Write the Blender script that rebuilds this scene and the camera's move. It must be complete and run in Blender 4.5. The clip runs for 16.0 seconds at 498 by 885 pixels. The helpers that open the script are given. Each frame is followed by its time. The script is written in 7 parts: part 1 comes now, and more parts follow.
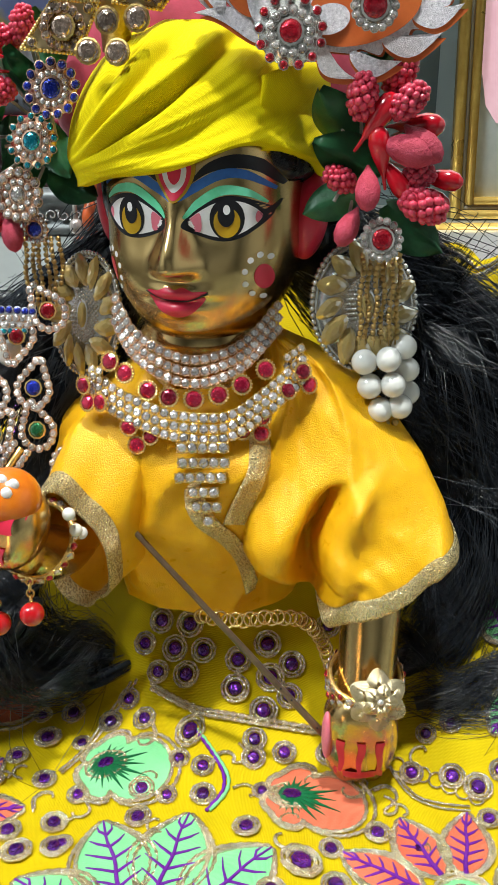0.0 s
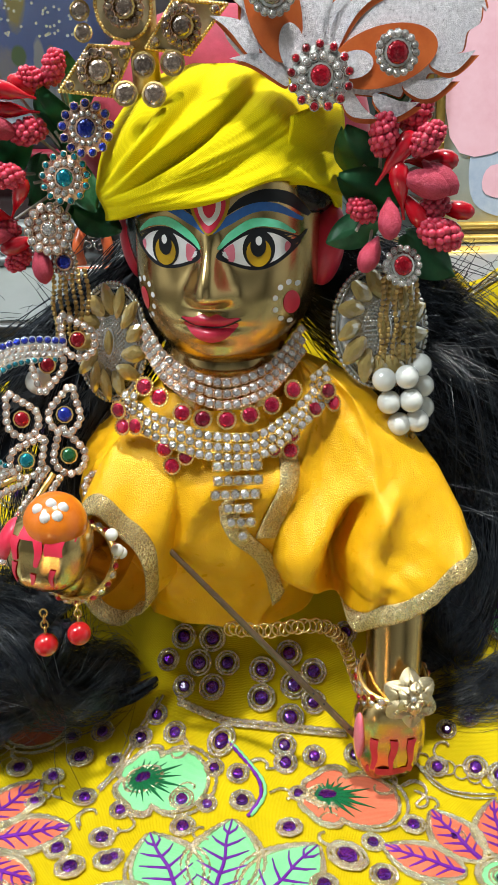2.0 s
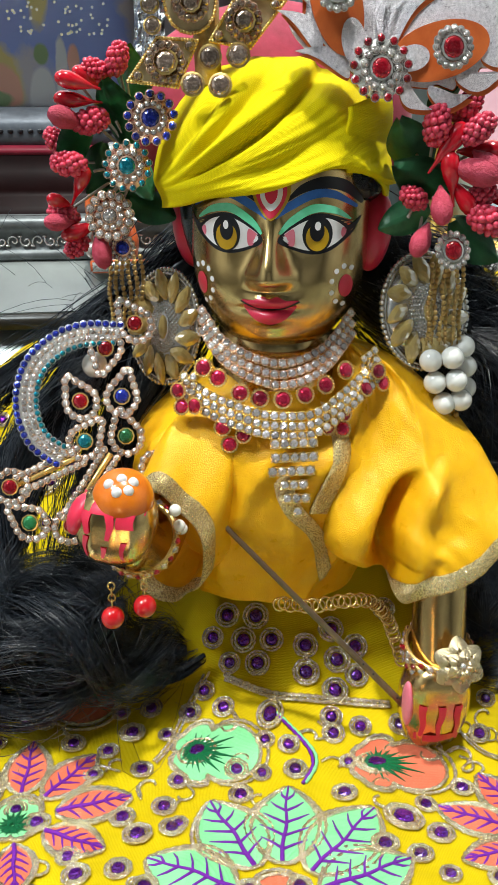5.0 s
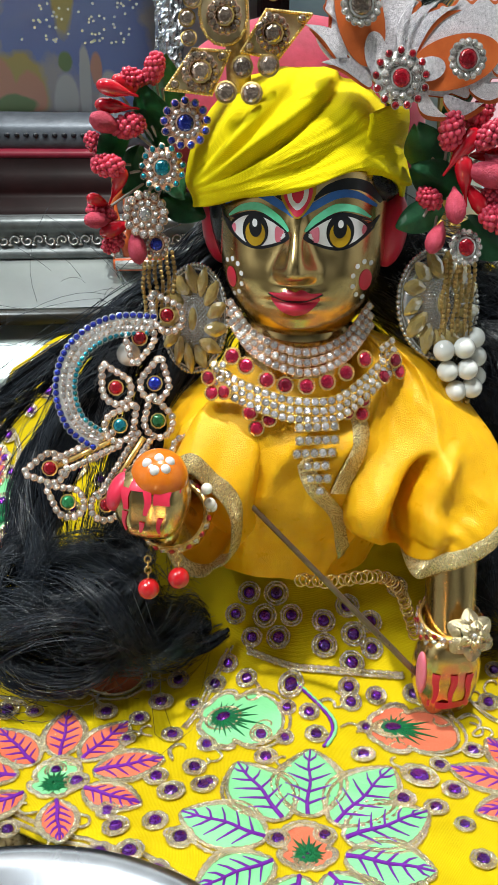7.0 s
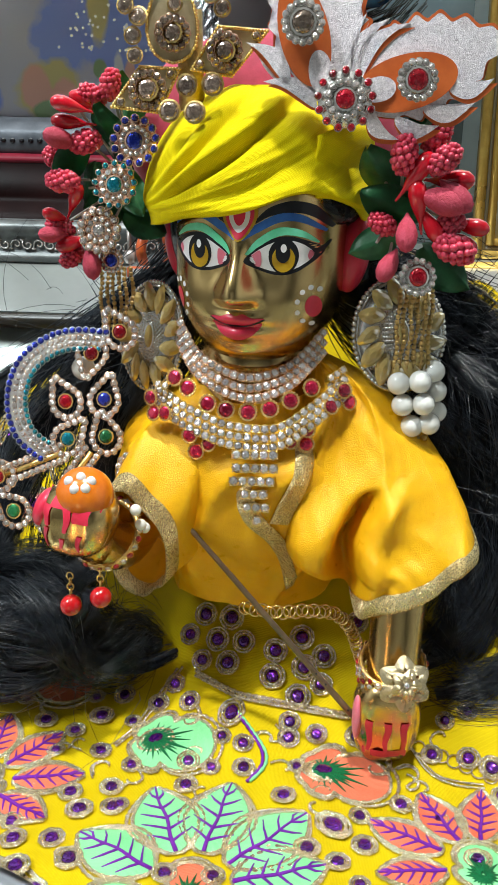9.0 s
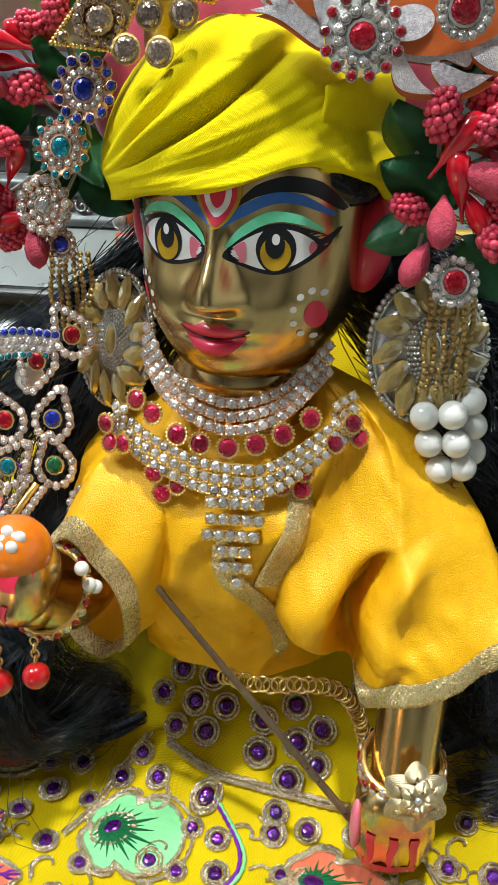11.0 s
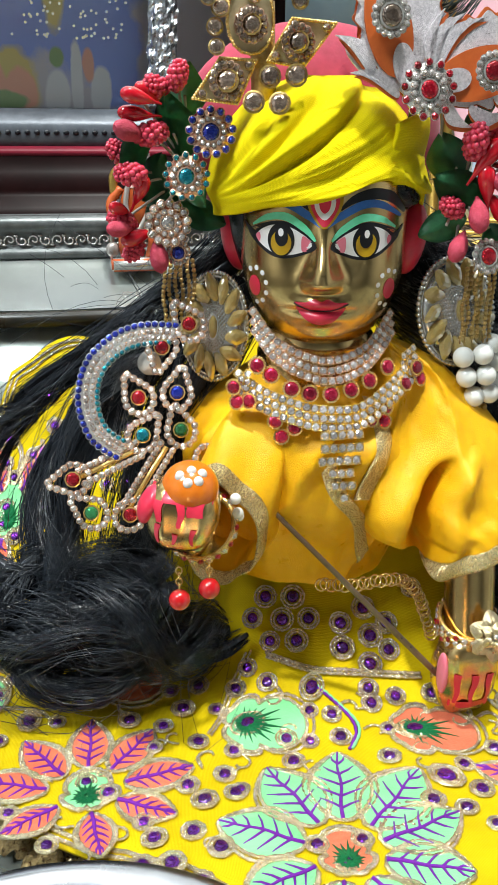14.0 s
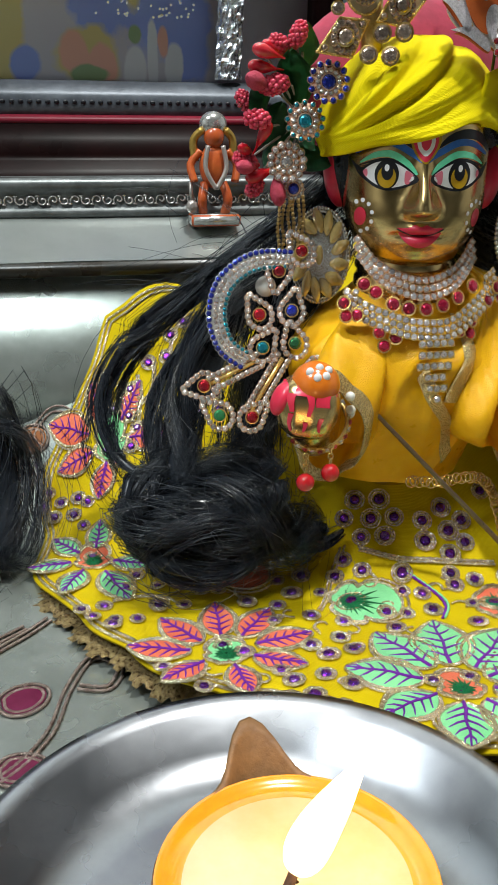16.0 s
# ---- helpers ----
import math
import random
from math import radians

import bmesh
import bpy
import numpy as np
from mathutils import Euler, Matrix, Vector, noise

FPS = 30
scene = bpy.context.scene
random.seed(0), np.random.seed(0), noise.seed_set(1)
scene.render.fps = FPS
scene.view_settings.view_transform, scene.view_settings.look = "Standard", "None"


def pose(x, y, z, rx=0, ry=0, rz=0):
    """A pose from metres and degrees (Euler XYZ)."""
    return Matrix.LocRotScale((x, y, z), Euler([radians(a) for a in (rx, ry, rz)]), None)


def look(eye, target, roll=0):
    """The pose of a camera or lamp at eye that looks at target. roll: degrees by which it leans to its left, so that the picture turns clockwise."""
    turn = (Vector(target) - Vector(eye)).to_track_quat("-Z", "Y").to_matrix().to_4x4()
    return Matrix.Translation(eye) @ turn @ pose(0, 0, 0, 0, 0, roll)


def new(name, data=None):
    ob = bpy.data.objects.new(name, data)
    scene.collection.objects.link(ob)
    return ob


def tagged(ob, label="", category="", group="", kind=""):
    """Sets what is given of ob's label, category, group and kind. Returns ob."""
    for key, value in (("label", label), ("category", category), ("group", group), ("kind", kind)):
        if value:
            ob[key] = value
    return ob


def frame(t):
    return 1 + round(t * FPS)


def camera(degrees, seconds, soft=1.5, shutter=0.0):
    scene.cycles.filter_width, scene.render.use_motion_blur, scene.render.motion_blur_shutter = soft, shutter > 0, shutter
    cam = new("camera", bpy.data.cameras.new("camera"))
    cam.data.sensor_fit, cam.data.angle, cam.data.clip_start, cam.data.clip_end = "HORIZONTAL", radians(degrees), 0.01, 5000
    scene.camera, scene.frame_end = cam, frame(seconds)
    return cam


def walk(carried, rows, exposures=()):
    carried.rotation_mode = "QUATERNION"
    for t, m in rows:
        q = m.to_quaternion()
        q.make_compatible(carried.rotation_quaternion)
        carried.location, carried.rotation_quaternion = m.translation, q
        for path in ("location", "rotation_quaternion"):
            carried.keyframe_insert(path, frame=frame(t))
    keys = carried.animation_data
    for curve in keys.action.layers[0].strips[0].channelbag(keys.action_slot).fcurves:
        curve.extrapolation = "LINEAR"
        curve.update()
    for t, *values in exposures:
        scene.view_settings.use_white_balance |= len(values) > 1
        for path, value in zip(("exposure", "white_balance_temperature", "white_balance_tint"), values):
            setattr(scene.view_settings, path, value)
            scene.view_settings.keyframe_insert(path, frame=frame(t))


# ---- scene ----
cam = camera(31.7, 16.0)
METRES, EYE, TILT, LEAN, TURN = 0.48, 0.213, -22.0, 0.0, 0.0
ROWS = [
    (0.0, 0.0, 0.0, 0.0, 0.0, 0.0, -0.0),
    (0.5, -0.0135, -0.0084, -0.0012, -1.11, 0.31, 0.44),
    (1.0, -0.0399, -0.0247, 0.0013, -1.8, 0.69, 0.74),
    (1.5, -0.0507, -0.0271, 0.0017, -3.56, 0.98, 1.61),
    (2.0, -0.064, -0.0244, -0.0024, -4.72, 1.42, 2.18),
    (2.5, -0.0773, -0.0234, -0.0141, -5.34, 1.44, 2.71),
    (3.0, -0.0946, -0.0301, -0.0128, -5.75, 1.61, 2.71),
    (3.5, -0.1017, -0.0288, -0.0152, -6.2, 1.63, 2.62),
    (4.0, -0.1034, -0.0281, -0.0161, -6.37, 1.64, 2.62),
    (4.5, -0.1067, -0.0302, -0.0173, -6.77, 1.7, 2.68),
    (5.0, -0.124, -0.0386, -0.0188, -7.0, 1.81, 2.69),
    (7.5, -0.1503, -0.0769, -0.0341, -7.32, 2.15, 2.6),
    (8.0, -0.1317, -0.077, -0.0313, -5.7, 2.25, 1.55),
    (8.5, -0.0664, -0.0696, -0.0224, -2.05, 1.75, -0.27),
    (9.0, -0.0239, -0.0697, -0.0142, 0.65, 1.9, -1.55),
    (11.5, 0.0047, 0.0927, 0.0616, 3.64, -3.48, -3.5),
    (12.0, 0.0063, 0.1055, 0.0736, 4.08, -4.2, -3.82),
    (12.5, -0.0196, 0.065, 0.0664, 1.25, -3.39, -2.43),
    (13.0, -0.0751, -0.0015, 0.0252, -3.6, -1.39, 0.44),
    (13.5, -0.1379, -0.0423, 0.0042, -7.86, 0.0, 2.36),
    (14.0, -0.1985, -0.0688, -0.013, -10.36, 0.83, 3.46),
    (14.5, -0.2464, -0.0865, -0.0364, -11.79, 1.2, 4.19),
    (15.0, -0.2812, -0.1043, -0.0512, -12.27, 1.36, 4.32),
    (15.5, -0.3085, -0.1224, -0.0752, -12.33, 1.16, 4.37),
    (16.0, -0.328, -0.1403, -0.0841, -12.2, 1.1, 4.32),
]
walk(cam, [(t, pose(0, 0, EYE, TILT, LEAN, TURN) @ pose(METRES * x, METRES * y, METRES * z, 90 + pitch, roll, yaw)) for t, x, y, z, yaw, pitch, roll in ROWS], ((0, 0.02), (9, 0.02), (11.5, -0.06), (12.2, -0.06), (13.5, 0.18), (15.5, -0.04), (16, -0.36)))

# ---- light ----
world = bpy.data.worlds.new("room_air")
scene.world = world
world.use_nodes = True
world.node_tree.nodes["Background"].inputs[0].default_value = (0.9, 0.95, 1.0, 1)
world.node_tree.nodes["Background"].inputs[1].default_value = 0.25


def lamp(name, kind, m, energy, colour, size):
    data = bpy.data.lights.new(name, kind)
    data.energy, data.color = energy, colour
    if kind == "AREA":
        data.shape, data.size = "DISK", size
    else:
        data.shadow_soft_size = size
    ob = new(name, data)
    ob.matrix_world = m
    return ob


lamp("ceiling_bulb", "AREA", look((0.06, 0.04, 1.62), (0, 0.25, 0.1)), 29.5, (0.96, 1.0, 0.96), 0.07)
# Unseen fill lamp, added to lift shadows and brighten the cloth and pictures.
lamp("fill_light", "AREA", look((-0.95, -0.25, 1.60), (-0.1, 0.35, 0.1)), 27.0, (0.86, 0.97, 1.0), 0.5)
lamp("flame_light", "POINT", Matrix.Translation((-0.105, 0.0665, 0.064)), 0.024, (1.0, 0.55, 0.18), 0.006)

# ---- materials ----


def nodes_of(name):
    m = bpy.data.materials.new(name)
    m.use_nodes = True
    t = m.node_tree
    return m, t, t.nodes["Principled BSDF"]


def put(t, kind, **inputs):
    n = t.nodes.new(kind)
    for k, v in inputs.items():
        n.inputs[k.replace("_", " ")].default_value = v
    return n


def surface(name, c1, c2=None, rough=0.5, metal=0.0, scale=200.0, bump=0.0, bump_scale=None, sheen=0.0,
            coat=0.0, spread=0.15, transmission=0.0, ior=1.45, aniso=None, emission=0.0, vary=0.0, tint=None, spec=0.5):
    """A procedural surface: two tones at a broad and a fine scale, a broken roughness and a fine relief."""
    m, t, b = nodes_of(name)
    c2 = c2 or tuple(max(0, x * 0.72) for x in c1)
    co = put(t, "ShaderNodeTexCoord")
    big = put(t, "ShaderNodeTexNoise", Scale=scale * 0.22, Detail=4.0, Roughness=0.6)
    fine = put(t, "ShaderNodeTexNoise", Scale=scale, Detail=5.0, Roughness=0.65)
    for n in (big, fine):
        t.links.new(co.outputs["Object"], n.inputs["Vector"])
    mix = put(t, "ShaderNodeMath")
    mix.operation = "MULTIPLY_ADD"
    mix.inputs[1].default_value = 0.6
    half = put(t, "ShaderNodeMath")
    half.operation = "MULTIPLY"
    half.inputs[1].default_value = 0.4
    t.links.new(fine.outputs[0], half.inputs[0])
    t.links.new(big.outputs[0], mix.inputs[0])
    t.links.new(half.outputs[0], mix.inputs[2])
    ramp = put(t, "ShaderNodeValToRGB")
    ramp.color_ramp.elements[0].position, ramp.color_ramp.elements[1].position = 0.36, 0.64
    ramp.color_ramp.elements[0].color, ramp.color_ramp.elements[1].color = (*c2, 1), (*c1, 1)
    t.links.new(mix.outputs[0], ramp.inputs[0])
    last = ramp.outputs[0]
    if vary:
        info = put(t, "ShaderNodeObjectInfo")
        hsv = put(t, "ShaderNodeHueSaturation")
        mr = put(t, "ShaderNodeMapRange")
        mr.inputs["To Min"].default_value, mr.inputs["To Max"].default_value = 1 - vary, 1 + vary
        t.links.new(info.outputs["Random"], mr.inputs["Value"])
        t.links.new(mr.outputs[0], hsv.inputs["Value"])
        t.links.new(last, hsv.inputs["Color"])
        last = hsv.outputs[0]
    t.links.new(last, b.inputs["Base Color"])
    rr = put(t, "ShaderNodeMapRange")
    rr.inputs["To Min"].default_value, rr.inputs["To Max"].default_value = max(0.02, rough - spread), min(1, rough + spread)
    t.links.new(big.outputs[0], rr.inputs["Value"])
    t.links.new(rr.outputs[0], b.inputs["Roughness"])
    b.inputs["Metallic"].default_value = metal
    b.inputs["Specular IOR Level"].default_value = spec
    if tint:
        b.inputs["Specular Tint"].default_value = (*tint, 1)
    b.inputs["Sheen Weight"].default_value = sheen
    b.inputs["Coat Weight"].default_value = coat
    b.inputs["Coat Roughness"].default_value = 0.08
    b.inputs["Transmission Weight"].default_value = transmission
    b.inputs["IOR"].default_value = ior
    if emission:
        t.links.new(last, b.inputs["Emission Color"])
        b.inputs["Emission Strength"].default_value = emission
    if bump:
        bn = put(t, "ShaderNodeBump", Strength=bump, Distance=0.0006)
        if bump_scale:
            n2 = put(t, "ShaderNodeTexNoise", Scale=bump_scale, Detail=3.0)
            t.links.new(co.outputs["Object"], n2.inputs["Vector"])
            t.links.new(n2.outputs[0], bn.inputs["Height"])
        else:
            t.links.new(fine.outputs[0], bn.inputs["Height"])
        t.links.new(bn.outputs[0], b.inputs["Normal"])
    return m


def weave(name, c1, c2, threads, rough, sheen=0.0, metal=0.0, bump=0.3, coat=0.0, glitter=0.0, bend=1.2):
    """Woven cloth: crossing threads as relief and tone, with soft broad variation."""
    m, t, b = nodes_of(name)
    co = put(t, "ShaderNodeTexCoord")
    waves = []
    for turn in (0, 90):
        mp = put(t, "ShaderNodeMapping")
        mp.inputs["Rotation"].default_value = (radians(20), radians(35), radians(turn + 15))
        w = put(t, "ShaderNodeTexWave", Scale=threads, Distortion=bend, Detail=2.0)
        t.links.new(co.outputs["Object"], mp.inputs["Vector"])
        t.links.new(mp.outputs[0], w.inputs["Vector"])
        waves.append(w)
    both = put(t, "ShaderNodeMath")
    both.operation = "MULTIPLY"
    t.links.new(waves[0].outputs[1], both.inputs[0])
    t.links.new(waves[1].outputs[1], both.inputs[1])
    nz = put(t, "ShaderNodeTexNoise", Scale=60.0, Detail=5.0)
    t.links.new(co.outputs["Object"], nz.inputs["Vector"])
    add = put(t, "ShaderNodeMath")
    add.operation = "MULTIPLY_ADD"
    add.inputs[1].default_value = 0.45
    t.links.new(both.outputs[0], add.inputs[0])
    t.links.new(nz.outputs[0], add.inputs[2])
    ramp = put(t, "ShaderNodeValToRGB")
    ramp.color_ramp.elements[0].position, ramp.color_ramp.elements[1].position = 0.35, 0.85
    ramp.color_ramp.elements[0].color, ramp.color_ramp.elements[1].color = (*c2, 1), (*c1, 1)
    t.links.new(add.outputs[0], ramp.inputs[0])
    t.links.new(ramp.outputs[0], b.inputs["Base Color"])
    bn = put(t, "ShaderNodeBump", Strength=bump, Distance=0.0003)
    t.links.new(both.outputs[0], bn.inputs["Height"])
    t.links.new(bn.outputs[0], b.inputs["Normal"])
    b.inputs["Roughness"].default_value = rough
    b.inputs["Metallic"].default_value = metal
    b.inputs["Specular Tint"].default_value = (*[min(1, x / max(c1)) ** 0.6 for x in c1], 1)
    b.inputs["Sheen Weight"].default_value = sheen
    b.inputs["Coat Weight"].default_value = coat
    b.inputs["Coat Roughness"].default_value = 0.35
    if glitter:
        v = put(t, "ShaderNodeTexVoronoi", Scale=threads * 2.2)
        t.links.new(co.outputs["Object"], v.inputs["Vector"])
        mr = put(t, "ShaderNodeMapRange")
        mr.inputs["To Min"].default_value, mr.inputs["To Max"].default_value = rough - glitter, rough + glitter
        t.links.new(v.outputs["Color"], mr.inputs["Value"])
        t.links.new(mr.outputs[0], b.inputs["Roughness"])
    return m


BRASS = surface("polished_brass", (0.68, 0.48, 0.21), (0.56, 0.38, 0.15), rough=0.23, metal=1.0, scale=160, bump=0.05, spread=0.07)
BLACK = surface("black_enamel", (0.012, 0.012, 0.016), (0.006, 0.006, 0.008), rough=0.35, scale=300)
WHITE = surface("white_enamel", (0.82, 0.8, 0.8), (0.7, 0.67, 0.68), rough=0.4, scale=250)
PINK = surface("pink_enamel", (0.76, 0.22, 0.3), (0.68, 0.14, 0.2), rough=0.4, scale=250)
GREEN = surface("mint_enamel", (0.10, 0.62, 0.28), (0.2, 0.75, 0.5), rough=0.35, scale=350)
BLUE = surface("blue_enamel", (0.04, 0.17, 0.55), (0.03, 0.11, 0.36), rough=0.4, scale=350)
RED = surface("red_enamel", (0.72, 0.03, 0.08), (0.6, 0.02, 0.05), rough=0.35, scale=300, coat=0.3)
AMBER = surface("amber_enamel", (0.5, 0.3, 0.01), (0.35, 0.19, 0.008), rough=0.3, scale=400)
ORANGE = surface("orange_enamel", (0.72, 0.19, 0.01), (0.6, 0.12, 0.008), rough=0.22, scale=300, coat=0.5, bump=0.1)
SATIN = surface("orange_yellow_satin", (0.90, 0.475, 0.008), (0.82, 0.39, 0.006), rough=0.29, scale=900, bump=0.5, bump_scale=2500, spread=0.05, tint=(1.0, 0.82, 0.4))
SATIN.node_tree.nodes["Principled BSDF"].inputs["Specular IOR Level"].default_value = 0.95
MUSLIN = weave("yellow_muslin", (0.84, 0.68, 0.005), (0.66, 0.50, 0.003), 900, 0.75, sheen=0.0, bump=0.6, bend=0.7)
FELT = weave("yellow_skirt_cloth", (0.60, 0.44, 0.005), (0.46, 0.32, 0.003), 900, 0.6, sheen=0.0, bump=0.3)
GOLD_TRIM = weave("gold_lace_ribbon", (0.97, 0.80, 0.46), (0.60, 0.44, 0.18), 1300, 0.3, metal=0.75, bump=1.0, glitter=0.24, bend=0.25)
GOLD = surface("gold_plating", (0.88, 0.64, 0.24), (0.7, 0.45, 0.14), rough=0.22, metal=0.8, scale=400, bump=0.1)
ROSE_GOLD = surface("rose_gold_plating", (0.88, 0.58, 0.42), (0.7, 0.42, 0.28), rough=0.25, metal=0.8, scale=400)
SILVER = surface("silver_plating", (0.82, 0.8, 0.76), (0.58, 0.56, 0.52), rough=0.22, metal=0.8, scale=400, bump=0.1)
HAIR = surface("black_doll_hair", (0.024, 0.029, 0.038), (0.011, 0.013, 0.018), rough=0.27, scale=300, spread=0.08, spec=0.55)
SHEET = surface("crumpled_silver_lame", (0.54, 0.57, 0.53), (0.37, 0.40, 0.36), rough=0.28, metal=0.75, scale=60, bump=0.5, bump_scale=45)
STEEL = surface("stainless_steel", (0.68, 0.67, 0.66), (0.58, 0.57, 0.56), rough=0.24, metal=1.0, scale=90, bump=0.05)
WALL = surface("dull_wall_paint", (0.68, 0.69, 0.70), (0.60, 0.61, 0.62), rough=0.8, scale=20, bump=0.1)

# ---- mesh helpers ----


def finish(name, bm, material, smooth=True):
    me = bpy.data.meshes.new(name)
    bm.to_mesh(me)
    bm.free()
    for m in (material if isinstance(material, (list, tuple)) else [material]):
        me.materials.append(m)
    if smooth:
        me.shade_smooth()
    return me


def part(name, bm, material, parent=None, label="", smooth=True):
    ob = new(name, finish(name, bm, material, smooth))
    ob.parent = parent
    return tagged(ob, label)


def piece(name, me, m, parent, label=""):
    ob = new(name, me)
    ob.parent, ob.matrix_basis = parent, m
    return tagged(ob, label)


def thing(name, label, category, group="", kind="", place=(0, 0, 0)):
    ob = new(name)
    ob.empty_display_size = 0.01
    ob.location = place
    return tagged(ob, label, category, group, kind)


def grid(bm, rows, closed=False, mat=0):
    """Faces between rows of points; closed: each row is a ring."""
    vs = [[bm.verts.new(p) for p in r] for r in rows]
    for a, b in zip(vs, vs[1:]):
        n = len(a)
        for i in range(n if closed else n - 1):
            f = bm.faces.new((a[i], a[(i + 1) % n], b[(i + 1) % n], b[i]))
            f.material_index = mat
    return vs


def tube(bm, path, radius, n=6, mat=0, closed=False):
    """A round tube along a path; radius: a number, or a function of 0..1."""
    pts = [Vector(p) for p in path]
    k = len(pts)
    rows, side = [], None
    for i, p in enumerate(pts):
        d = (pts[(i + 1) % k if closed else min(i + 1, k - 1)] - pts[(i - 1) % k if closed else max(i - 1, 0)])
        d = d.normalized() if d.length > 1e-9 else Vector((0, 0, 1))
        side = (side - d * side.dot(d)) if side else d.orthogonal()
        side.normalize()
        up = d.cross(side)
        r = radius(i / max(1, k - 1)) if callable(radius) else radius
        rows.append([p + (side * math.cos(a) + up * math.sin(a)) * r for a in (2 * math.pi * j / n for j in range(n))])
    if closed:
        rows.append(rows[0])
        vs = [[bm.verts.new(p) for p in r] for r in rows[:-1]]
        for i in range(k):
            a, b = vs[i], vs[(i + 1) % k]
            for j in range(n):
                bm.faces.new((a[j], a[(j + 1) % n], b[(j + 1) % n], b[j])).material_index = mat
        return
    vs = grid(bm, rows, True, mat)
    for ring in (vs[0][::-1], vs[-1]):
        bm.faces.new(ring).material_index = mat


def spline(points, per=8, closed=False):
    """A smooth curve through the points."""
    p = [Vector(q) for q in points]
    n = len(p)
    out = []
    for i in range(n if closed else n - 1):
        a, b, c, d = (p[(i + k) % n] if closed else p[min(max(i + k, 0), n - 1)] for k in (-1, 0, 1, 2))
        for j in range(per):
            s = j / per
            out.append(0.5 * ((2 * b) + (c - a) * s + (2 * a - 5 * b + 4 * c - d) * s * s + (3 * b - a - 3 * c + d) * s ** 3))
    if not closed:
        out.append(p[-1])
    return out


def ball(bm, c, r, u=16, v=10, mat=0, m=None, power=2.0):
    """An ellipsoid, or a rounder-cornered block with a higher power."""
    r = (r, r, r) if isinstance(r, (int, float)) else r
    c = Vector(c)

    def sp(x):
        return math.copysign(abs(x) ** (2 / power), x)
    rows = []
    for i in range(1, v):
        th = math.pi * i / v
        rows.append([Vector((r[0] * sp(math.sin(th)) * sp(math.cos(2 * math.pi * j / u)), r[1] * sp(math.sin(th)) * sp(math.sin(2 * math.pi * j / u)), r[2] * sp(math.cos(th)))) for j in range(u)])
    top, bot = Vector((0, 0, r[2])), Vector((0, 0, -r[2]))
    if m:
        rows = [[m @ p for p in row] for row in rows]
        top, bot = m @ top, m @ bot
    vs = grid(bm, [[c + p for p in row] for row in rows], True, mat)
    t, b = bm.verts.new(c + top), bm.verts.new(c + bot)
    for j in range(u):
        bm.faces.new((t, vs[0][(j + 1) % u], vs[0][j])).material_index = mat
        bm.faces.new((b, vs[-1][j], vs[-1][(j + 1) % u])).material_index = mat


def lathe(bm, profile, n=32, c=(0, 0, 0), mat=0):
    grid(bm, [[(c[0] + r * math.cos(2 * math.pi * j / n), c[1] + r * math.sin(2 * math.pi * j / n), c[2] + z) for j in range(n)] for r, z in profile], True, mat)


def box(bm, lo, hi, mat=0, bevel=0.0):
    made = bmesh.ops.create_cube(bm, size=1.0)
    for v in made["verts"]:
        v.co = Vector([lo[i] + (v.co[i] + 0.5) * (hi[i] - lo[i]) for i in range(3)])
    for f in {f for v in made["verts"] for f in v.link_faces}:
        f.material_index = mat
    if bevel:
        bmesh.ops.bevel(bm, geom=list({e for v in made["verts"] for e in v.link_edges}), offset=bevel, segments=2, affect="EDGES")


def smooth01(a, b, x):
    t = min(1, max(0, (x - a) / (b - a)))
    return t * t * (3 - 2 * t)


# ---- the room and the altar ----
room = thing("wall_room", "plain dull room walls behind the camera", "wall", kind="structure")
bm = bmesh.new()
box(bm, (-1.6, -2.6, -0.9), (1.6, -2.5, 1.8))
part("wall_behind", bm, WALL, room)
for sx in (-1, 1):
    bm = bmesh.new()
    box(bm, (sx * 1.65 - 0.05, -2.5, -0.9), (sx * 1.65 + 0.05, 0.9, 1.8))
    part("wall_side", bm, WALL, room)
bm = bmesh.new()
box(bm, (-1.6, 0.9, -0.9), (1.6, 1.0, 1.8))
part("wall_back", bm, WALL, room)
bm = bmesh.new()
box(bm, (-1.7, -2.6, 1.8), (1.7, 1.0, 1.9))
tagged(part("ceiling", bm, WALL), "plain white ceiling over the altar", "ceiling", kind="structure")
bm = bmesh.new()
box(bm, (-1.7, -2.6, -1.0), (1.7, 1.0, -0.9))
tagged(part("floor", bm, surface("dull_floor_tile", (0.4, 0.36, 0.32), rough=0.5, scale=12)), "plain tiled floor below the altar", "floor", kind="structure")


def ground_z(x, y):
    """Height of the cloth-covered seat: level in front, curving up into the back cushion."""
    q = y + 0.42 * x
    return 0.122 * (max(0, q - 0.225) / 0.132) ** 2


def skirt_z(x, y):
    q = y + 0.42 * x
    return (0.013 + 0.0004 * math.sin(90 * x + 40 * y) + 0.0004 * math.sin(140 * y - 60 * x) + 0.122 * (max(0, q - 0.21) / 0.132) ** 2 + 0.03 * math.exp(-((x + 0.01) ** 2 + (y - 0.285) ** 2) / 0.0018)
            + 0.09 * max(0, 0.2 - y))

# ---- the brass statue ----
HEAD = pose(-0.0118, 0.264, 0.185, 0, 0, -15)
HA, HB = 0.0280, 0.0290


def head_section(v):
    c = 0.036 if v > 0 else 0.0440
    s = max(0.0, 1 - abs(v / c) ** (2.5 if v > 0 else 4.0)) ** (1 / 2.3)
    narrow = 1 - 0.17 * smooth01(-0.012, -0.042, v)
    return HA * s * narrow, HB * s + 0.0018 * smooth01(-0.004, -0.024, v) * s


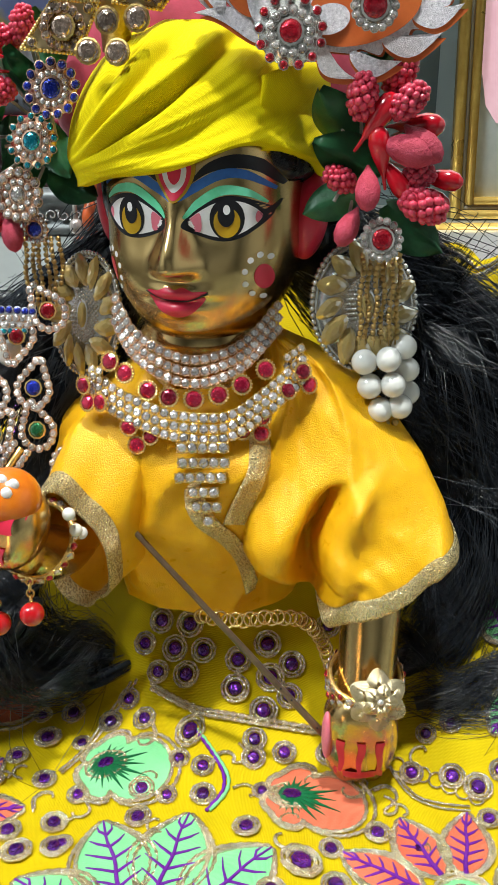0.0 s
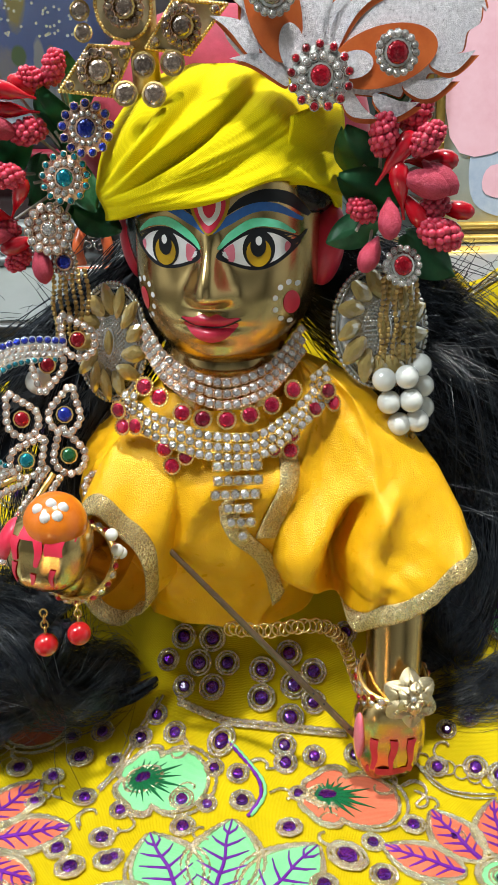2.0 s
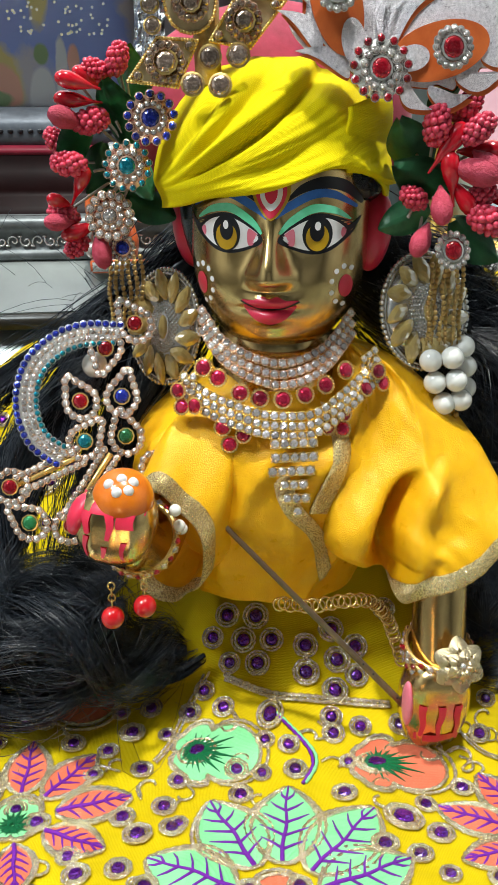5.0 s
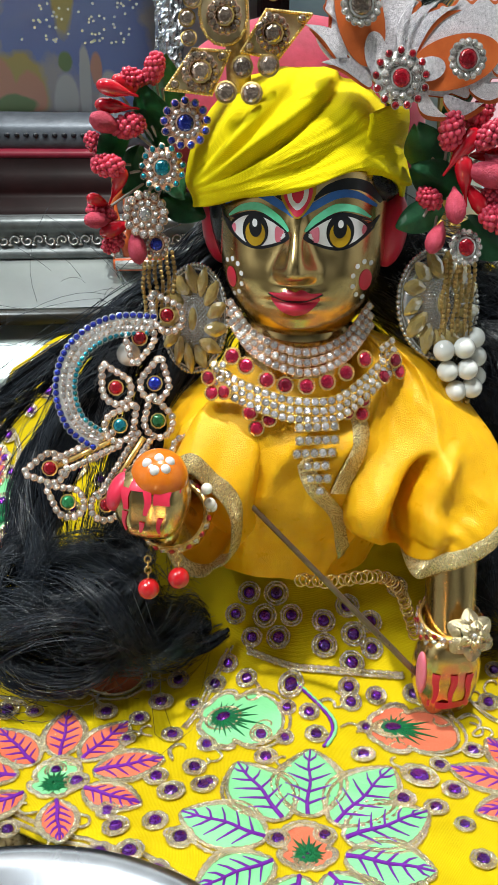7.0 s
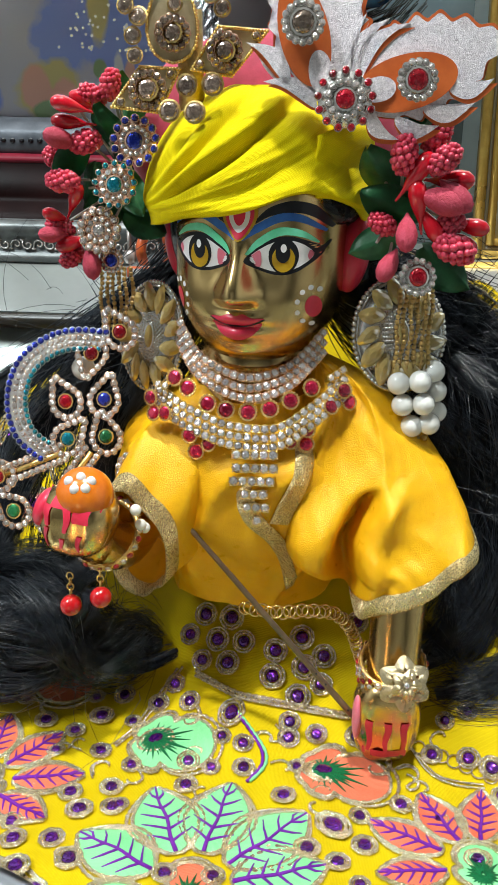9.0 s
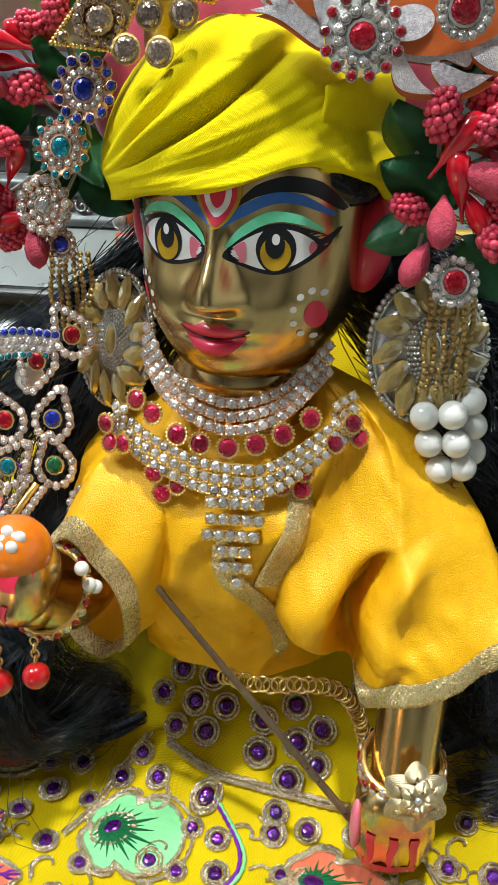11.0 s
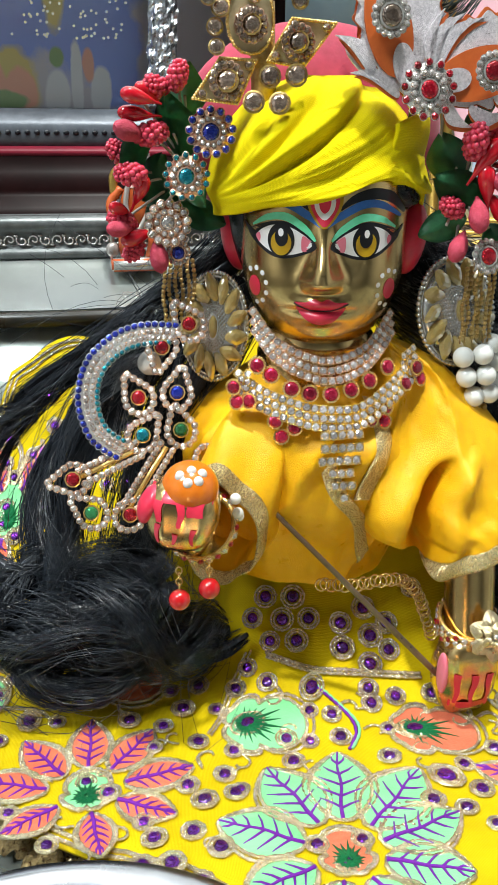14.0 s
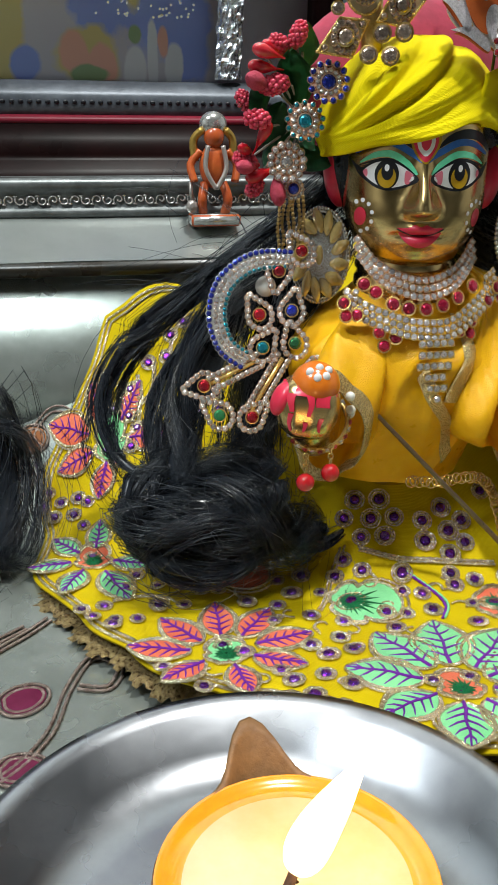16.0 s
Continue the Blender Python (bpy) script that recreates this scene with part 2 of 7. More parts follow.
def bump2(u, v, cu, cv, su, sv):
    return math.exp(-((u - cu) / su) ** 2 - ((v - cv) / sv) ** 2)


def features(u, v):
    """Relief of nose, lips, chin and brows over the smooth head, in metres."""
    U, V = abs(u) * 1000, v * 1000
    f = 0.0
    if -22 < V < 6:
        h = 1.4 + 7.2 * smooth01(3, -15, V)
        h *= smooth01(6, 0, V) * smooth01(-20.6, -16.4, V)
        w = 2.5 + 2.2 * smooth01(-4, -15, V)
        f += h * math.exp(-(U / w) ** 2.6)
        f += 1.7 * math.exp(-((U - 5.4) / 2.2) ** 2 - ((V + 15.8) / 2.6) ** 2)
    f += 2.6 * math.exp(-(U / 6.8) ** 2 - ((V + 23.2) / 2.0) ** 2) + 3.2 * math.exp(-(U / 6.0) ** 2 - ((V + 28.2) / 2.5) ** 2)
    f -= 1.2 * math.exp(-(U / 8) ** 2 - ((V + 25.6) / 0.6) ** 2)
    f += 1.8 * math.exp(-(U / 7) ** 2 - ((V + 35.5) / 3.5) ** 2)
    f += 0.9 * math.exp(-((U - 17) / 7) ** 2 - ((V + 17) / 8) ** 2)
    f -= 0.9 * math.exp(-((U - 9) / 5) ** 2 - ((V + 9) / 4) ** 2)
    return f / 1000


def face_point(u, v, lift=0.0):
    """A point on the face at u to its side and v up, raised by lift."""
    a, b = head_section(v)
    w = b * max(0.0, 1 - min(1, abs(u) / max(a, 1e-6)) ** 2.35) ** (1 / 2.35)
    return HEAD @ Vector((u, -(w + features(u, v) * smooth01(0.003, 0.012, w) + lift), v))


def patch(bm, outline, mat, layer, rings=5):
    """Paint: a closed outline in face coordinates (mm), filled and laid on the face."""
    cu, cv = sum(p[0] for p in outline) / len(outline), sum(p[1] for p in outline) / len(outline)
    rows = [[face_point((cu + (p[0] - cu) * k / rings) / 1000, (cv + (p[1] - cv) * k / rings) / 1000, layer * 0.00011) for p in outline] for k in range(1, rings + 1)]
    vs = grid(bm, rows, True, mat)
    c = bm.verts.new(face_point(cu / 1000, cv / 1000, layer * 0.00011))
    n = len(outline)
    for i in range(n):
        bm.faces.new((c, vs[0][(i + 1) % n], vs[0][i])).material_index = mat


def band(bm, pts, widths, mat, layer):
    """Paint: a brush stroke along points (mm) with a width at each."""
    path = spline([(x, y, 0) for x, y in pts], 8)
    rows = []
    for i, p in enumerate(path):
        d = (path[min(i + 1, len(path) - 1)] - path[max(i - 1, 0)]).normalized()
        nrm = Vector((-d.y, d.x, 0))
        k = i / (len(path) - 1) * (len(widths) - 1)
        j = min(int(k), len(widths) - 2)
        w = widths[j] + (widths[j + 1] - widths[j]) * (k - j)
        rows.append([face_point((p.x + nrm.x * w * s) / 1000, (p.y + nrm.y * w * s) / 1000, layer * 0.00011) for s in (-0.5, -0.25, 0, 0.25, 0.5)])
    grid(bm, rows, False, mat)


def oval(cx, cy, rx, ry, n=28, turn=0.0):
    c, s = math.cos(turn), math.sin(turn)
    return [(cx + rx * math.cos(a) * c - ry * math.sin(a) * s, cy + rx * math.cos(a) * s + ry * math.sin(a) * c) for a in (2 * math.pi * i / n for i in range(n))]


def closed2(pts, per=6):
    return [(p.x, p.y) for p in spline([(x, y, 0) for x, y in pts], per, True)]


def loft(bm, rings, mat=0):
    grid(bm, rings, True, mat)


def fist(bm, c, size, m, mat):
    """A closed hand: a rounded block with four finger ridges and a thumb."""
    c = Vector(c)
    u, v = 48, 32
    rows = []
    for i in range(1, v):
        th = math.pi * i / v
        row = []
        for j in range(u):
            ph = 2 * math.pi * j / u

            def sp(x, p=2.7):
                return math.copysign(abs(x) ** (2 / p), x)
            x, y, z = sp(math.sin(th)) * sp(math.cos(ph)), sp(math.sin(th)) * sp(math.sin(ph)), sp(math.cos(th))
            k = 1.0
            if y < 0:
                k += 0.07 * abs(math.cos(2.0 * math.pi * (x + 1) * 0.94)) * smooth01(0.75, 0.2, z) * min(1, -y * 2) - 0.04
            row.append(c + m @ Vector((x * size[0] * (1 - 0.12 * max(0, -z)), y * size[1] * k, z * size[2])))
        rows.append(row)
    vs = grid(bm, rows, True, mat)
    for ring in (vs[0], vs[-1][::-1]):
        bm.faces.new(ring).material_index = mat


def hand_paint(bm, c, size, m, mat, x0, x1, z0, z1, lift=0.0004):
    """A painted stripe on the front of a fist."""
    def sp(x, p=2.7):
        return math.copysign(abs(x) ** (2 / p), x)
    rows = []
    for i in range(9):
        z = z0 + (z1 - z0) * i / 8
        row = []
        for j in range(5):
            x = (x0 + x1) / 2 + (x1 - x0) * (j / 4 - 0.5) * (0.45 + 0.55 * i / 8 if x1 - x0 < 0.3 else 1.0)
            x += 0.03 * math.sin(9 * z + x0 * 7)
            r = max(0.0, 1 - abs(z) ** 2.7)
            yy = max(0.0, r - abs(x) ** 2.7) ** (1 / 2.7)
            k = 1.0 + 0.07 * abs(math.cos(2.0 * math.pi * (x + 1) * 0.94)) * smooth01(0.75, 0.2, z) * min(1, yy * 2) - 0.04
            row.append(Vector(c) + m @ Vector((x * size[0] * (1 - 0.12 * max(0, -z)), -(yy * size[1] * k + lift), z * size[2])))
        rows.append(row)
    grid(bm, rows, False, mat)


R_HAND, R_SIZE, R_TURN = (0.0335, 0.2145, 0.0310), (0.0115, 0.0098, 0.0178), pose(0, 0, 0, 12, 0, -4).to_3x3()
L_HAND, L_SIZE, L_TURN = (-0.0672, 0.2155, 0.1015), (0.0118, 0.0105, 0.0118), pose(0, 0, 0, -4, 4, -14).to_3x3()


def build_statue():
    bm = bmesh.new()
    # head
    rows, nv, nu = [], 150, 220
    for i in range(1, nv):
        v = 0.036 * math.cos(math.pi * i / nv) if i < nv / 2 else 0.0440 * math.cos(math.pi * i / nv)
        a, b = head_section(v)
        row = []
        for j in range(nu):
            t = 2 * math.pi * j / nu
            x = a * math.copysign(abs(math.cos(t)) ** (2 / 2.35), math.cos(t))
            w = b * math.copysign(abs(math.sin(t)) ** (2 / 2.35), math.sin(t))
            f = features(x, v) * smooth01(0.003, 0.012, w) if w > 0 else 0
            row.append(HEAD @ Vector((x, -(w + f), v)))
        rows.append(row)
    vs = grid(bm, rows, True, 0)
    for ring in (vs[0], vs[-1][::-1]):
        bm.faces.new(ring)
    # neck with a lower fold
    lathe(bm, [(0.0165, 0.155), (0.0190, 0.1480), (0.0207, 0.1455), (0.0206, 0.1440), (0.0195, 0.1425), (0.0208, 0.140), (0.021, 0.136), (0.02, 0.125)], 48, (-0.0135, 0.2615, 0))
    # body under the clothes, arms
    ball(bm, (-0.012, 0.264, 0.092), (0.034, 0.024, 0.046), 32, 20)
    tube(bm, spline([(0.0385, 0.243, 0.098), (0.0380, 0.2370, 0.088), (0.0368, 0.2270, 0.073), (0.0354, 0.2190, 0.052), (0.0345, 0.2145, 0.040)], 8), lambda s: 0.0098 - 0.0014 * s, 24)
    tube(bm, spline([(-0.035, 0.262, 0.115), (-0.05, 0.25, 0.092), (-0.057, 0.236, 0.083), (-0.063, 0.223, 0.09), (-0.0665, 0.217, 0.098)], 8), lambda s: 0.0095 - 0.002 * s, 24)
    fist(bm, R_HAND, R_SIZE, R_TURN, 0)
    for x0 in (-0.62, -0.12, 0.38):
        hand_paint(bm, R_HAND, R_SIZE, R_TURN, 5, x0, x0 + 0.22, -0.34, 0.42)
    hand_paint(bm, R_HAND, R_SIZE, R_TURN, 5, -0.66, 0.66, -0.5, -0.30, 0.0003)
    ball(bm, (0.0232, 0.2100, 0.0340), (0.0016, 0.0036, 0.0082), 16, 12, 7)
    fist(bm, L_HAND, L_SIZE, L_TURN, 0)
    for x0, z1 in ((-0.66, -0.05), (-0.2, -0.3), (0.3, -0.15)):
        hand_paint(bm, L_HAND, L_SIZE, L_TURN, 5, x0, x0 + 0.16, -0.62, z1)
    hand_paint(bm, L_HAND, L_SIZE, L_TURN, 5, -0.7, -0.42, 0.0, 0.55)
    hand_paint(bm, L_HAND, L_SIZE, L_TURN, 5, -0.1, 0.14, -0.1, 0.55)
    hand_paint(bm, L_HAND, L_SIZE, L_TURN, 5, 0.2, 0.62, 0.2, 0.55)
    hand_paint(bm, L_HAND, L_SIZE, L_TURN, 5, -0.85, 0.85, 0.5, 0.82, 0.0003)
    ball(bm, (-0.0775, 0.2145, 0.1055), (0.0034, 0.0052, 0.0066), 20, 14, 5, pose(0, 0, 0, 0, 25, 0).to_3x3())
    # the sweet in the raised hand, with white dots
    ball(bm, (-0.0650, 0.2140, 0.1100), (0.0090, 0.0090, 0.0088), 32, 20, 8)
    for az, el in ((-38, 48), (-12, 34), (14, 36), (34, 50), (0, 62)):
        a, e = radians(az), radians(el)
        n = Vector((math.sin(a) * math.cos(e), -math.cos(a) * math.cos(e), math.sin(e)))
        ball(bm, Vector((-0.0650, 0.2140, 0.1100)) + Vector((n.x * 0.0087, n.y * 0.0087, n.z * 0.0083)), (0.0016, 0.0012, 0.0018), 10, 8, 2)
    # ears
    for s in (-1, 1):
        ball(bm, HEAD @ Vector((s * 0.0298, 0.0015, -0.006)), (0.0056, 0.0062, 0.0125), 20, 14, 5, pose(0, 0, 0, 0, s * 8, 0).to_3x3())
    # painted eyes, brows, lips and marks
    for s in (-1, 1):
        def mir(pts):
            return [(x * s, y) for x, y in pts]
        E = -4.0
        eye = [(3.0, E - 1.2), (6.5, E + 2.2), (12, E + 4.7), (17.5, E + 4.3), (21.6, E + 0.9), (18.5, E - 2.6), (13.5, E - 4.5), (8, E - 3.8)]
        rim = [(2.2, E - 1.5), (6, E + 2.9), (12, E + 5.9), (18, E + 5.4), (24.2, E + 1.9), (19, E - 3.5), (13.5, E - 5.5), (7.5, E - 4.6)]
        patch(bm, closed2(mir(rim)), 1, 1)
        patch(bm, closed2(mir(eye)), 2, 2)
        patch(bm, closed2(mir([(2.9, E - 1.2), (6.3, E + 1.8), (7.0, E - 0.8), (6.3, E - 3.2)])), 7, 3)
        patch(bm, closed2(mir([(21.7, E + 0.9), (20.6, E + 2.0), (20.1, E + 0.4), (20.6, E - 0.9)])), 7, 3)
        iris = [(max(-99, x), min(y, E + 5.0)) for x, y in oval(13.4, E + 0.2, 4.3, 5.3)]
        patch(bm, mir(iris), 1, 3)
        patch(bm, mir(oval(13.4, E - 0.7, 3.3, 3.9)), 6, 4)
        patch(bm, mir(oval(13.3, E + 1.2, 2.1, 3.0)), 1, 5)
        patch(bm, mir(oval(13.5, E + 2.6, 0.85, 1.25)), 2, 6, 3)
        band(bm, mir([(2.6, E + 0.4), (6, E + 4.0), (12, E + 7.4), (18, E + 6.9), (22.8, E + 4.1)]), (0.7, 2.1, 2.5, 2.0, 0.5), 3, 2)
        band(bm, mir([(1.0, E + 5.0), (5.5, E + 8.2), (12, E + 11.4), (18, E + 11.2), (24.5, E + 7.5)]), (1.2, 2.4, 2.5, 2.2, 0.8), 4, 1)
        band(bm, mir([(4.5, E + 9.5), (9, E + 13), (15, E + 14.6), (21, E + 13.4), (26, E + 8.5)]), (0.4, 2.4, 3.4, 3.2, 1.0), 1, 1)
        band(bm, mir([(21.4, E + 0.9), (24.0, E + 2.6), (25.6, E + 4.6)]), (1.6, 1.2, 0.3), 1, 3)
        patch(bm, mir(oval(22.0, -19.6, 2.0, 3.6)), 5, 2)
        for k in range(7):
            a = radians(60 + 34 * k)
            patch(bm, mir(oval(21.6 + 4.0 * math.cos(a) * 0.95, -19.4 + 6.0 * math.sin(a), 0.72, 0.85, 12)), 2, 3, 2)
    patch(bm, closed2([(-5.2, 11), (-4.8, 5.5), (0, 0.2), (4.8, 5.5), (5.2, 11), (0, 12)]), 6, 2)
    patch(bm, closed2([(-4.2, 10), (-3.9, 5.6), (0, 0.8), (3.9, 5.6), (4.2, 10), (0, 11)]), 5, 3)
    patch(bm, closed2([(-3.1, 9.6), (-2.8, 5.6), (0, 2.8), (2.8, 5.6), (3.1, 9.6), (0, 10)]), 2, 4)
    patch(bm, closed2([(-1.8, 9), (-1.5, 6.2), (0, 4.8), (1.5, 6.2), (1.8, 9), (0, 10)]), 5, 5)
    patch(bm, closed2([(-8.5, -22.9), (-5, -22.6), (-2.2, -21.5), (0, -22.1), (2.2, -21.5), (5, -22.6), (8.5, -22.9), (5.2, -24.9), (0, -25.4), (-5.2, -24.9)]), 5, 2)
    patch(bm, closed2([(-8.0, -24.4), (-3.5, -25.5), (0, -25.8), (3.5, -25.5), (8.0, -24.4), (4.8, -28.4), (0, -30.2), (-4.8, -28.4)]), 5, 2)
    band(bm, [(-8.8, -23.1), (-4, -25.2), (0, -25.6), (4, -25.2), (8.8, -23.1)], (0.5, 0.4, 0.35, 0.4, 0.5), 1, 4)
    ob = part("brass_statue", bm, [BRASS, BLACK, WHITE, GREEN, BLUE, RED, AMBER, PINK, ORANGE])
    return tagged(ob, "polished brass crawling-child statue with painted eyes and lips", "statue")


statue = build_statue()

# ---- jacket ----
jacket = thing("jacket", "orange-yellow satin jacket with gold ribbon edges, worn by the statue", "clothing")


def torso_point(t, z, lift=0.0):
    """Surface of the jacket's body: t turns round it (0 at the front), z is the height."""
    a = 0.0300 + 0.019 * smooth01(0.05, 0.105, z) - 0.030 * smooth01(0.112, 0.142, z)
    b = 0.0255 + 0.0100 * smooth01(0.05, 0.10, z) - 0.0170 * smooth01(0.108, 0.142, z)
    fold = 0.0008 * math.sin(4 * t - 130 * z)
    g = t - 16 * (z - 0.085)
    dip = -0.0085 * math.exp(-((g + 0.62) / 0.13) ** 2) * smooth01(0.126, 0.108, z) * smooth01(0.056, 0.075, z)
    fold += 0.0038 * math.exp(-((g + 0.95) / 0.17) ** 2) * smooth01(0.132, 0.108, z)
    fold += 0.0024 * math.exp(-((g + 0.25) / 0.20) ** 2) * smooth01(0.125, 0.100, z)
    fold -= 0.0040 * smooth01(0.088, 0.060, z) * max(0, math.cos(t))
    crest = (1 - abs(math.sin(3.1 * g + 1.1 + 0.8 * noise.noise(Vector((t * 2, z * 50, 1)))))) ** 2
    fold += 0.0034 * (crest - 0.35) * smooth01(0.135, 0.115, z) * max(0, math.cos(t))
    fold += 0.0018 * noise.noise(Vector((math.sin(t) * 2.2, math.cos(t) * 2.2 + 4, z * 42))) + 0.0006 * noise.noise(Vector((math.sin(t) * 8, math.cos(t) * 8, z * 160)))
    r = 1 + (fold + dip + lift) / 0.035
    return Vector((-0.0125 + a * math.sin(t) * r, 0.2635 - b * math.cos(t) * r, z))


bm = bmesh.new()
loft(bm, [[torso_point(2 * math.pi * j / 160, 0.056 + 0.087 * i / 64) for j in range(160)] for i in range(65)])
body = part("jacket_body", bm, SATIN, jacket)


def along(v, keys):
    """Smooth value between keyed rows (v, x, z, ...)."""
    for p, q in zip(keys, keys[1:]):
        if v <= q[0] or q is keys[-1]:
            k = (v - p[0]) / (q[0] - p[0])
            return [m + (n - m) * k for m, n in zip(p[1:], q[1:])]


INNER = ((-0.02, 0.0055, 0.1450), (0.0, 0.0050, 0.1440), (0.2, 0.0020, 0.1300), (0.4, -0.0030, 0.1090), (0.52, -0.0052, 0.0950), (0.62, -0.0035, 0.0850), (0.7, 0.0010, 0.0785), (0.8, 0.0110, 0.0740), (0.88, 0.0185, 0.0735), (0.93, 0.0205, 0.0715), (1.0, 0.0222, 0.0660), (1.05, 0.0230, 0.0640))
OUTER = ((-0.02, 0.0095, 0.1452), (0.0, 0.0110, 0.1455), (0.1, 0.0200, 0.1420), (0.2, 0.0290, 0.1370), (0.4, 0.0425, 0.1245), (0.6, 0.0515, 0.1125), (0.8, 0.0575, 0.1005), (1.0, 0.0605, 0.0905), (1.05, 0.0610, 0.0880))
DEEP = ((-0.02, 0.2560, 0.004), (0.0, 0.2555, 0.007), (0.3, 0.2490, 0.0140), (0.6, 0.2400, 0.0170), (0.85, 0.2330, 0.0170), (1.0, 0.2285, 0.0165), (1.05, 0.2280, 0.0165))


def sleeve_r(v, t, lift=0.0):
    """Chest panel and short sleeve in one drape: v runs from the collar (0) to the hem (1), t round it."""
    (x0, z0), (x1, z1), (yc, d) = (along(v, k) for k in (INNER, OUTER, DEEP))
    c, f = math.cos(t), math.sin(t)
    c, f = math.copysign(abs(c) ** 0.85, c), math.copysign(abs(f) ** 0.8, f)
    u = 0.5 + 0.5 * c
    front = max(0.0, -f)
    # a deep arched crease with a full puff beside it
    uc = 0.52 - 1.45 * (v - 0.56)
    w = 0.055 + 0.05 * smooth01(0.6, 0.9, v)
    deep = smooth01(0.50, 0.60, v) * smooth01(1.06, 0.86, v)
    q = (u - uc) / w
    fold = -0.0210 * math.exp(-q * q * (2.6 if q > 0 else 0.6)) * deep
    fold += 0.0042 * math.exp(-((u - uc + 0.24) / 0.15) ** 2) * smooth01(0.42, 0.62, v) * smooth01(0.95, 0.8, v)
    fold += 0.0042 * math.exp(-((u - uc - 0.16) / 0.085) ** 2) * deep
    # long soft pulls from the collar, small wrinkles
    fold += 0.0016 * math.sin(9 * u + 2.0 * v + 0.4) * smooth01(0.1, 0.35, v) * smooth01(0.75, 0.5, v)
    crest = (1 - abs(math.sin(6.5 * u + 3.2 * v + 0.5 + 0.9 * noise.noise(Vector((u * 3, v * 3, 5)))))) ** 2
    fold += 0.0026 * (crest - 0.35) * smooth01(0.05, 0.3, v) * smooth01(0.85, 0.6, v) + 0.0020 * (crest - 0.35) * smooth01(0.6, 0.9, u)
    fold += 0.0022 * noise.noise(Vector((u * 5, v * 4, 2.0))) + 0.0006 * noise.noise(Vector((u * 16, v * 9, 7.0)))
    y = yc + f * (d + lift) - front * fold
    k = 1 + lift / 0.02
    return Vector(((x0 + x1) / 2 + (x1 - x0) / 2 * c * k, y, (z0 + z1) / 2 + (z1 - z0) / 2 * c + 0.0010 * math.sin(5 * t) * smooth01(0.8, 1, v)))


bm = bmesh.new()
loft(bm, [[sleeve_r(-0.02 + 1.02 * i / 90, 2 * math.pi * j / 180) for j in range(180)] for i in range(91)])
part("sleeve", bm, SATIN, jacket)
bm = bmesh.new()
loft(bm, [[sleeve_r(v, 2 * math.pi * j / 180, l) for j in range(180)] for v, l in ((0.935, 0.0002), (0.94, 0.0006), (0.97, 0.0008), (1.0, 0.0008), (1.02, 0.0006), (1.02, -0.0006), (0.94, -0.0007))])
part("sleeve_ribbon", bm, GOLD_TRIM, jacket, "gold lace ribbon round the sleeve hem")

LN = Vector((-0.50, -0.83, -0.22)).normalized()
LS = Vector((-LN.y, LN.x, 0)).normalized()
LU = LN.cross(LS)


def sleeve_l(s, t, lift=0.0):
    c = Vector((-0.024, 0.2565, 0.1235)).lerp(Vector((-0.0530, 0.2325, 0.0840)), s)
    crest = (1 - abs(math.sin(2.5 * t + 2.2 * s + 0.3))) ** 2
    r = 0.0140 + 0.0052 * smooth01(0, 0.8, s) - 0.0016 * smooth01(0.8, 1.02, s) + lift + 0.0022 * (crest - 0.35) * smooth01(1.0, 0.7, s) + 0.0007 * math.sin(5 * t + 6 * s) + 0.0016 * noise.noise(Vector((math.cos(t) * 1.6, math.sin(t) * 1.6, s * 3)))
    k = 1 - 0.25 * math.exp(-((t - radians(300)) / 0.4) ** 2) * smooth01(0.5, 1, s)
    return c + (LS * math.cos(t) * 0.84 + LU * math.sin(t) * 1.26) * r * k


bm = bmesh.new()
loft(bm, [[sleeve_l(i / 30, 2 * math.pi * j / 80) for j in range(80)] for i in range(31)])
part("sleeve", bm, SATIN, jacket)
bm = bmesh.new()
loft(bm, [[sleeve_l(s, 2 * math.pi * j / 80, l) for j in range(80)] for s, l in ((0.915, 0.0002), (0.92, 0.0006), (0.97, 0.0008), (1.02, 0.0008), (1.025, 0.0003), (1.02, -0.0004), (0.915, -0.0004))])
part("sleeve_ribbon", bm, GOLD_TRIM, jacket, "gold lace ribbon round the open cuff")


def front_ribbon(points, w):
    bm = bmesh.new()
    path = spline([(t * 0.035, z, 0) for t, z in points], 10)
    rows = []
    for i, p in enumerate(path):
        d = (path[min(i + 1, len(path) - 1)] - path[max(0, i - 1)]).normalized()
        rows.append([torso_point((p.x - d.y * w * k) / 0.035, p.y + d.x * w * k, l) for k, l in ((-0.5, 0.0003), (-0.48, 0.0011), (-0.25, 0.0012), (0, 0.0012), (0.25, 0.0012), (0.48, 0.0011), (0.5, 0.0003))])
    grid(bm, rows)
    part("front_ribbon", bm, GOLD_TRIM, jacket, "gold lace ribbon down the front opening")


front_ribbon(((-0.14, 0.118), (-0.02, 0.099), (0.18, 0.087), (0.36, 0.073), (0.42, 0.0655)), 0.0042)
front_ribbon(((0.40, 0.128), (0.30, 0.112), (0.17, 0.095)), 0.0050)

# ---- turban ----
turban = thing("turban", "bright yellow muslin turban wound round the statue's head", "headwear")
TC = Vector((-0.0140, 0.2655, 0.187))


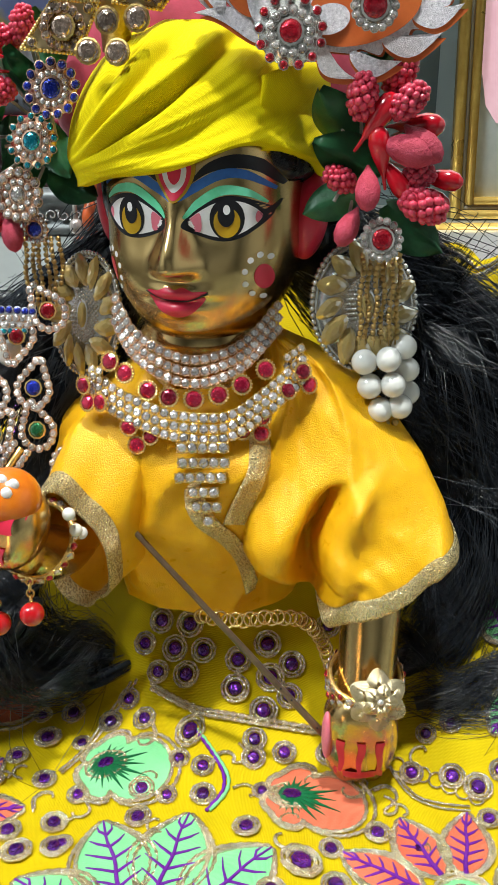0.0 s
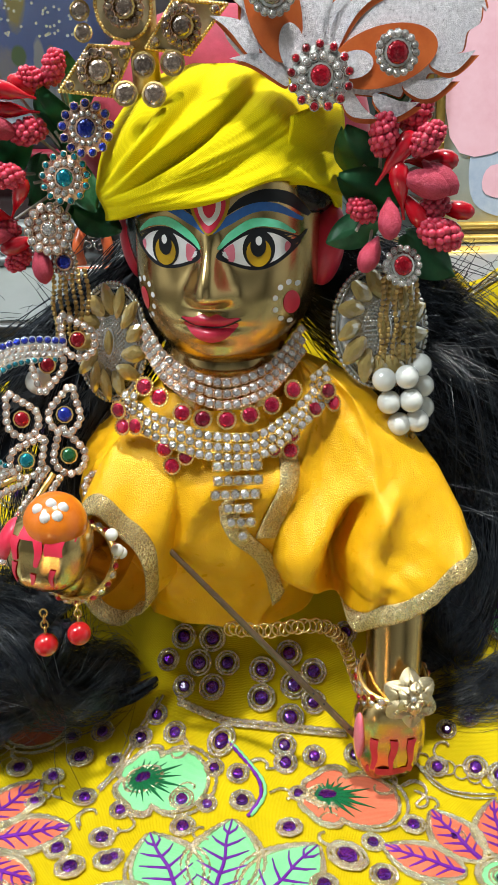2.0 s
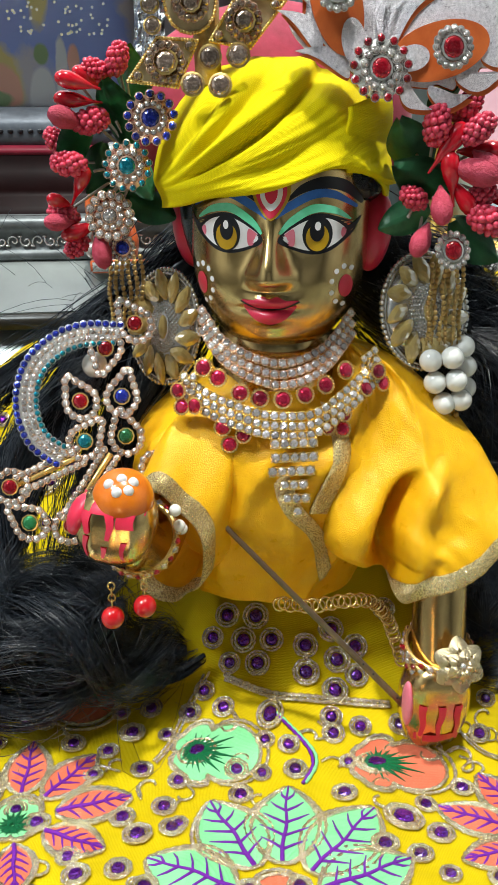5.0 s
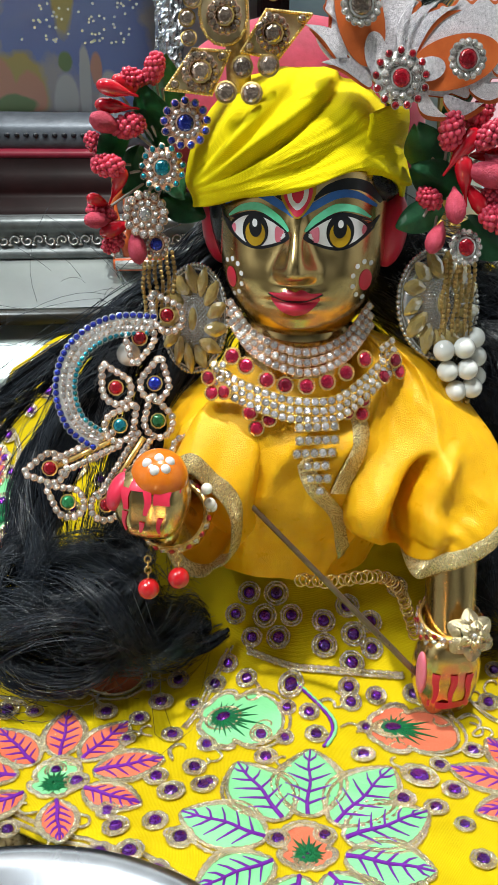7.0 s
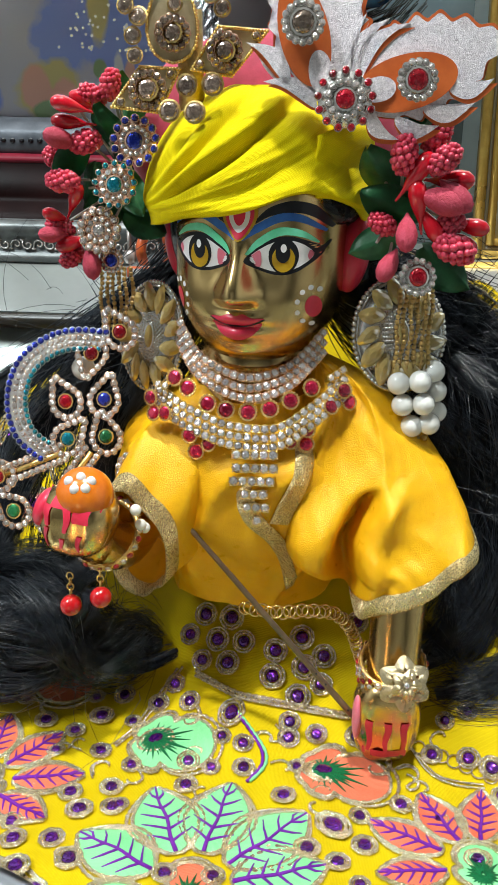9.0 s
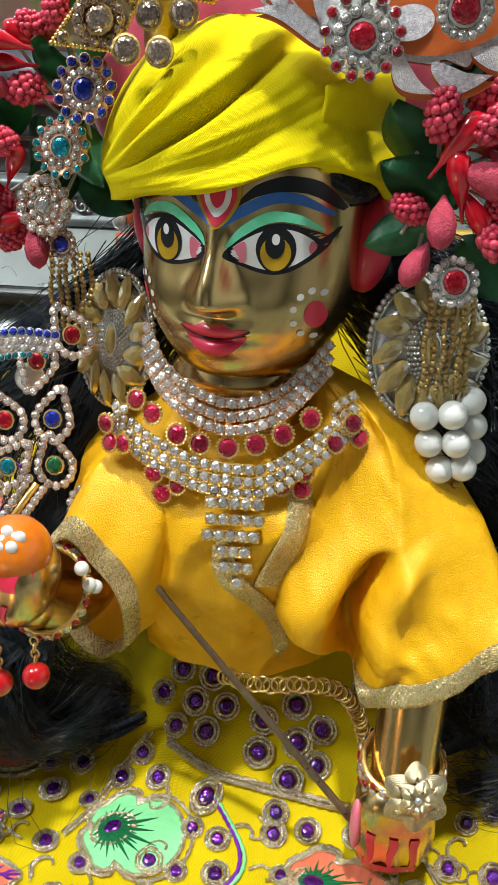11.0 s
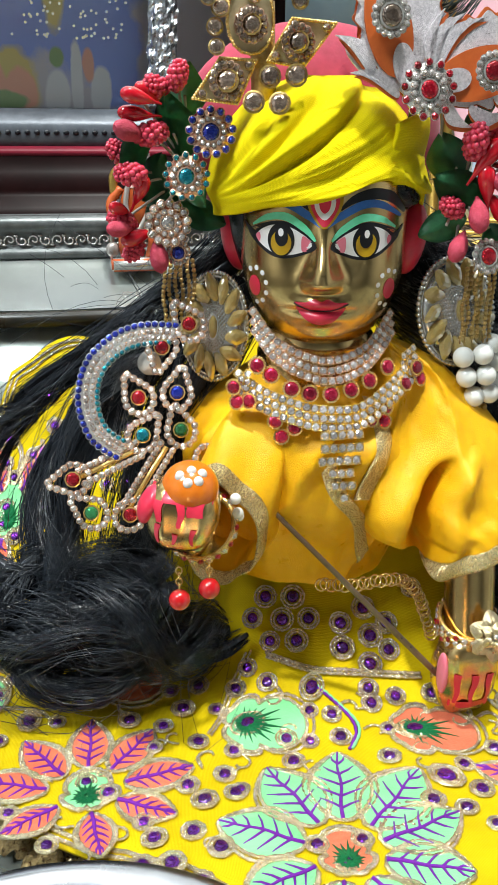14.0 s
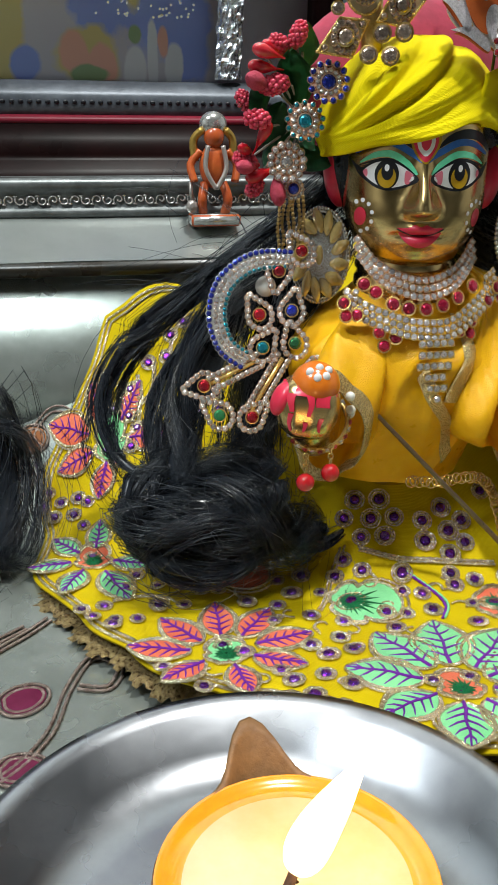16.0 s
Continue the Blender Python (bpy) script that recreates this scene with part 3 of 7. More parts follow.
def turban_point(t, h, lift=0.0):
    """t: round the head (0 at the front), h: 0 at the lower edge to 1 at the top."""
    fx = math.sin(t)
    low = 0.0035 - 0.0025 * math.cos(t) + 0.0072 * math.exp(-((fx - 0.42) / 0.42) ** 2) * max(0, math.cos(t)) + 0.002 * fx + 0.0045 * max(0, math.cos(t))
    low -= 0.0025 * smooth01(-0.55, -1.0, fx)
    zz = low + (0.0425 - low) * h
    hh = zz / 0.0434
    s = max(0.0, 1 - max(0, hh) ** 2.35) ** (1 / 2.1)
    s *= 1 - 0.10 * smooth01(0.2, 0.0, hh) + 0.02
    x, y = 0.0375 * fx * s, -0.0315 * math.cos(t) * s
    # folds fan out from the lower left corner
    px, pz = x + 0.044, zz - 0.002
    ang, far = math.atan2(pz, px), math.hypot(px, pz)
    amp = smooth01(0.006, 0.04, far)
    bent = ang - 2.8 * far
    f = 0.0
    for line, groove, ridge, wide in ((0.40, 0.0050, 0.0046, 0.09), (0.58, 0.0034, 0.0040, 0.08), (0.76, 0.0018, 0.0022, 0.09), (0.17, 0.0009, 0.0016, 0.14)):
        q = bent - line
        f += ridge * math.exp(-((q - wide * 0.8) / wide) ** 2) - groove * math.exp(-(q / 0.04) ** 2)
    f *= amp
    f += 0.0009 * noise.noise(Vector((bent * 9, far * 40, 3.0))) * amp + 0.0004 * noise.noise(Vector((bent * 34, far * 60, 9.0))) * amp
    f += 0.0018 * math.exp(-(h / 0.10) ** 2)
    r = 1 + (f * (0.55 + 0.45 * math.cos(t)) + lift) / 0.034
    return TC + Vector((x * r, y * r, zz + f * 0.25))


bm = bmesh.new()
rows = [[turban_point(2 * math.pi * j / 320, i / 110 * 0.985) for j in range(320)] for i in range(111)]
inner = [[TC + (p - TC) * 0.93 for p in rows[0]]]
vs = grid(bm, inner + rows, True)
bm.faces.new(vs[-1])
part("wrapped_cloth", bm, MUSLIN, turban)


def tail_point(a, k):
    """Second turn of cloth that dips behind towards the ear."""
    t = 0.50 + 0.98 * a
    z = 0.199 - 0.0005 * a - 0.0135 * a * a - 0.001 + k * (0.018 + 0.014 * a)
    x = -0.014 + 0.0362 * math.sin(t) * (1 + 0.02 * math.sin(9 * k))
    y = 0.2655 - 0.0300 * math.cos(t) * (1 + 0.02 * math.sin(9 * k + 2 * a))
    return Vector((x, y, z))


bm = bmesh.new()
grid(bm, [[tail_point(a, k) for a in np.linspace(0, 1.0, 30)] for k in np.linspace(0, 1, 14)])
ob = part("lower_fold", bm, MUSLIN, turban)
ob.modifiers.new("thick", "SOLIDIFY").thickness = 0.0012
VELVET = surface("crimson_velvet", (0.42, 0.03, 0.07), (0.28, 0.015, 0.04), rough=0.75, scale=300, sheen=0.15, bump=0.2)
bm = bmesh.new()
ball(bm, (-0.012, 0.283, 0.212), (0.047, 0.022, 0.036), 40, 24)
part("velvet_back", bm, VELVET, turban, "crimson velvet lining behind the wrapped cloth")

# ---- stones ----


def foil(name, c1, rough=0.06, metal=1.0, vary=0.3, facets=0.25):
    # Darker tone and per-stone value put bright and dark reflections into the colour.
    m = surface(name, c1, tuple(x * 0.4 for x in c1), rough=rough, metal=metal, scale=2600, coat=1.0, spread=0.03, vary=vary)
    t = m.node_tree
    co, cells = put(t, "ShaderNodeTexCoord"), put(t, "ShaderNodeTexVoronoi", Scale=1500.0)
    relief = put(t, "ShaderNodeBump", Strength=facets, Distance=0.0005)
    t.links.new(co.outputs["Object"], cells.inputs["Vector"])
    t.links.new(cells.outputs["Distance"], relief.inputs["Height"])
    t.links.new(relief.outputs[0], t.nodes["Principled BSDF"].inputs["Normal"])
    return m


CRYSTAL = foil("clear_rhinestone", (0.97, 0.89, 0.85), metal=0.74, vary=0.35, facets=0.6)
SMOKE = foil("smoky_kundan_glass", (0.62, 0.45, 0.35), metal=0.85, vary=0.35)
RUBY = foil("ruby_stone", (0.62, 0.01, 0.03), metal=0.7, vary=0.4)
ROSE = foil("rose_red_stone", (0.72, 0.02, 0.08), metal=0.7, vary=0.45)
SAPPHIRE = foil("sapphire_stone", (0.03, 0.06, 0.66), metal=0.75)
TEAL = foil("teal_stone", (0.01, 0.42, 0.56), metal=0.75)
AMETHYST = foil("purple_stone", (0.20, 0.02, 0.42), metal=0.75, vary=0.4)
EMERALD = foil("green_stone", (0.05, 0.34, 0.12), metal=0.6)
CITRINE = surface("citrine_glass", (0.70, 0.52, 0.20), (0.50, 0.36, 0.12), rough=0.07, scale=300, coat=1.0, transmission=0.45, spread=0.03)
PEARL = surface("white_pearl", (0.80, 0.78, 0.73), (0.72, 0.70, 0.66), rough=0.1, scale=150, coat=1.0)


def orient(p, n, spin=0.0, scale=1.0):
    q = Vector(n).to_track_quat("Z", "Y").to_matrix().to_4x4()
    return Matrix.Translation(p) @ q @ Matrix.Rotation(spin, 4, "Z") @ Matrix.Scale(scale, 4)


def gem_mesh(name, r, stone, cup, sides=8, stretch=1.0, beads=0, dome=False, claws=0):
    """A cut stone in a cup or claw setting; its flat back lies at z = 0. Optional rim of fine beads."""
    bm = bmesh.new()

    def ring(k, z, off=0.0):
        out = []
        for i in range(sides):
            a = 2 * math.pi * (i + off) / sides
            x, y = math.cos(a), math.sin(a)
            out.append((x * r * k, y * r * k * stretch, z * r))
        return out
    cut = [ring(1.0, 0.30), ring(0.82, 0.72), ring(0.46, 0.98, 0.5)] if dome else [ring(1.0, 0.30), ring(0.80, 0.58, 0.5), ring(0.52, 0.70)]
    vs = grid(bm, cut, True, 0)
    tip = bm.verts.new((0, 0, (1.04 if dome else 0.72) * r))
    for i in range(sides):
        bm.faces.new((vs[-1][i], vs[-1][(i + 1) % sides], tip)).material_index = 0
    grid(bm, [ring(1.0, 0.0), ring(1.2, 0.02), ring(1.22, 0.30), ring(1.02, 0.34), ring(0.97, 0.2)], True, 1)
    for i in range(claws):
        a = 2 * math.pi * (i + 0.5) / claws
        ball(bm, (math.cos(a) * r * 1.22, math.sin(a) * r * 1.22, 0.30 * r), (r * 0.26, r * 0.26, r * 0.34), 6, 4, 1)
    if beads:
        for i in range(beads):
            a = 2 * math.pi * i / beads
            ball(bm, (math.cos(a) * r * 1.2, math.sin(a) * r * 1.2 * stretch, 0.25 * r), r * 0.16, 6, 4, 1)
    return finish(name, bm, [stone, cup], False)


STONE = gem_mesh("rhinestone", 0.00108, CRYSTAL, ROSE_GOLD, claws=4)
STONE_GOLD = gem_mesh("rhinestone", 0.00112, CRYSTAL, GOLD, claws=4)
STONE_SILVER = gem_mesh("rhinestone", 0.00108, CRYSTAL, ROSE_GOLD)
ROSE_STONE = gem_mesh("rose_stone", 0.00195, ROSE, GOLD, 10, beads=18)
rng = random.Random(4)


def jitter(n, k=0.2):
    return Vector(n) + Vector((rng.uniform(-k, k), rng.uniform(-k, k), rng.uniform(-k, k)))


def chain(parent, name, me, pts, pitch, normal, scale=1.0):
    """Stones set side by side along a curve; normal: a function of the place."""
    path = spline(pts, 12)
    need, run = 0.0, 0.0
    for a, b in zip(path, path[1:]):
        seg = (b - a).length
        while need <= run + seg:
            p = a.lerp(b, (need - run) / max(seg, 1e-9))
            n = jitter(normal(p))
            tangent = (b - a).normalized()
            q = n.to_track_quat("Z", "Y").to_matrix()
            spin = math.atan2(tangent.dot(q.col[1]), tangent.dot(q.col[0]))
            piece(name, me, orient(p, n, spin, scale), parent)
            need += pitch
        run += seg


def chest_normal(p):
    return Vector(((p.x + 0.0135) * 18, -1, 0.35))


necklace = thing("necklace", "rhinestone collar necklace with rose-red stones and square pendant", "necklace")
for dz, dy in ((0.0016, 0.0006), (-0.0014, -0.0010), (-0.0044, -0.0024)):
    chain(necklace, "rhinestone", STONE, [(-0.0385, 0.2500 + dy, 0.155 + dz), (-0.0325, 0.2430 + dy, 0.1468 + dz), (-0.0225, 0.2380 + dy, 0.1418 + dz), (-0.0130, 0.2365 + dy, 0.1408 + dz), (-0.0015, 0.2395 + dy, 0.1448 + dz), (0.0085, 0.2470 + dy, 0.154 + dz)], 0.0027, chest_normal, 1.12)
for x, z in ((-0.0392, 0.1412), (-0.0349, 0.1383), (-0.0284, 0.1338), (-0.0225, 0.1322), (-0.0155, 0.1318), (-0.0086, 0.1330), (-0.0021, 0.1356), (0.0045, 0.1395)):
    piece("rose_stone", ROSE_STONE, orient((x, 0.2335 + 9 * (x + 0.0145) ** 2, z), chest_normal(Vector((x, 0, 0))), 0, 1.2), necklace)
for dz, dy in ((0.0022, 0.0012), (-0.0006, 0.0), (-0.0034, -0.001)):
    chain(necklace, "rhinestone", STONE_GOLD, [(-0.0450, 0.2400 + dy, 0.1358 + dz), (-0.0384, 0.2362 + dy, 0.1312 + dz), (-0.0290, 0.2325 + dy, 0.1276 + dz), (-0.0200, 0.2308 + dy, 0.1252 + dz), (-0.0062, 0.2308 + dy, 0.1250 + dz), (0.0045, 0.2330 + dy, 0.1315 + dz), (0.0158, 0.2385 + dy, 0.1400 + dz)], 0.0028, chest_normal, 1.16)
for sx, x0, z0 in ((-1, -0.0425, 0.1385), (1, 0.0108, 0.1425)):
    for i in range(3):
        for j in range(2):
            piece("rhinestone", STONE_GOLD, orient((x0 + sx * 0.0024 * i * 0.8, 0.2385 + 0.0009 * i, z0 - 0.0018 * i * (1 if sx < 0 else -0.6) - 0.0026 * j), jitter(chest_normal(Vector((x0, 0, 0)))), 0.4 * sx), necklace)
for x, z in ((-0.0470, 0.1344), (-0.0460, 0.1293), (-0.0422, 0.1300), (-0.0341, 0.1236), (-0.0277, 0.1213), (-0.0320, 0.1182),
             (-0.0018, 0.1228), (0.0036, 0.1266), (0.0034, 0.1217), (0.0109, 0.1338), (0.0150, 0.1388), (0.0169, 0.1346)):
    piece("rose_stone", ROSE_STONE, orient((x, 0.2305 + 7.5 * (x + 0.0145) ** 2, z), jitter(chest_normal(Vector((x, 0, 0)))), 0, 1.12), necklace)
for row, (count, shift) in enumerate(((5, 0), (5, 0), (5, -0.4), (3, -0.2), (3, 0), (1, 0.1))):
    for i in range(count):
        piece("rhinestone", STONE_GOLD, orient((-0.0130 + (i - (count - 1) / 2 + shift) * 0.0029 + 0.0002 * row, 0.2268 - 0.0004 * row, 0.1198 - 0.0044 * row), jitter((0, -1, 0.25)), rng.uniform(-0.06, 0.06), 1.28), necklace)

# ---- headdress ----
BRONZE = surface("antique_gold_rope", (0.62, 0.44, 0.18), (0.35, 0.22, 0.07), rough=0.35, metal=1.0, scale=900, bump=0.5)
GLITTER = surface("silver_glitter_card", (0.80, 0.75, 0.78), (0.46, 0.42, 0.45), rough=0.33, metal=0.45, scale=5200, bump=0.6, bump_scale=4200)
ORANGE_CARD = surface("orange_card", (0.62, 0.14, 0.03), (0.48, 0.09, 0.02), rough=0.4, scale=300, bump=0.1)
BERRY = surface("red_sugared_berry", (0.66, 0.06, 0.11), (0.50, 0.03, 0.06), rough=0.28, scale=500, coat=0.4, vary=0.15)
BUD = surface("glossy_red_bud", (0.58, 0.008, 0.02), (0.45, 0.005, 0.015), rough=0.14, scale=200, coat=1.0, vary=0.15)
POD = surface("frosted_pink_pod", (0.55, 0.06, 0.11), (0.40, 0.025, 0.05), rough=0.6, scale=1500, bump=1.0, vary=0.15)
LEAF = surface("green_satin_leaf", (0.045, 0.21, 0.08), (0.025, 0.11, 0.05), rough=0.42, scale=260, bump=0.4, vary=0.2)


def berry_mesh():
    bm = bmesh.new()
    k = 58
    for i in range(k):
        z = 1 - 2 * (i + 0.5) / k
        a, r = i * 2.39996, math.sqrt(1 - z * z)
        ball(bm, (r * math.cos(a) * 0.0028, r * math.sin(a) * 0.0028, z * 0.0046 + 0.0002 * math.sin(i * 5.1)), 0.00088 + 0.00014 * math.sin(i * 2.3), 7, 5)
    ball(bm, (0, 0, 0), (0.0026, 0.0026, 0.0044), 10, 8)
    return finish("berry", bm, BERRY)


def bud_mesh():
    bm = bmesh.new()
    lathe(bm, [(0.0003, -0.007), (0.0005, -0.004), (0.0012, -0.0022), (0.0021, 0.0005), (0.0025, 0.003), (0.0021, 0.0052), (0.0011, 0.0064), (0.0001, 0.0067)], 16)
    return finish("bud", bm, BUD)


def pod_mesh():
    bm = bmesh.new()
    lathe(bm, [(0.0005, -0.0075), (0.0012, -0.006), (0.0030, -0.003), (0.0039, 0.0005), (0.0036, 0.0035), (0.0022, 0.006), (0.0002, 0.0072)], 18)
    return finish("pod", bm, POD)


def leaf_mesh():
    bm = bmesh.new()
    rows = []
    for i in range(13):
        s = i / 12
        w = 0.0058 * math.sin(math.pi * min(1, s * 0.93 + 0.05)) ** 0.8
        rows.append([(w * k, 0.0022 * abs(k) + 0.0015 * math.sin(5 * s), -0.008 + 0.018 * s) for k in (-1, -0.6, -0.2, 0, 0.2, 0.6, 1)])
    vs = grid(bm, rows)
    bmesh.ops.solidify(bm, geom=bm.faces[:], thickness=0.0004)
    return finish("leaf", bm, LEAF)


KINDS = {"berry": berry_mesh(), "bud": bud_mesh(), "pod": pod_mesh(), "leaf": leaf_mesh()}


def sprig(label, root, y0, items):
    """Artificial berries, buds and leaves on a wired sprig; items: kind, x, z, lean in degrees, size."""
    top = thing("flower_sprig", label, "artificial flower", group="flower sprigs beside the turban")
    for i, (kind, x, z, lean, size) in enumerate(items):
        y = y0 + 0.0035 * math.sin(i * 2.1) + (0.004 if kind == "leaf" else 0)
        m = Matrix.Translation((x, y, z)) @ pose(0, 0, 0, 18 + 14 * math.sin(i * 1.7), lean, 40 * math.sin(i * 3.1)) @ Matrix.Scale(size, 4)
        piece(kind, KINDS[kind], m, top)
    bm = bmesh.new()
    for kind, x, z, lean, size in items[::2]:
        tube(bm, spline([root, ((root[0] + x) / 2, y0 + 0.006, (root[2] + z) / 2), (x, y0 + 0.003, z)], 5), 0.0005, 5)
    part("wire_stem", bm, surface("pale_wire", (0.5, 0.45, 0.4), rough=0.6), top)
    return top


sprig("red berries and glossy buds with green leaves on the dark-framed side", (-0.056, 0.27, 0.20), 0.262, (
    ("berry", -0.0613, 0.2292, 20, 1.0), ("berry", -0.0675, 0.2260, -60, 1.0), ("bud", -0.0728, 0.2225, -75, 1.05), ("bud", -0.0735, 0.2178, -85, 1.05),
    ("bud", -0.0690, 0.2235, -60, 1.0), ("pod", -0.0772, 0.2128, -70, 0.85), ("berry", -0.0700, 0.2120, 80, 1.15), ("berry", -0.0804, 0.2062, -40, 0.95),
    ("berry", -0.0770, 0.2000, -80, 1.1), ("bud", -0.0745, 0.1935, 20, 1.0), ("berry", -0.0800, 0.1848, -60, 1.05), ("pod", -0.0812, 0.1830, -85, 0.7),
    ("bud", -0.0740, 0.1805, -110, 1.1), ("berry", -0.0764, 0.1752, -120, 0.95), ("pod", -0.0688, 0.1742, 170, 0.8), ("bud", -0.080, 0.1885, -70, 0.9),
    ("leaf", -0.0588, 0.2235, 18, 1.2), ("leaf", -0.0738, 0.2060, -125, 0.95), ("leaf", -0.0700, 0.1975, 30, 1.0), ("leaf", -0.0535, 0.1870, 120, 0.95),
    ("leaf", -0.0625, 0.2120, 0, 1.3), ("leaf", -0.0560, 0.1980, 160, 1.0), ("leaf", -0.0660, 0.1900, -150, 1.0)))
sprig("red berries, long buds and frosted pods above the pearl earring", (0.030, 0.246, 0.197), 0.2365, (
    ("berry", 0.0285, 0.2110, 5, 1.2), ("berry", 0.0380, 0.2160, 40, 1.1), ("berry", 0.0398, 0.2100, 50, 1.1), ("bud", 0.0320, 0.2050, 35, 1.25),
    ("bud", 0.0420, 0.2040, 88, 1.3), ("pod", 0.0402, 0.1985, 105, 1.05), ("bud", 0.0340, 0.1965, -10, 1.2), ("berry", 0.0240, 0.1908, -60, 1.0),
    ("pod", 0.0305, 0.1890, 175, 0.85), ("berry", 0.0435, 0.1915, 75, 1.0), ("bud", 0.0490, 0.1912, 100, 1.1), ("berry", 0.0452, 0.1846, 115, 1.3),
    ("pod", 0.0262, 0.1788, -160, 0.8), ("bud", 0.0470, 0.1868, 120, 1.05), ("pod", 0.0440, 0.2000, 130, 0.9), ("bud", 0.0375, 0.1920, 150, 1.1),
    ("leaf", 0.0240, 0.2030, -20, 1.25), ("leaf", 0.0430, 0.1790, 130, 1.15), ("leaf", 0.0225, 0.1852, -115, 0.9), ("leaf", 0.0330, 0.2170, 10, 0.8),
    ("leaf", 0.0262, 0.1955, -60, 1.1)))
SMALL = {}


def small_gem(mat, r, sides=8, cup=None):
    key = (mat.name, r, sides, (cup or ROSE_GOLD).name)
    if key not in SMALL:
        SMALL[key] = gem_mesh("stone", r, mat, cup or ROSE_GOLD, sides, dome=r < 0.0014)
    return SMALL[key]


def rosette(label, c, n, centre, r0, rings, cup=ROSE_GOLD, stretch=1.0):
    """A round brooch: a centre stone in rings of smaller stones; rings: material, stone radius, ring radius, count."""
    top = thing("brooch", label, "brooch", group="rosette brooches on the headdress")
    top.matrix_basis = orient(c, n)
    bm = bmesh.new()
    far = max(r[2] for r in rings)
    lathe(bm, [(0.0001, -0.001), (far, -0.001), (far, 0.0), (0.0001, 0.0002)], 28)
    part("backing", bm, cup, top)
    piece("centre_stone", small_gem(centre, r0, 12, cup), Matrix.Identity(4), top)
    for mat, r, far, count in rings:
        for i in range(count):
            a = 2 * math.pi * (i + 0.3 * (far > 0.006)) / count
            piece("stone", small_gem(mat, r, 8, cup), orient((far * math.cos(a), far * stretch * math.sin(a), 0.0002), jitter((0, 0, 1), 0.2)), top)
    return top


rosette("round brooch of sapphire-blue and clear stones", (-0.0524, 0.2515, 0.2128), (-0.15, -1, 0.2), SAPPHIRE, 0.0026, ((CRYSTAL, 0.0009, 0.0040, 14), (SAPPHIRE, 0.00115, 0.0067, 13)))
rosette("round brooch of teal and clear stones", (-0.0597, 0.2555, 0.1994), (-0.2, -1, 0.2), TEAL, 0.0025, ((CRYSTAL, 0.0010, 0.0042, 12), (TEAL, 0.00095, 0.0066, 13)))
rosette("round brooch of champagne stones in rose gold", (-0.0656, 0.2580, 0.1848), (-0.2, -1, 0.15), CRYSTAL, 0.0022, ((CRYSTAL, 0.0010, 0.0036, 10), (CRYSTAL, 0.0013, 0.0063, 14)))
rosette("small rose-gold brooch with a dark blue stone", (-0.0622, 0.2600, 0.1749), (-0.2, -1, 0.1), SAPPHIRE, 0.0021, ((CRYSTAL, 0.0008, 0.0034, 14),))
rosette("round brooch of one ruby stone ringed with clear stones", (0.0347, 0.2330, 0.1761), (0.15, -1, 0.25), RUBY, 0.0028, ((CRYSTAL, 0.0009, 0.0049, 15),), SILVER)
rosette("star brooch of ruby and clear stones on the plume", (0.0100, 0.2322, 0.2256), (0, -1, 0.15), RUBY, 0.0027, ((CRYSTAL, 0.0011, 0.0048, 13), (RUBY, 0.0011, 0.0077, 13)), SILVER)
rosette("brooch of one ruby stone ringed with pearls on the plume", (0.0299, 0.2322, 0.2311), (0, -1, 0.1), RUBY, 0.0029, ((CRYSTAL, 0.0010, 0.0048, 16),), SILVER)
rosette("brooch of one smoky stone ringed with pearls on the plume", (-0.0026, 0.2338, 0.2452), (0, -1, 0.1), SMOKE, 0.0031, ((CRYSTAL, 0.0010, 0.0050, 16),), SILVER)

# crown brooch of kundan glass
crown = thing("crown_brooch", "kundan crown brooch of smoky glass stones edged with gold rope", "brooch")
ENAMEL = surface("ivory_enamel", (0.55, 0.46, 0.30), (0.36, 0.28, 0.16), rough=0.4, scale=300, bump=0.2)
CROWN_N = Vector((-0.15, -1, 0.15))


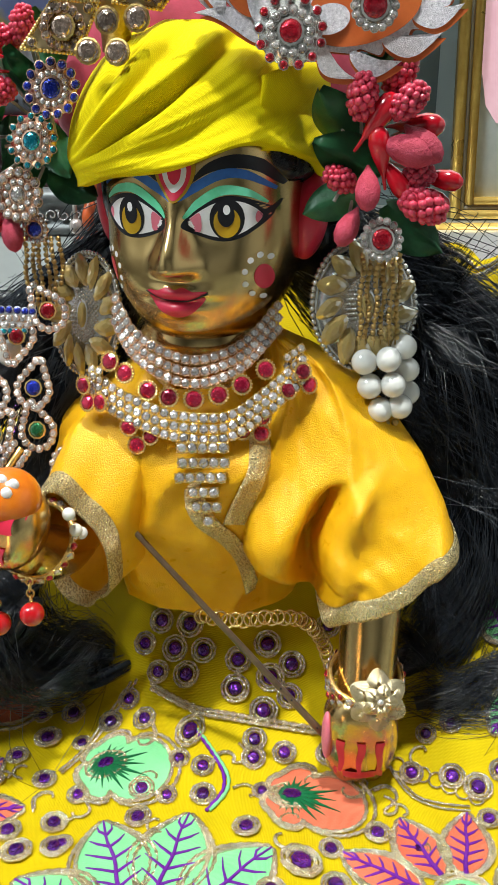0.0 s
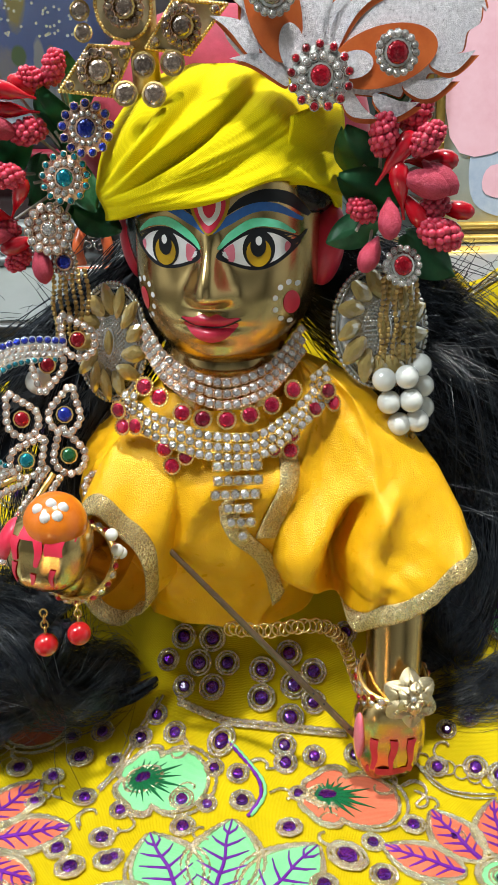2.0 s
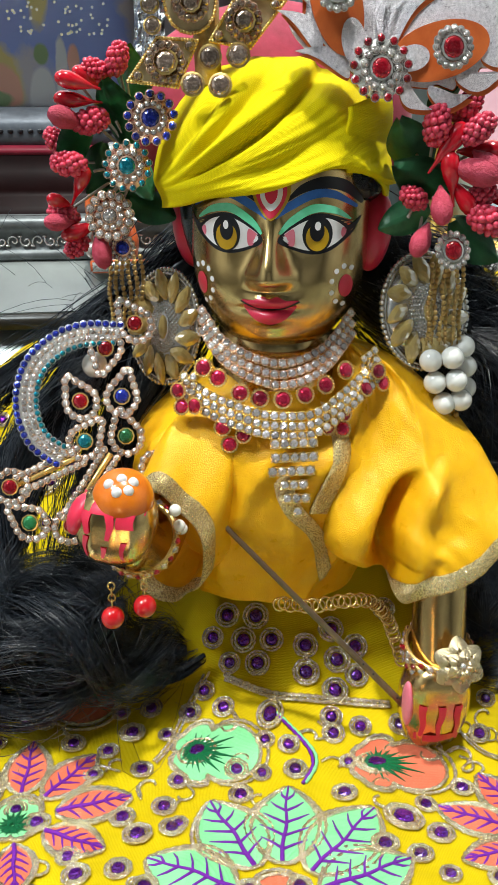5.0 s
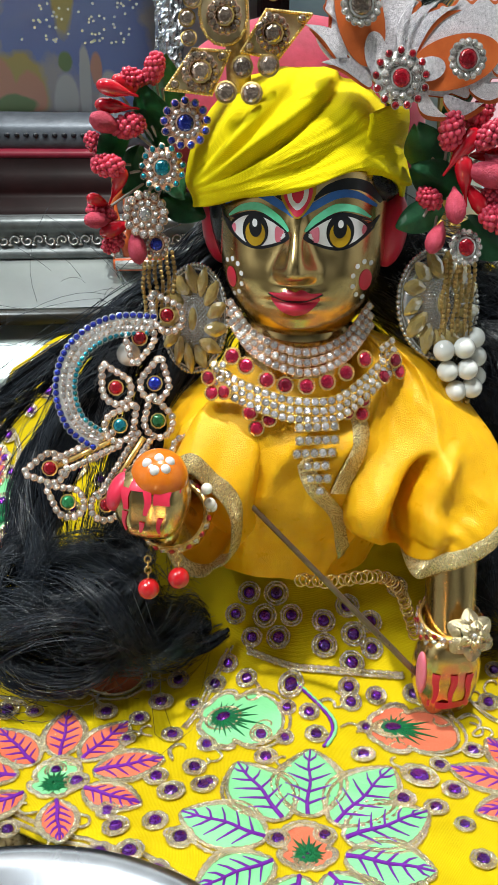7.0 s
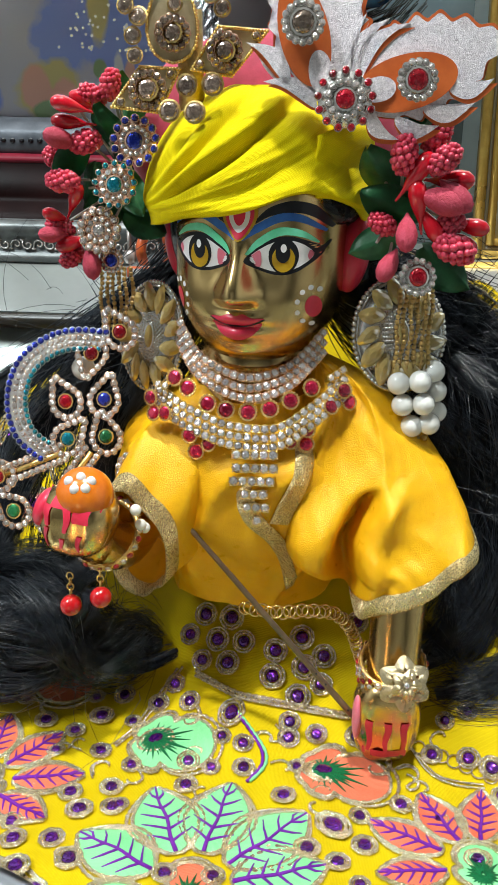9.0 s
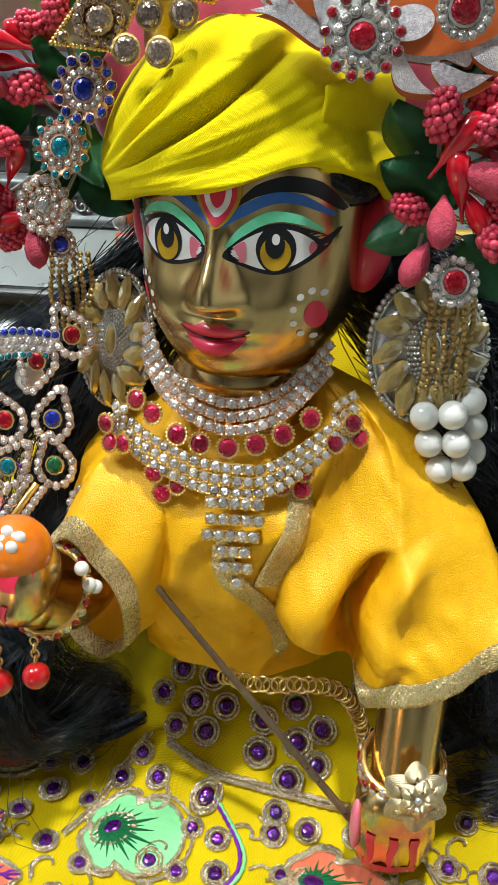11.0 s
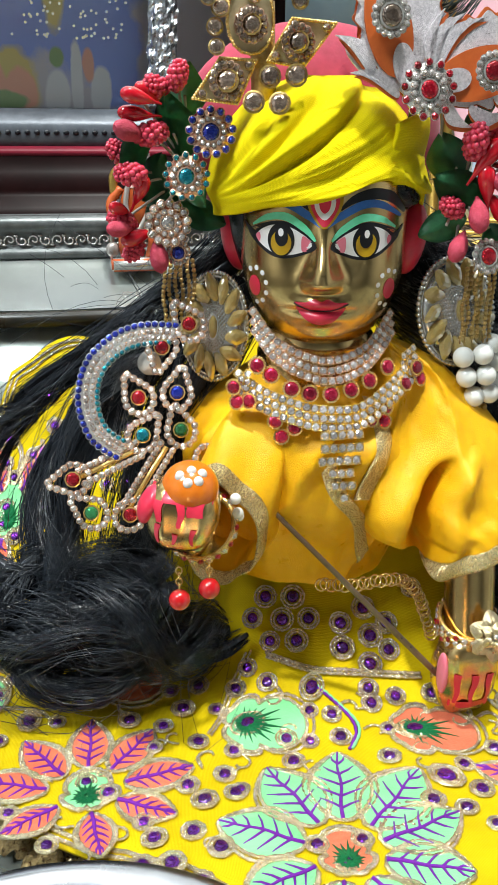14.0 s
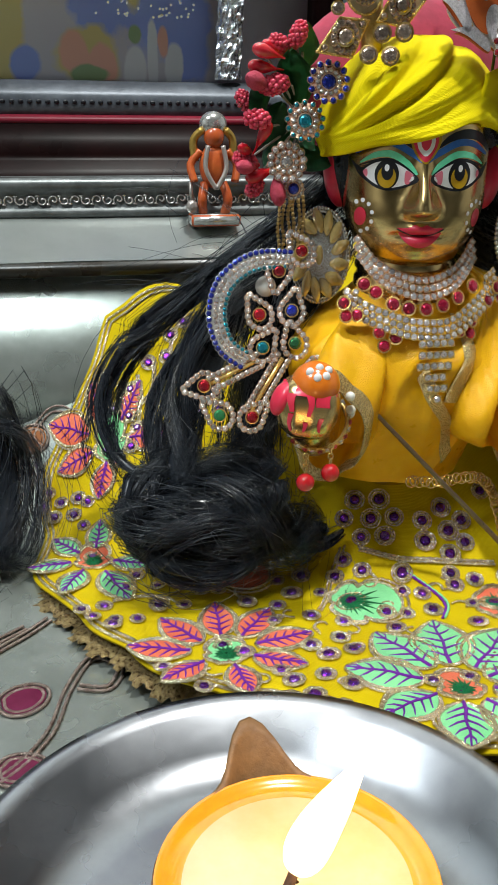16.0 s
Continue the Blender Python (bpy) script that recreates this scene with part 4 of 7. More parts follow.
def crown_plate(outline, stone_r, at, ring):
    """A panel with a gold rope edge, a large smoky stone and a ring of little stones."""
    c = Vector((sum(p[0] for p in outline) / len(outline), 0.2515, sum(p[1] for p in outline) / len(outline)))
    pts = [Vector((x, 0.2515 + 0.2 * (x + 0.04), z)) for x, z in outline]
    bm = bmesh.new()
    front = [bm.verts.new(p + Vector((0, -0.0006, 0))) for p in pts]
    back = [bm.verts.new(p + Vector((0, 0.0012, 0))) for p in pts]
    bm.faces.new(front)
    bm.faces.new(back[::-1])
    for i in range(len(pts)):
        bm.faces.new((front[i], back[i], back[(i + 1) % len(pts)], front[(i + 1) % len(pts)]))
    plate_ob = part("panel", bm, ENAMEL, crown, "", False)
    bm = bmesh.new()
    k = 0
    for a, b in zip(pts, pts[1:] + pts[:1]):
        steps = max(2, int((b - a).length / 0.0009))
        for i in range(steps):
            ball(bm, a.lerp(b, i / steps) + Vector((0, -0.0008, 0)), 0.00062, 6, 4)
    part("rope_edge", bm, GOLD, plate_ob, "twisted gold rope edge")
    p = Vector((at[0], 0.2503 + 0.2 * (at[0] + 0.04), at[1]))
    piece("smoky_stone", small_gem(SMOKE, stone_r, 10, GOLD), orient(p, jitter(CROWN_N, 0.08)), plate_ob)
    if len(outline) == 4:
        for v in pts:
            q = v.lerp(p, 0.26) + Vector((0, -0.0008, 0))
            piece("smoky_stone", small_gem(SMOKE, 0.0013, 8, GOLD), orient(q, jitter(CROWN_N)), plate_ob)
    for i in range(ring):
        a = 2 * math.pi * i / ring
        q = p + Vector((math.cos(a), 0.2 * math.cos(a), math.sin(a))) * (stone_r + 0.0015)
        piece("smoky_stone", small_gem(SMOKE, 0.0012, 8, ROSE_GOLD), orient(q, jitter(CROWN_N)), plate_ob)


crown_plate([(-0.0585, 0.2225), (-0.0500, 0.2338), (-0.0385, 0.2335), (-0.0445, 0.2212)], 0.0030, (-0.0479, 0.2276), 14)
crown_plate([(-0.0350, 0.2335), (-0.0270, 0.2455), (-0.0125, 0.2448), (-0.0230, 0.2320)], 0.0028, (-0.0250, 0.2390), 14)
crown_plate([(-0.0405 + 0.0072 * math.cos(a) * (1 - 0.25 * math.sin(a)), 0.2470 + 0.0118 * math.sin(a)) for a in (2 * math.pi * i / 20 for i in range(20))], 0.0026, (-0.0403, 0.2432), 14)
for x, z, r in ((-0.0355, 0.2276, 0.0028), (-0.0279, 0.2280, 0.0028), (-0.0407, 0.2204, 0.0028), (-0.0330, 0.2201, 0.0028),
                (-0.0536, 0.2500, 0.0022), (-0.0500, 0.2472, 0.0024), (-0.0518, 0.2421, 0.0022), (-0.0512, 0.2367, 0.0021), (-0.0256, 0.2501, 0.0022), (-0.0290, 0.2535, 0.0022), (-0.0395, 0.2510, 0.0020)):
    piece("smoky_stone", small_gem(SMOKE, r, 12, BRONZE), orient((x, (0.2500 if z > 0.232 else 0.2435) + 0.2 * (x + 0.04) - 0.003 * (x > -0.035), z + 0.0012 * (z < 0.232)), jitter(CROWN_N)), crown)
bm = bmesh.new()
tube(bm, [(-0.035, 0.256, 0.222), (-0.036, 0.256, 0.25)], 0.004, 10)
part("backing", bm, BRONZE, crown)

# plume of two cut-out petals
plume = thing("plume", "silver glitter card plume with orange petals and jewelled eyes", "headdress")


def card(name, outline, y, thick, mat, label=""):
    pts = spline([(x, 0, z) for x, z in outline], 5, True)
    bm = bmesh.new()
    f = [bm.verts.new((p.x, y + 0.06 * (p.z - 0.225), p.z)) for p in pts]
    b = [bm.verts.new((p.x, y + thick + 0.06 * (p.z - 0.225), p.z)) for p in pts]
    bm.faces.new(f)
    bm.faces.new(b[::-1])
    for i in range(len(f)):
        bm.faces.new((f[i], b[i], b[(i + 1) % len(f)], f[(i + 1) % len(f)]))
    bmesh.ops.triangulate(bm, faces=[g for g in bm.faces if len(g.verts) > 4])
    return part(name, bm, mat, plume, label, False)


def flame_edge(ax, az, bx, bz, wide, teeth, grow=0.0, lo=-1, hi=1):
    """A leaf-shaped petal from (ax, az) to (bx, bz) whose outer half is cut into flame teeth."""
    a, b = Vector((ax, az)), Vector((bx, bz))
    d = (b - a)
    n = Vector((-d.y, d.x)).normalized()
    out = []
    for side in (1, -1):
        rng_s = [i / 22 for i in range(23)]
        for s in (rng_s if side > 0 else rng_s[::-1]):
            w = wide * math.sin(math.pi * min(1, 0.04 + s * 0.96)) ** 0.75 + grow
            tooth = 0.0
            if s > 0.3:
                ph = (s * teeth) % 1.0
                tooth = 0.0032 * (ph - 0.5)
            p = a + d * (s * (1 + grow * 2)) + n * side * (w + tooth)
            out.append((p.x, p.y))
    return out


for (ax, az, bx, bz, wd) in ((0.0085, 0.224, -0.0055, 0.2690, 0.0128), (0.0095, 0.2265, 0.0540, 0.2430, 0.0125)):
    card("glitter_petal", flame_edge(ax, az, bx, bz, wd, 7), 0.2362, 0.0007, GLITTER)
    card("orange_back", flame_edge(ax, az, bx + 0.001, bz + 0.0008, wd + 0.0008, 7), 0.2380, 0.0006, ORANGE_CARD, "orange card showing at the edges")


def ellipse(cx, cz, rx, rz, turn, n=22):
    c, s = math.cos(turn), math.sin(turn)
    return [(cx + rx * math.cos(a) * c - rz * math.sin(a) * s, cz + rx * math.cos(a) * s + rz * math.sin(a) * c) for a in (2 * math.pi * i / n for i in range(n))]


card("orange_eye", ellipse(0.0275, 0.2305, 0.0145, 0.0075, 0.25), 0.2353, 0.0006, ORANGE_CARD)
card("orange_eye", ellipse(-0.0020, 0.2425, 0.0140, 0.0070, 1.85), 0.2353, 0.0006, ORANGE_CARD)
card("inner_petal", ellipse(0.0195, 0.2285, 0.0050, 0.0034, 0.2), 0.2347, 0.0004, GLITTER)
card("inner_petal", ellipse(0.0030, 0.2325, 0.0060, 0.0034, 1.75), 0.2347, 0.0004, GLITTER)
for x, z, turn in ((0.0175, 0.2355, 0.75), (0.0155, 0.2400, 1.15), (-0.0095, 0.2330, 2.4)):
    card("inner_petal", ellipse(x, z, 0.0065, 0.0021, turn), 0.2372, 0.0005, GLITTER)


def sliver(ax, az, bx, bz, w, bow=0.2):
    """A slim flame-shaped tongue from its blunt root to its tip."""
    a, b = Vector((ax, az)), Vector((bx, bz))
    d = b - a
    n = Vector((-d.y, d.x))
    mid = [a + d * s + n * bow * math.sin(math.pi * s) * 0.6 for s in (0, 0.15, 0.35, 0.55, 0.75, 0.9, 1)]
    n = n.normalized()
    wide = [w * k for k in (0.35, 0.8, 1, 0.85, 0.5, 0.22, 0.03)]
    pts = [p + n * k for p, k in zip(mid, wide)] + [p - n * k for p, k in zip(mid[::-1], wide[::-1])]
    return [(p.x, p.y) for p in pts]


for ax, az, bx, bz, w, bow in ((0.0170, 0.2230, 0.0262, 0.2152, 0.0022, -0.3), (0.0250, 0.2205, 0.0375, 0.2192, 0.0024, -0.3), (0.0330, 0.2235, 0.0470, 0.2255, 0.0024, -0.25), (0.0400, 0.2290, 0.0520, 0.2320, 0.0024, -0.2), (0.0125, 0.2320, 0.0215, 0.2470, 0.0022, 0.3), (0.0135, 0.2310, 0.0275, 0.2460, 0.0022, 0.3), (0.0115, 0.2320, 0.0150, 0.2480, 0.0019, 0.2), (0.0020, 0.2240, -0.0130, 0.2300, 0.0022, -0.25), (-0.0060, 0.2300, -0.0180, 0.2400, 0.0024, -0.25)):
    card("glitter_tongue", sliver(ax, az, bx, bz, w, bow), 0.2357, 0.0005, GLITTER)
    card("orange_tongue", sliver(ax, az - 0.0006, bx + 0.0012, bz - 0.0012, w * 1.1, bow), 0.23605, 0.0003, ORANGE_CARD, "orange card showing behind the tongue")
# peacock feather behind the plume
feather = thing("peacock_feather", "dark teal peacock feather standing behind the plume", "feather")
bm = bmesh.new()
rg = random.Random(8)
tube(bm, [(0.012, 0.252, 0.215), (0.014, 0.253, 0.24), (0.017, 0.256, 0.275)], 0.0006, 6)
for i in range(260):
    s = rg.random()
    x0, z0 = 0.013 + 0.004 * s, 0.235 + 0.04 * s
    sd = rg.choice((-1, 1))
    ln = rg.uniform(0.008, 0.022)
    tube(bm, [(x0, 0.253, z0), (x0 + sd * ln * 0.6, 0.253 + rg.uniform(-0.003, 0.003), z0 + ln * 0.25), (x0 + sd * ln, 0.254 + rg.uniform(-0.004, 0.004), z0 + ln * 0.7)], 0.00022, 3)
part("feather_vane", bm, surface("dark_feather_barb", (0.03, 0.05, 0.05), (0.02, 0.025, 0.02), rough=0.4, scale=300), feather)
bm = bmesh.new()
ball(bm, (0.018, 0.2515, 0.262), (0.0085, 0.0008, 0.011), 20, 12)
part("eye", bm, surface("peacock_blue", (0.01, 0.09, 0.16), (0.005, 0.03, 0.09), rough=0.3, scale=500, sheen=0.2), feather)

# ---- earrings, tassels and pearls ----


def marquise(mat):
    bm = bmesh.new()
    n = 12
    rows = []
    for k, z in ((1.0, 0.0003), (0.7, 0.0013), (0.3, 0.0017)):
        rows.append([(0.0023 * math.sin(2 * math.pi * i / n) * k * (1 - 0.25 * abs(math.cos(2 * math.pi * i / n))), 0.0042 * math.cos(2 * math.pi * i / n) * k, z) for i in range(n)])
    vs = grid(bm, rows, True)
    bm.faces.new(vs[-1])
    bm.faces.new(vs[0][::-1])
    return finish("crystal", bm, mat, False)


MARQUISE = marquise(CITRINE)


def earring(label, c, n, sx):
    top = thing("earring", label, "earring", group="pair of large earrings")
    top.matrix_basis = orient(c, n) @ Matrix.Diagonal((sx, 1, 1, 1))
    bm = bmesh.new()
    for k in range(5):
        r = 0.0030 + 0.0010 * k
        m = int(r * 6.28 / 0.00125)
        for i in range(m):
            a = 2 * math.pi * (i + 0.5 * (k % 2)) / m
            ball(bm, (r * 0.85 * math.cos(a), r * 1.15 * math.sin(a), 0.0012 - 0.0002 * k), 0.00052, 6, 4)
    lathe(bm, [(0.0001, -0.0014), (0.0150, -0.0014), (0.0158, -0.0008), (0.0100, -0.0002), (0.0001, 0.0006)], 32)
    part("filigree_disc", bm, SILVER, top, "beaded silver filigree disc")
    piece("centre_stone", small_gem(CITRINE, 0.0026, 12, SILVER), Matrix.Translation((0, 0, 0.001)) @ Matrix.Diagonal((0.8, 1.5, 1, 1)), top)
    for i in range(13):
        a = 2 * math.pi * (i + 0.5) / 13
        m = Matrix.Translation((0.0112 * math.cos(a), 0.0136 * math.sin(a), 0.0004)) @ Matrix.Rotation(a - math.pi / 2 + 0.35, 4, "Z") @ pose(0, 0, 0, rng.uniform(-20, 20), rng.uniform(-20, 20), 0)
        piece("crystal", MARQUISE, m @ Matrix.Scale(1.3, 4), top)
    bm = bmesh.new()
    for i in range(62):
        a = 2 * math.pi * i / 62
        ball(bm, (0.0158 * math.cos(a), 0.0185 * math.sin(a), -0.001), 0.0010, 6, 4)
    tube(bm, [(0.0146 * math.cos(a), 0.0172 * math.sin(a), -0.001) for a in (2 * math.pi * i / 40 for i in range(40))], 0.0006, 6, closed=True)
    part("beaded_rim", bm, SILVER, top)
    return top


earring("silver filigree earring with citrine crystals beside the white pearls", (0.0335, 0.2485, 0.1550), (0.25, -1, 0.25), 1)
earring("silver filigree earring with citrine crystals beside the jewelled staff", (-0.0500, 0.2625, 0.1490), (-0.35, -1, 0.2), 0.74)


bead_bm = bmesh.new()
ball(bead_bm, (0, 0, 0), 0.00082, 8, 6)
BEAD = finish("bead", bead_bm, BRONZE)


def tassel(label, x0, x1, y, z0, z1, count, mat):
    top = thing("bead_tassel", label, "tassel", group="bead tassels under the brooches")
    for k in range(count):
        x = x0 + (x1 - x0) * k / (count - 1)
        n = int((z0 - z1) / 0.00165)
        bm = bmesh.new()
        tube(bm, [(x, y + 0.0012 * (k % 2), z0), (x, y + 0.0012 * (k % 2), z1)], 0.0003, 5)
        line = part("bead_string", bm, mat, top)
        for i in range(n):
            z = z0 - i * 0.00165
            piece("bead", BEAD, Matrix.Translation((x + 0.0004 * math.sin(i * 0.7 + k), y + 0.0012 * (k % 2) + 0.0005 * math.sin(i * 0.9 + k * 2), z)), line)
    return top


tassel("gold bead tassel with white pearls at its end", 0.0308, 0.0412, 0.2385, 0.1712, 0.1460, 6, BRONZE)
tassel("antique gold bead tassel under the rose-gold brooch", -0.0668, -0.0565, 0.2640, 0.1715, 0.1490, 6, BRONZE)
pearls = thing("pearl_cluster", "cluster of white pearls hanging from the gold tassel", "pearls")
for x, z, dy in ((0.0326, 0.1412, 0), (0.0393, 0.1422, -0.001), (0.0441, 0.1447, 0.003), (0.0345, 0.1340, 0), (0.0410, 0.1348, -0.0012), (0.0453, 0.1381, 0.003),
                 (0.0380, 0.1269, 0), (0.0435, 0.1279, 0), (0.0460, 0.1309, 0.0035)):
    bm = bmesh.new()
    ball(bm, (x, 0.2385 + dy, z), 0.0037, 24, 16)
    part("pearl", bm, PEARL, pearls)
bm = bmesh.new()
for x, z in ((0.0401, 0.1225), (0.0425, 0.1228)):
    ball(bm, (x, 0.239, z), 0.0011, 8, 6)
part("end_bead", bm, BRONZE, pearls)

# ---- jewelled staff ornament ----
staff = thing("jewelled_ornament", "rhinestone peacock ornament with a sapphire crescent, held by the statue", "ornament")


def staff_at(x, z, lift=0.0):
    return Vector((x, 0.25 + 0.26 * (z - 0.128) - lift, z))


STAFF_N = Vector((-0.15, -1, 0.26))


def drop(x, z, mat, turn, long=0.0056, wide=0.0049):
    """A pear-shaped ring of clear stones round one coloured stone."""
    bm = bmesh.new()
    pts = []
    for i in range(40):
        a = 2 * math.pi * i / 40
        r = 1 + 0.55 * math.exp(-((a - math.pi / 2) / 0.55) ** 2)
        px, pz = wide * math.cos(a) * (1 - 0.25 * max(0, math.sin(a))), long * math.sin(a) * r
        pts.append(staff_at(x + px * math.cos(turn) - pz * math.sin(turn), z + px * math.sin(turn) + pz * math.cos(turn)))
    tube(bm, pts, 0.0008, 6, closed=True)
    o = part("pear_setting", bm, ROSE_GOLD, staff)
    ln = sum((b - a).length for a, b in zip(pts, pts[1:] + pts[:1]))
    n, run, need = int(ln / 0.0023), 0.0, 0.0
    for a, b in zip(pts, pts[1:] + pts[:1]):
        while need <= run + (b - a).length and need < ln - 0.001:
            piece("rhinestone", STONE_SILVER, orient(a.lerp(b, (need - run) / (b - a).length) + Vector((0, -0.0006, 0)), jitter(STAFF_N, 0.2)), o)
            need += ln / n
        run += (b - a).length
    piece("coloured_stone", small_gem(mat, 0.0023, 10, GOLD), orient(staff_at(x, z, 0.0004), STAFF_N), o)


for x, z, mat, turn in ((-0.0595, 0.1518, RUBY, 0.6), (-0.0690, 0.1446, RUBY, 2.9), (-0.0776, 0.1287, RUBY, 0.5), (-0.0645, 0.1297, SAPPHIRE, -0.25), (-0.0768, 0.1163, TEAL, -0.7),
                        (-0.0638, 0.1174, EMERALD, 0.25), (-0.1008, 0.1032, RUBY, 1.7), (-0.0953, 0.0918, EMERALD, 0.9), (-0.0824, 0.0903, RUBY, -0.9), (-0.0542, 0.1064, RUBY, -2.5)):
    drop(x, z, mat, turn)
CRES = [(-0.0640, 0.1515), (-0.0745, 0.1520), (-0.0845, 0.1492), (-0.0940, 0.1410), (-0.0975, 0.1285), (-0.0940, 0.1160), (-0.0845, 0.1085)]
for off, me in ((0.0, small_gem(SAPPHIRE, 0.0011, 8, SILVER)), (0.0024, STONE_SILVER), (0.0043, STONE_SILVER), (0.0061, small_gem(TEAL, 0.0009, 8, SILVER))):
    pts = []
    for x, z in CRES:
        d = Vector((-0.0755 - x, 0.129 - z)).normalized()
        pts.append(staff_at(x + d.x * off, z + d.y * off, 0.0006))
    chain(staff, "stone", me, pts, 0.0023 if off == 0 else 0.0020, lambda p: STAFF_N)
bm = bmesh.new()
for off in (0.0012, 0.0034, 0.0052):
    tube(bm, [staff_at(x + (-0.0755 - x) * off / 0.022, z + (0.129 - z) * off / 0.022) for x, z in [(p.x, p.y) for p in spline([(x, z, 0) for x, z in CRES], 6)]], 0.0012, 6)
part("crescent_band", bm, SILVER, staff)
for (a, b) in (((-0.0785, 0.1118), (-0.0985, 0.1035)), ((-0.0690, 0.1120), (-0.0832, 0.0915))):
    bm = bmesh.new()
    tube(bm, [staff_at(*a), staff_at(*b)], 0.0011, 8)
    part("gold_rod", bm, GOLD, staff, "twisted gold rod between stones")
    d = Vector((b[0] - a[0], b[1] - a[1])).normalized()
    for s in (-1, 1):
        chain(staff, "rhinestone", STONE_SILVER, [staff_at(a[0] - d.y * s * 0.0024, a[1] + d.x * s * 0.0024, 0.0005), staff_at(b[0] - d.y * s * 0.0024, b[1] + d.x * s * 0.0024, 0.0005)], 0.0021, lambda p: STAFF_N)
bm = bmesh.new()
ball(bm, staff_at(-0.073, 0.138) + Vector((0, 0.006, 0)), 0.0042, 18, 12)
part("pearl", bm, PEARL, staff, "white pearl behind the stones")

# ---- wrists ----
bracelet = thing("bracelet", "bracelet of red and clear stones with a gold wire flower", "bracelet")
for k in range(3):
    for i in range(24):
        a = 2 * math.pi * i / 24
        p = Vector((0.0347 + 0.0112 * math.cos(a), 0.2172 + 0.0110 * math.sin(a), 0.0505 - 0.0022 * k + 0.003 * math.sin(a)))
        piece("stone", small_gem(RUBY, 0.0010, 8, GOLD) if (i + k) % 3 == 0 else STONE_SILVER, orient(p, jitter((math.cos(a), math.sin(a), 0))), bracelet)
bm = bmesh.new()
for k in range(3):
    tube(bm, [(0.0347 + 0.0105 * math.cos(a), 0.2172 + 0.0103 * math.sin(a), 0.0505 - 0.0022 * k + 0.003 * math.sin(a)) for a in (2 * math.pi * i / 32 for i in range(32))], 0.0009, 6, closed=True)
part("band", bm, GOLD, bracelet)
WIRE = surface("pale_gold_wire", (0.78, 0.66, 0.44), (0.55, 0.44, 0.26), rough=0.3, metal=0.9, scale=900, bump=0.4)
FL = orient((0.0365, 0.2032, 0.0522), (0.12, -1, 0.45))
for layer, (rad, count, z0) in enumerate(((0.0074, 6, 0.0), (0.0042, 5, 0.0018))):
    for i in range(count):
        a = 2 * math.pi * (i + 0.5 * layer) / count + 0.5
        bm = bmesh.new()
        for k in range(7):
            q = 1 - k / 8
            pts = []
            for j in range(16):
                b = 2 * math.pi * j / 16
                px, py = rad * (0.62 + 0.55 * q * math.cos(b)), rad * 0.46 * q * math.sin(b) * (1 - 0.35 * math.cos(b))
                pts.append(FL @ Vector((px * math.cos(a) - py * math.sin(a), px * math.sin(a) + py * math.cos(a), z0 + 0.0012 * (1 - q) + 0.0008 * math.sin(b) ** 2)))
            tube(bm, pts, 0.00042, 5, closed=True)
        part("wire_petal", bm, WIRE, bracelet)
bm = bmesh.new()
ball(bm, FL @ Vector((0, 0, 0.003)), 0.0011, 8, 6)
part("flower_centre", bm, SILVER, bracelet)

bangle = thing("bangle", "bangle of red stones with pearls and hanging red beads", "bracelet")
BN = Vector((-0.35, -0.72, 0.6)).normalized()
BS = BN.orthogonal().normalized()
BU = BN.cross(BS)
BC = Vector((-0.0605, 0.2235, 0.0925))
for i in range(26):
    a = 2 * math.pi * i / 26
    d = BS * math.cos(a) + BU * math.sin(a)
    piece("stone", small_gem(RUBY, 0.0011, 8, GOLD) if i % 2 else STONE_GOLD, orient(BC + d * 0.0118, jitter(d - BN * 0.0 + Vector((0, -0.8, 0)))), bangle)
bm = bmesh.new()
tube(bm, [BC + (BS * math.cos(a) + BU * math.sin(a)) * 0.0112 for a in (2 * math.pi * i / 32 for i in range(32))], 0.0010, 6, closed=True)
part("band", bm, GOLD, bangle)
bm = bmesh.new()
for q in ((-0.0500, 0.2180, 0.1035), (-0.0488, 0.2200, 0.0975), (-0.0480, 0.2230, 0.0950)):
    ball(bm, q, 0.0019, 14, 10)
part("pearl", bm, PEARL, bangle)
for x, z in ((-0.0601, 0.0779), (-0.0696, 0.0748)):
    bm = bmesh.new()
    ball(bm, (x, 0.2075, z), 0.0035, 24, 16)
    part("red_bead", bm, surface("red_glass_bead", (0.55, 0.01, 0.012), (0.42, 0.006, 0.01), rough=0.12, scale=150, coat=1.0), bangle, "glossy red bead on gold links")
    bm = bmesh.new()
    for k in range(4):
        tube(bm, [(x + 0.0010 * math.cos(b) * (k % 2), 0.2080 + 0.0010 * math.cos(b) * (1 - k % 2), z + 0.0044 + 0.0019 * k + 0.0013 * math.sin(b)) for b in (2 * math.pi * i / 10 for i in range(10))], 0.0003, 4, closed=True)
    part("gold_link", bm, GOLD, bangle)

# ---- rod ----
bm = bmesh.new()
tube(bm, [Vector((-0.041, 0.2335, 0.0985)).lerp(Vector((0.0238, 0.2125, 0.0305)), i / 12) for i in range(13)], lambda s: 0.00085 + 0.0003 * s, 12)
rod = tagged(part("thin_rod", bm, surface("dark_bronze_rod", (0.24, 0.17, 0.11), (0.14, 0.09, 0.06), rough=0.35, metal=0.7, scale=300)), "thin dark bronze flute rod leaning into the lower hand", "flute")
bm = bmesh.new()
for s in (0.78, 0.83, 0.95):
    p = Vector((-0.041, 0.2335, 0.0985)).lerp(Vector((0.0238, 0.2125, 0.0305)), s)
    ball(bm, p + Vector((0, -0.00085, 0.0005)), 0.00038, 8, 6)
part("finger_hole", bm, BLACK, rod)

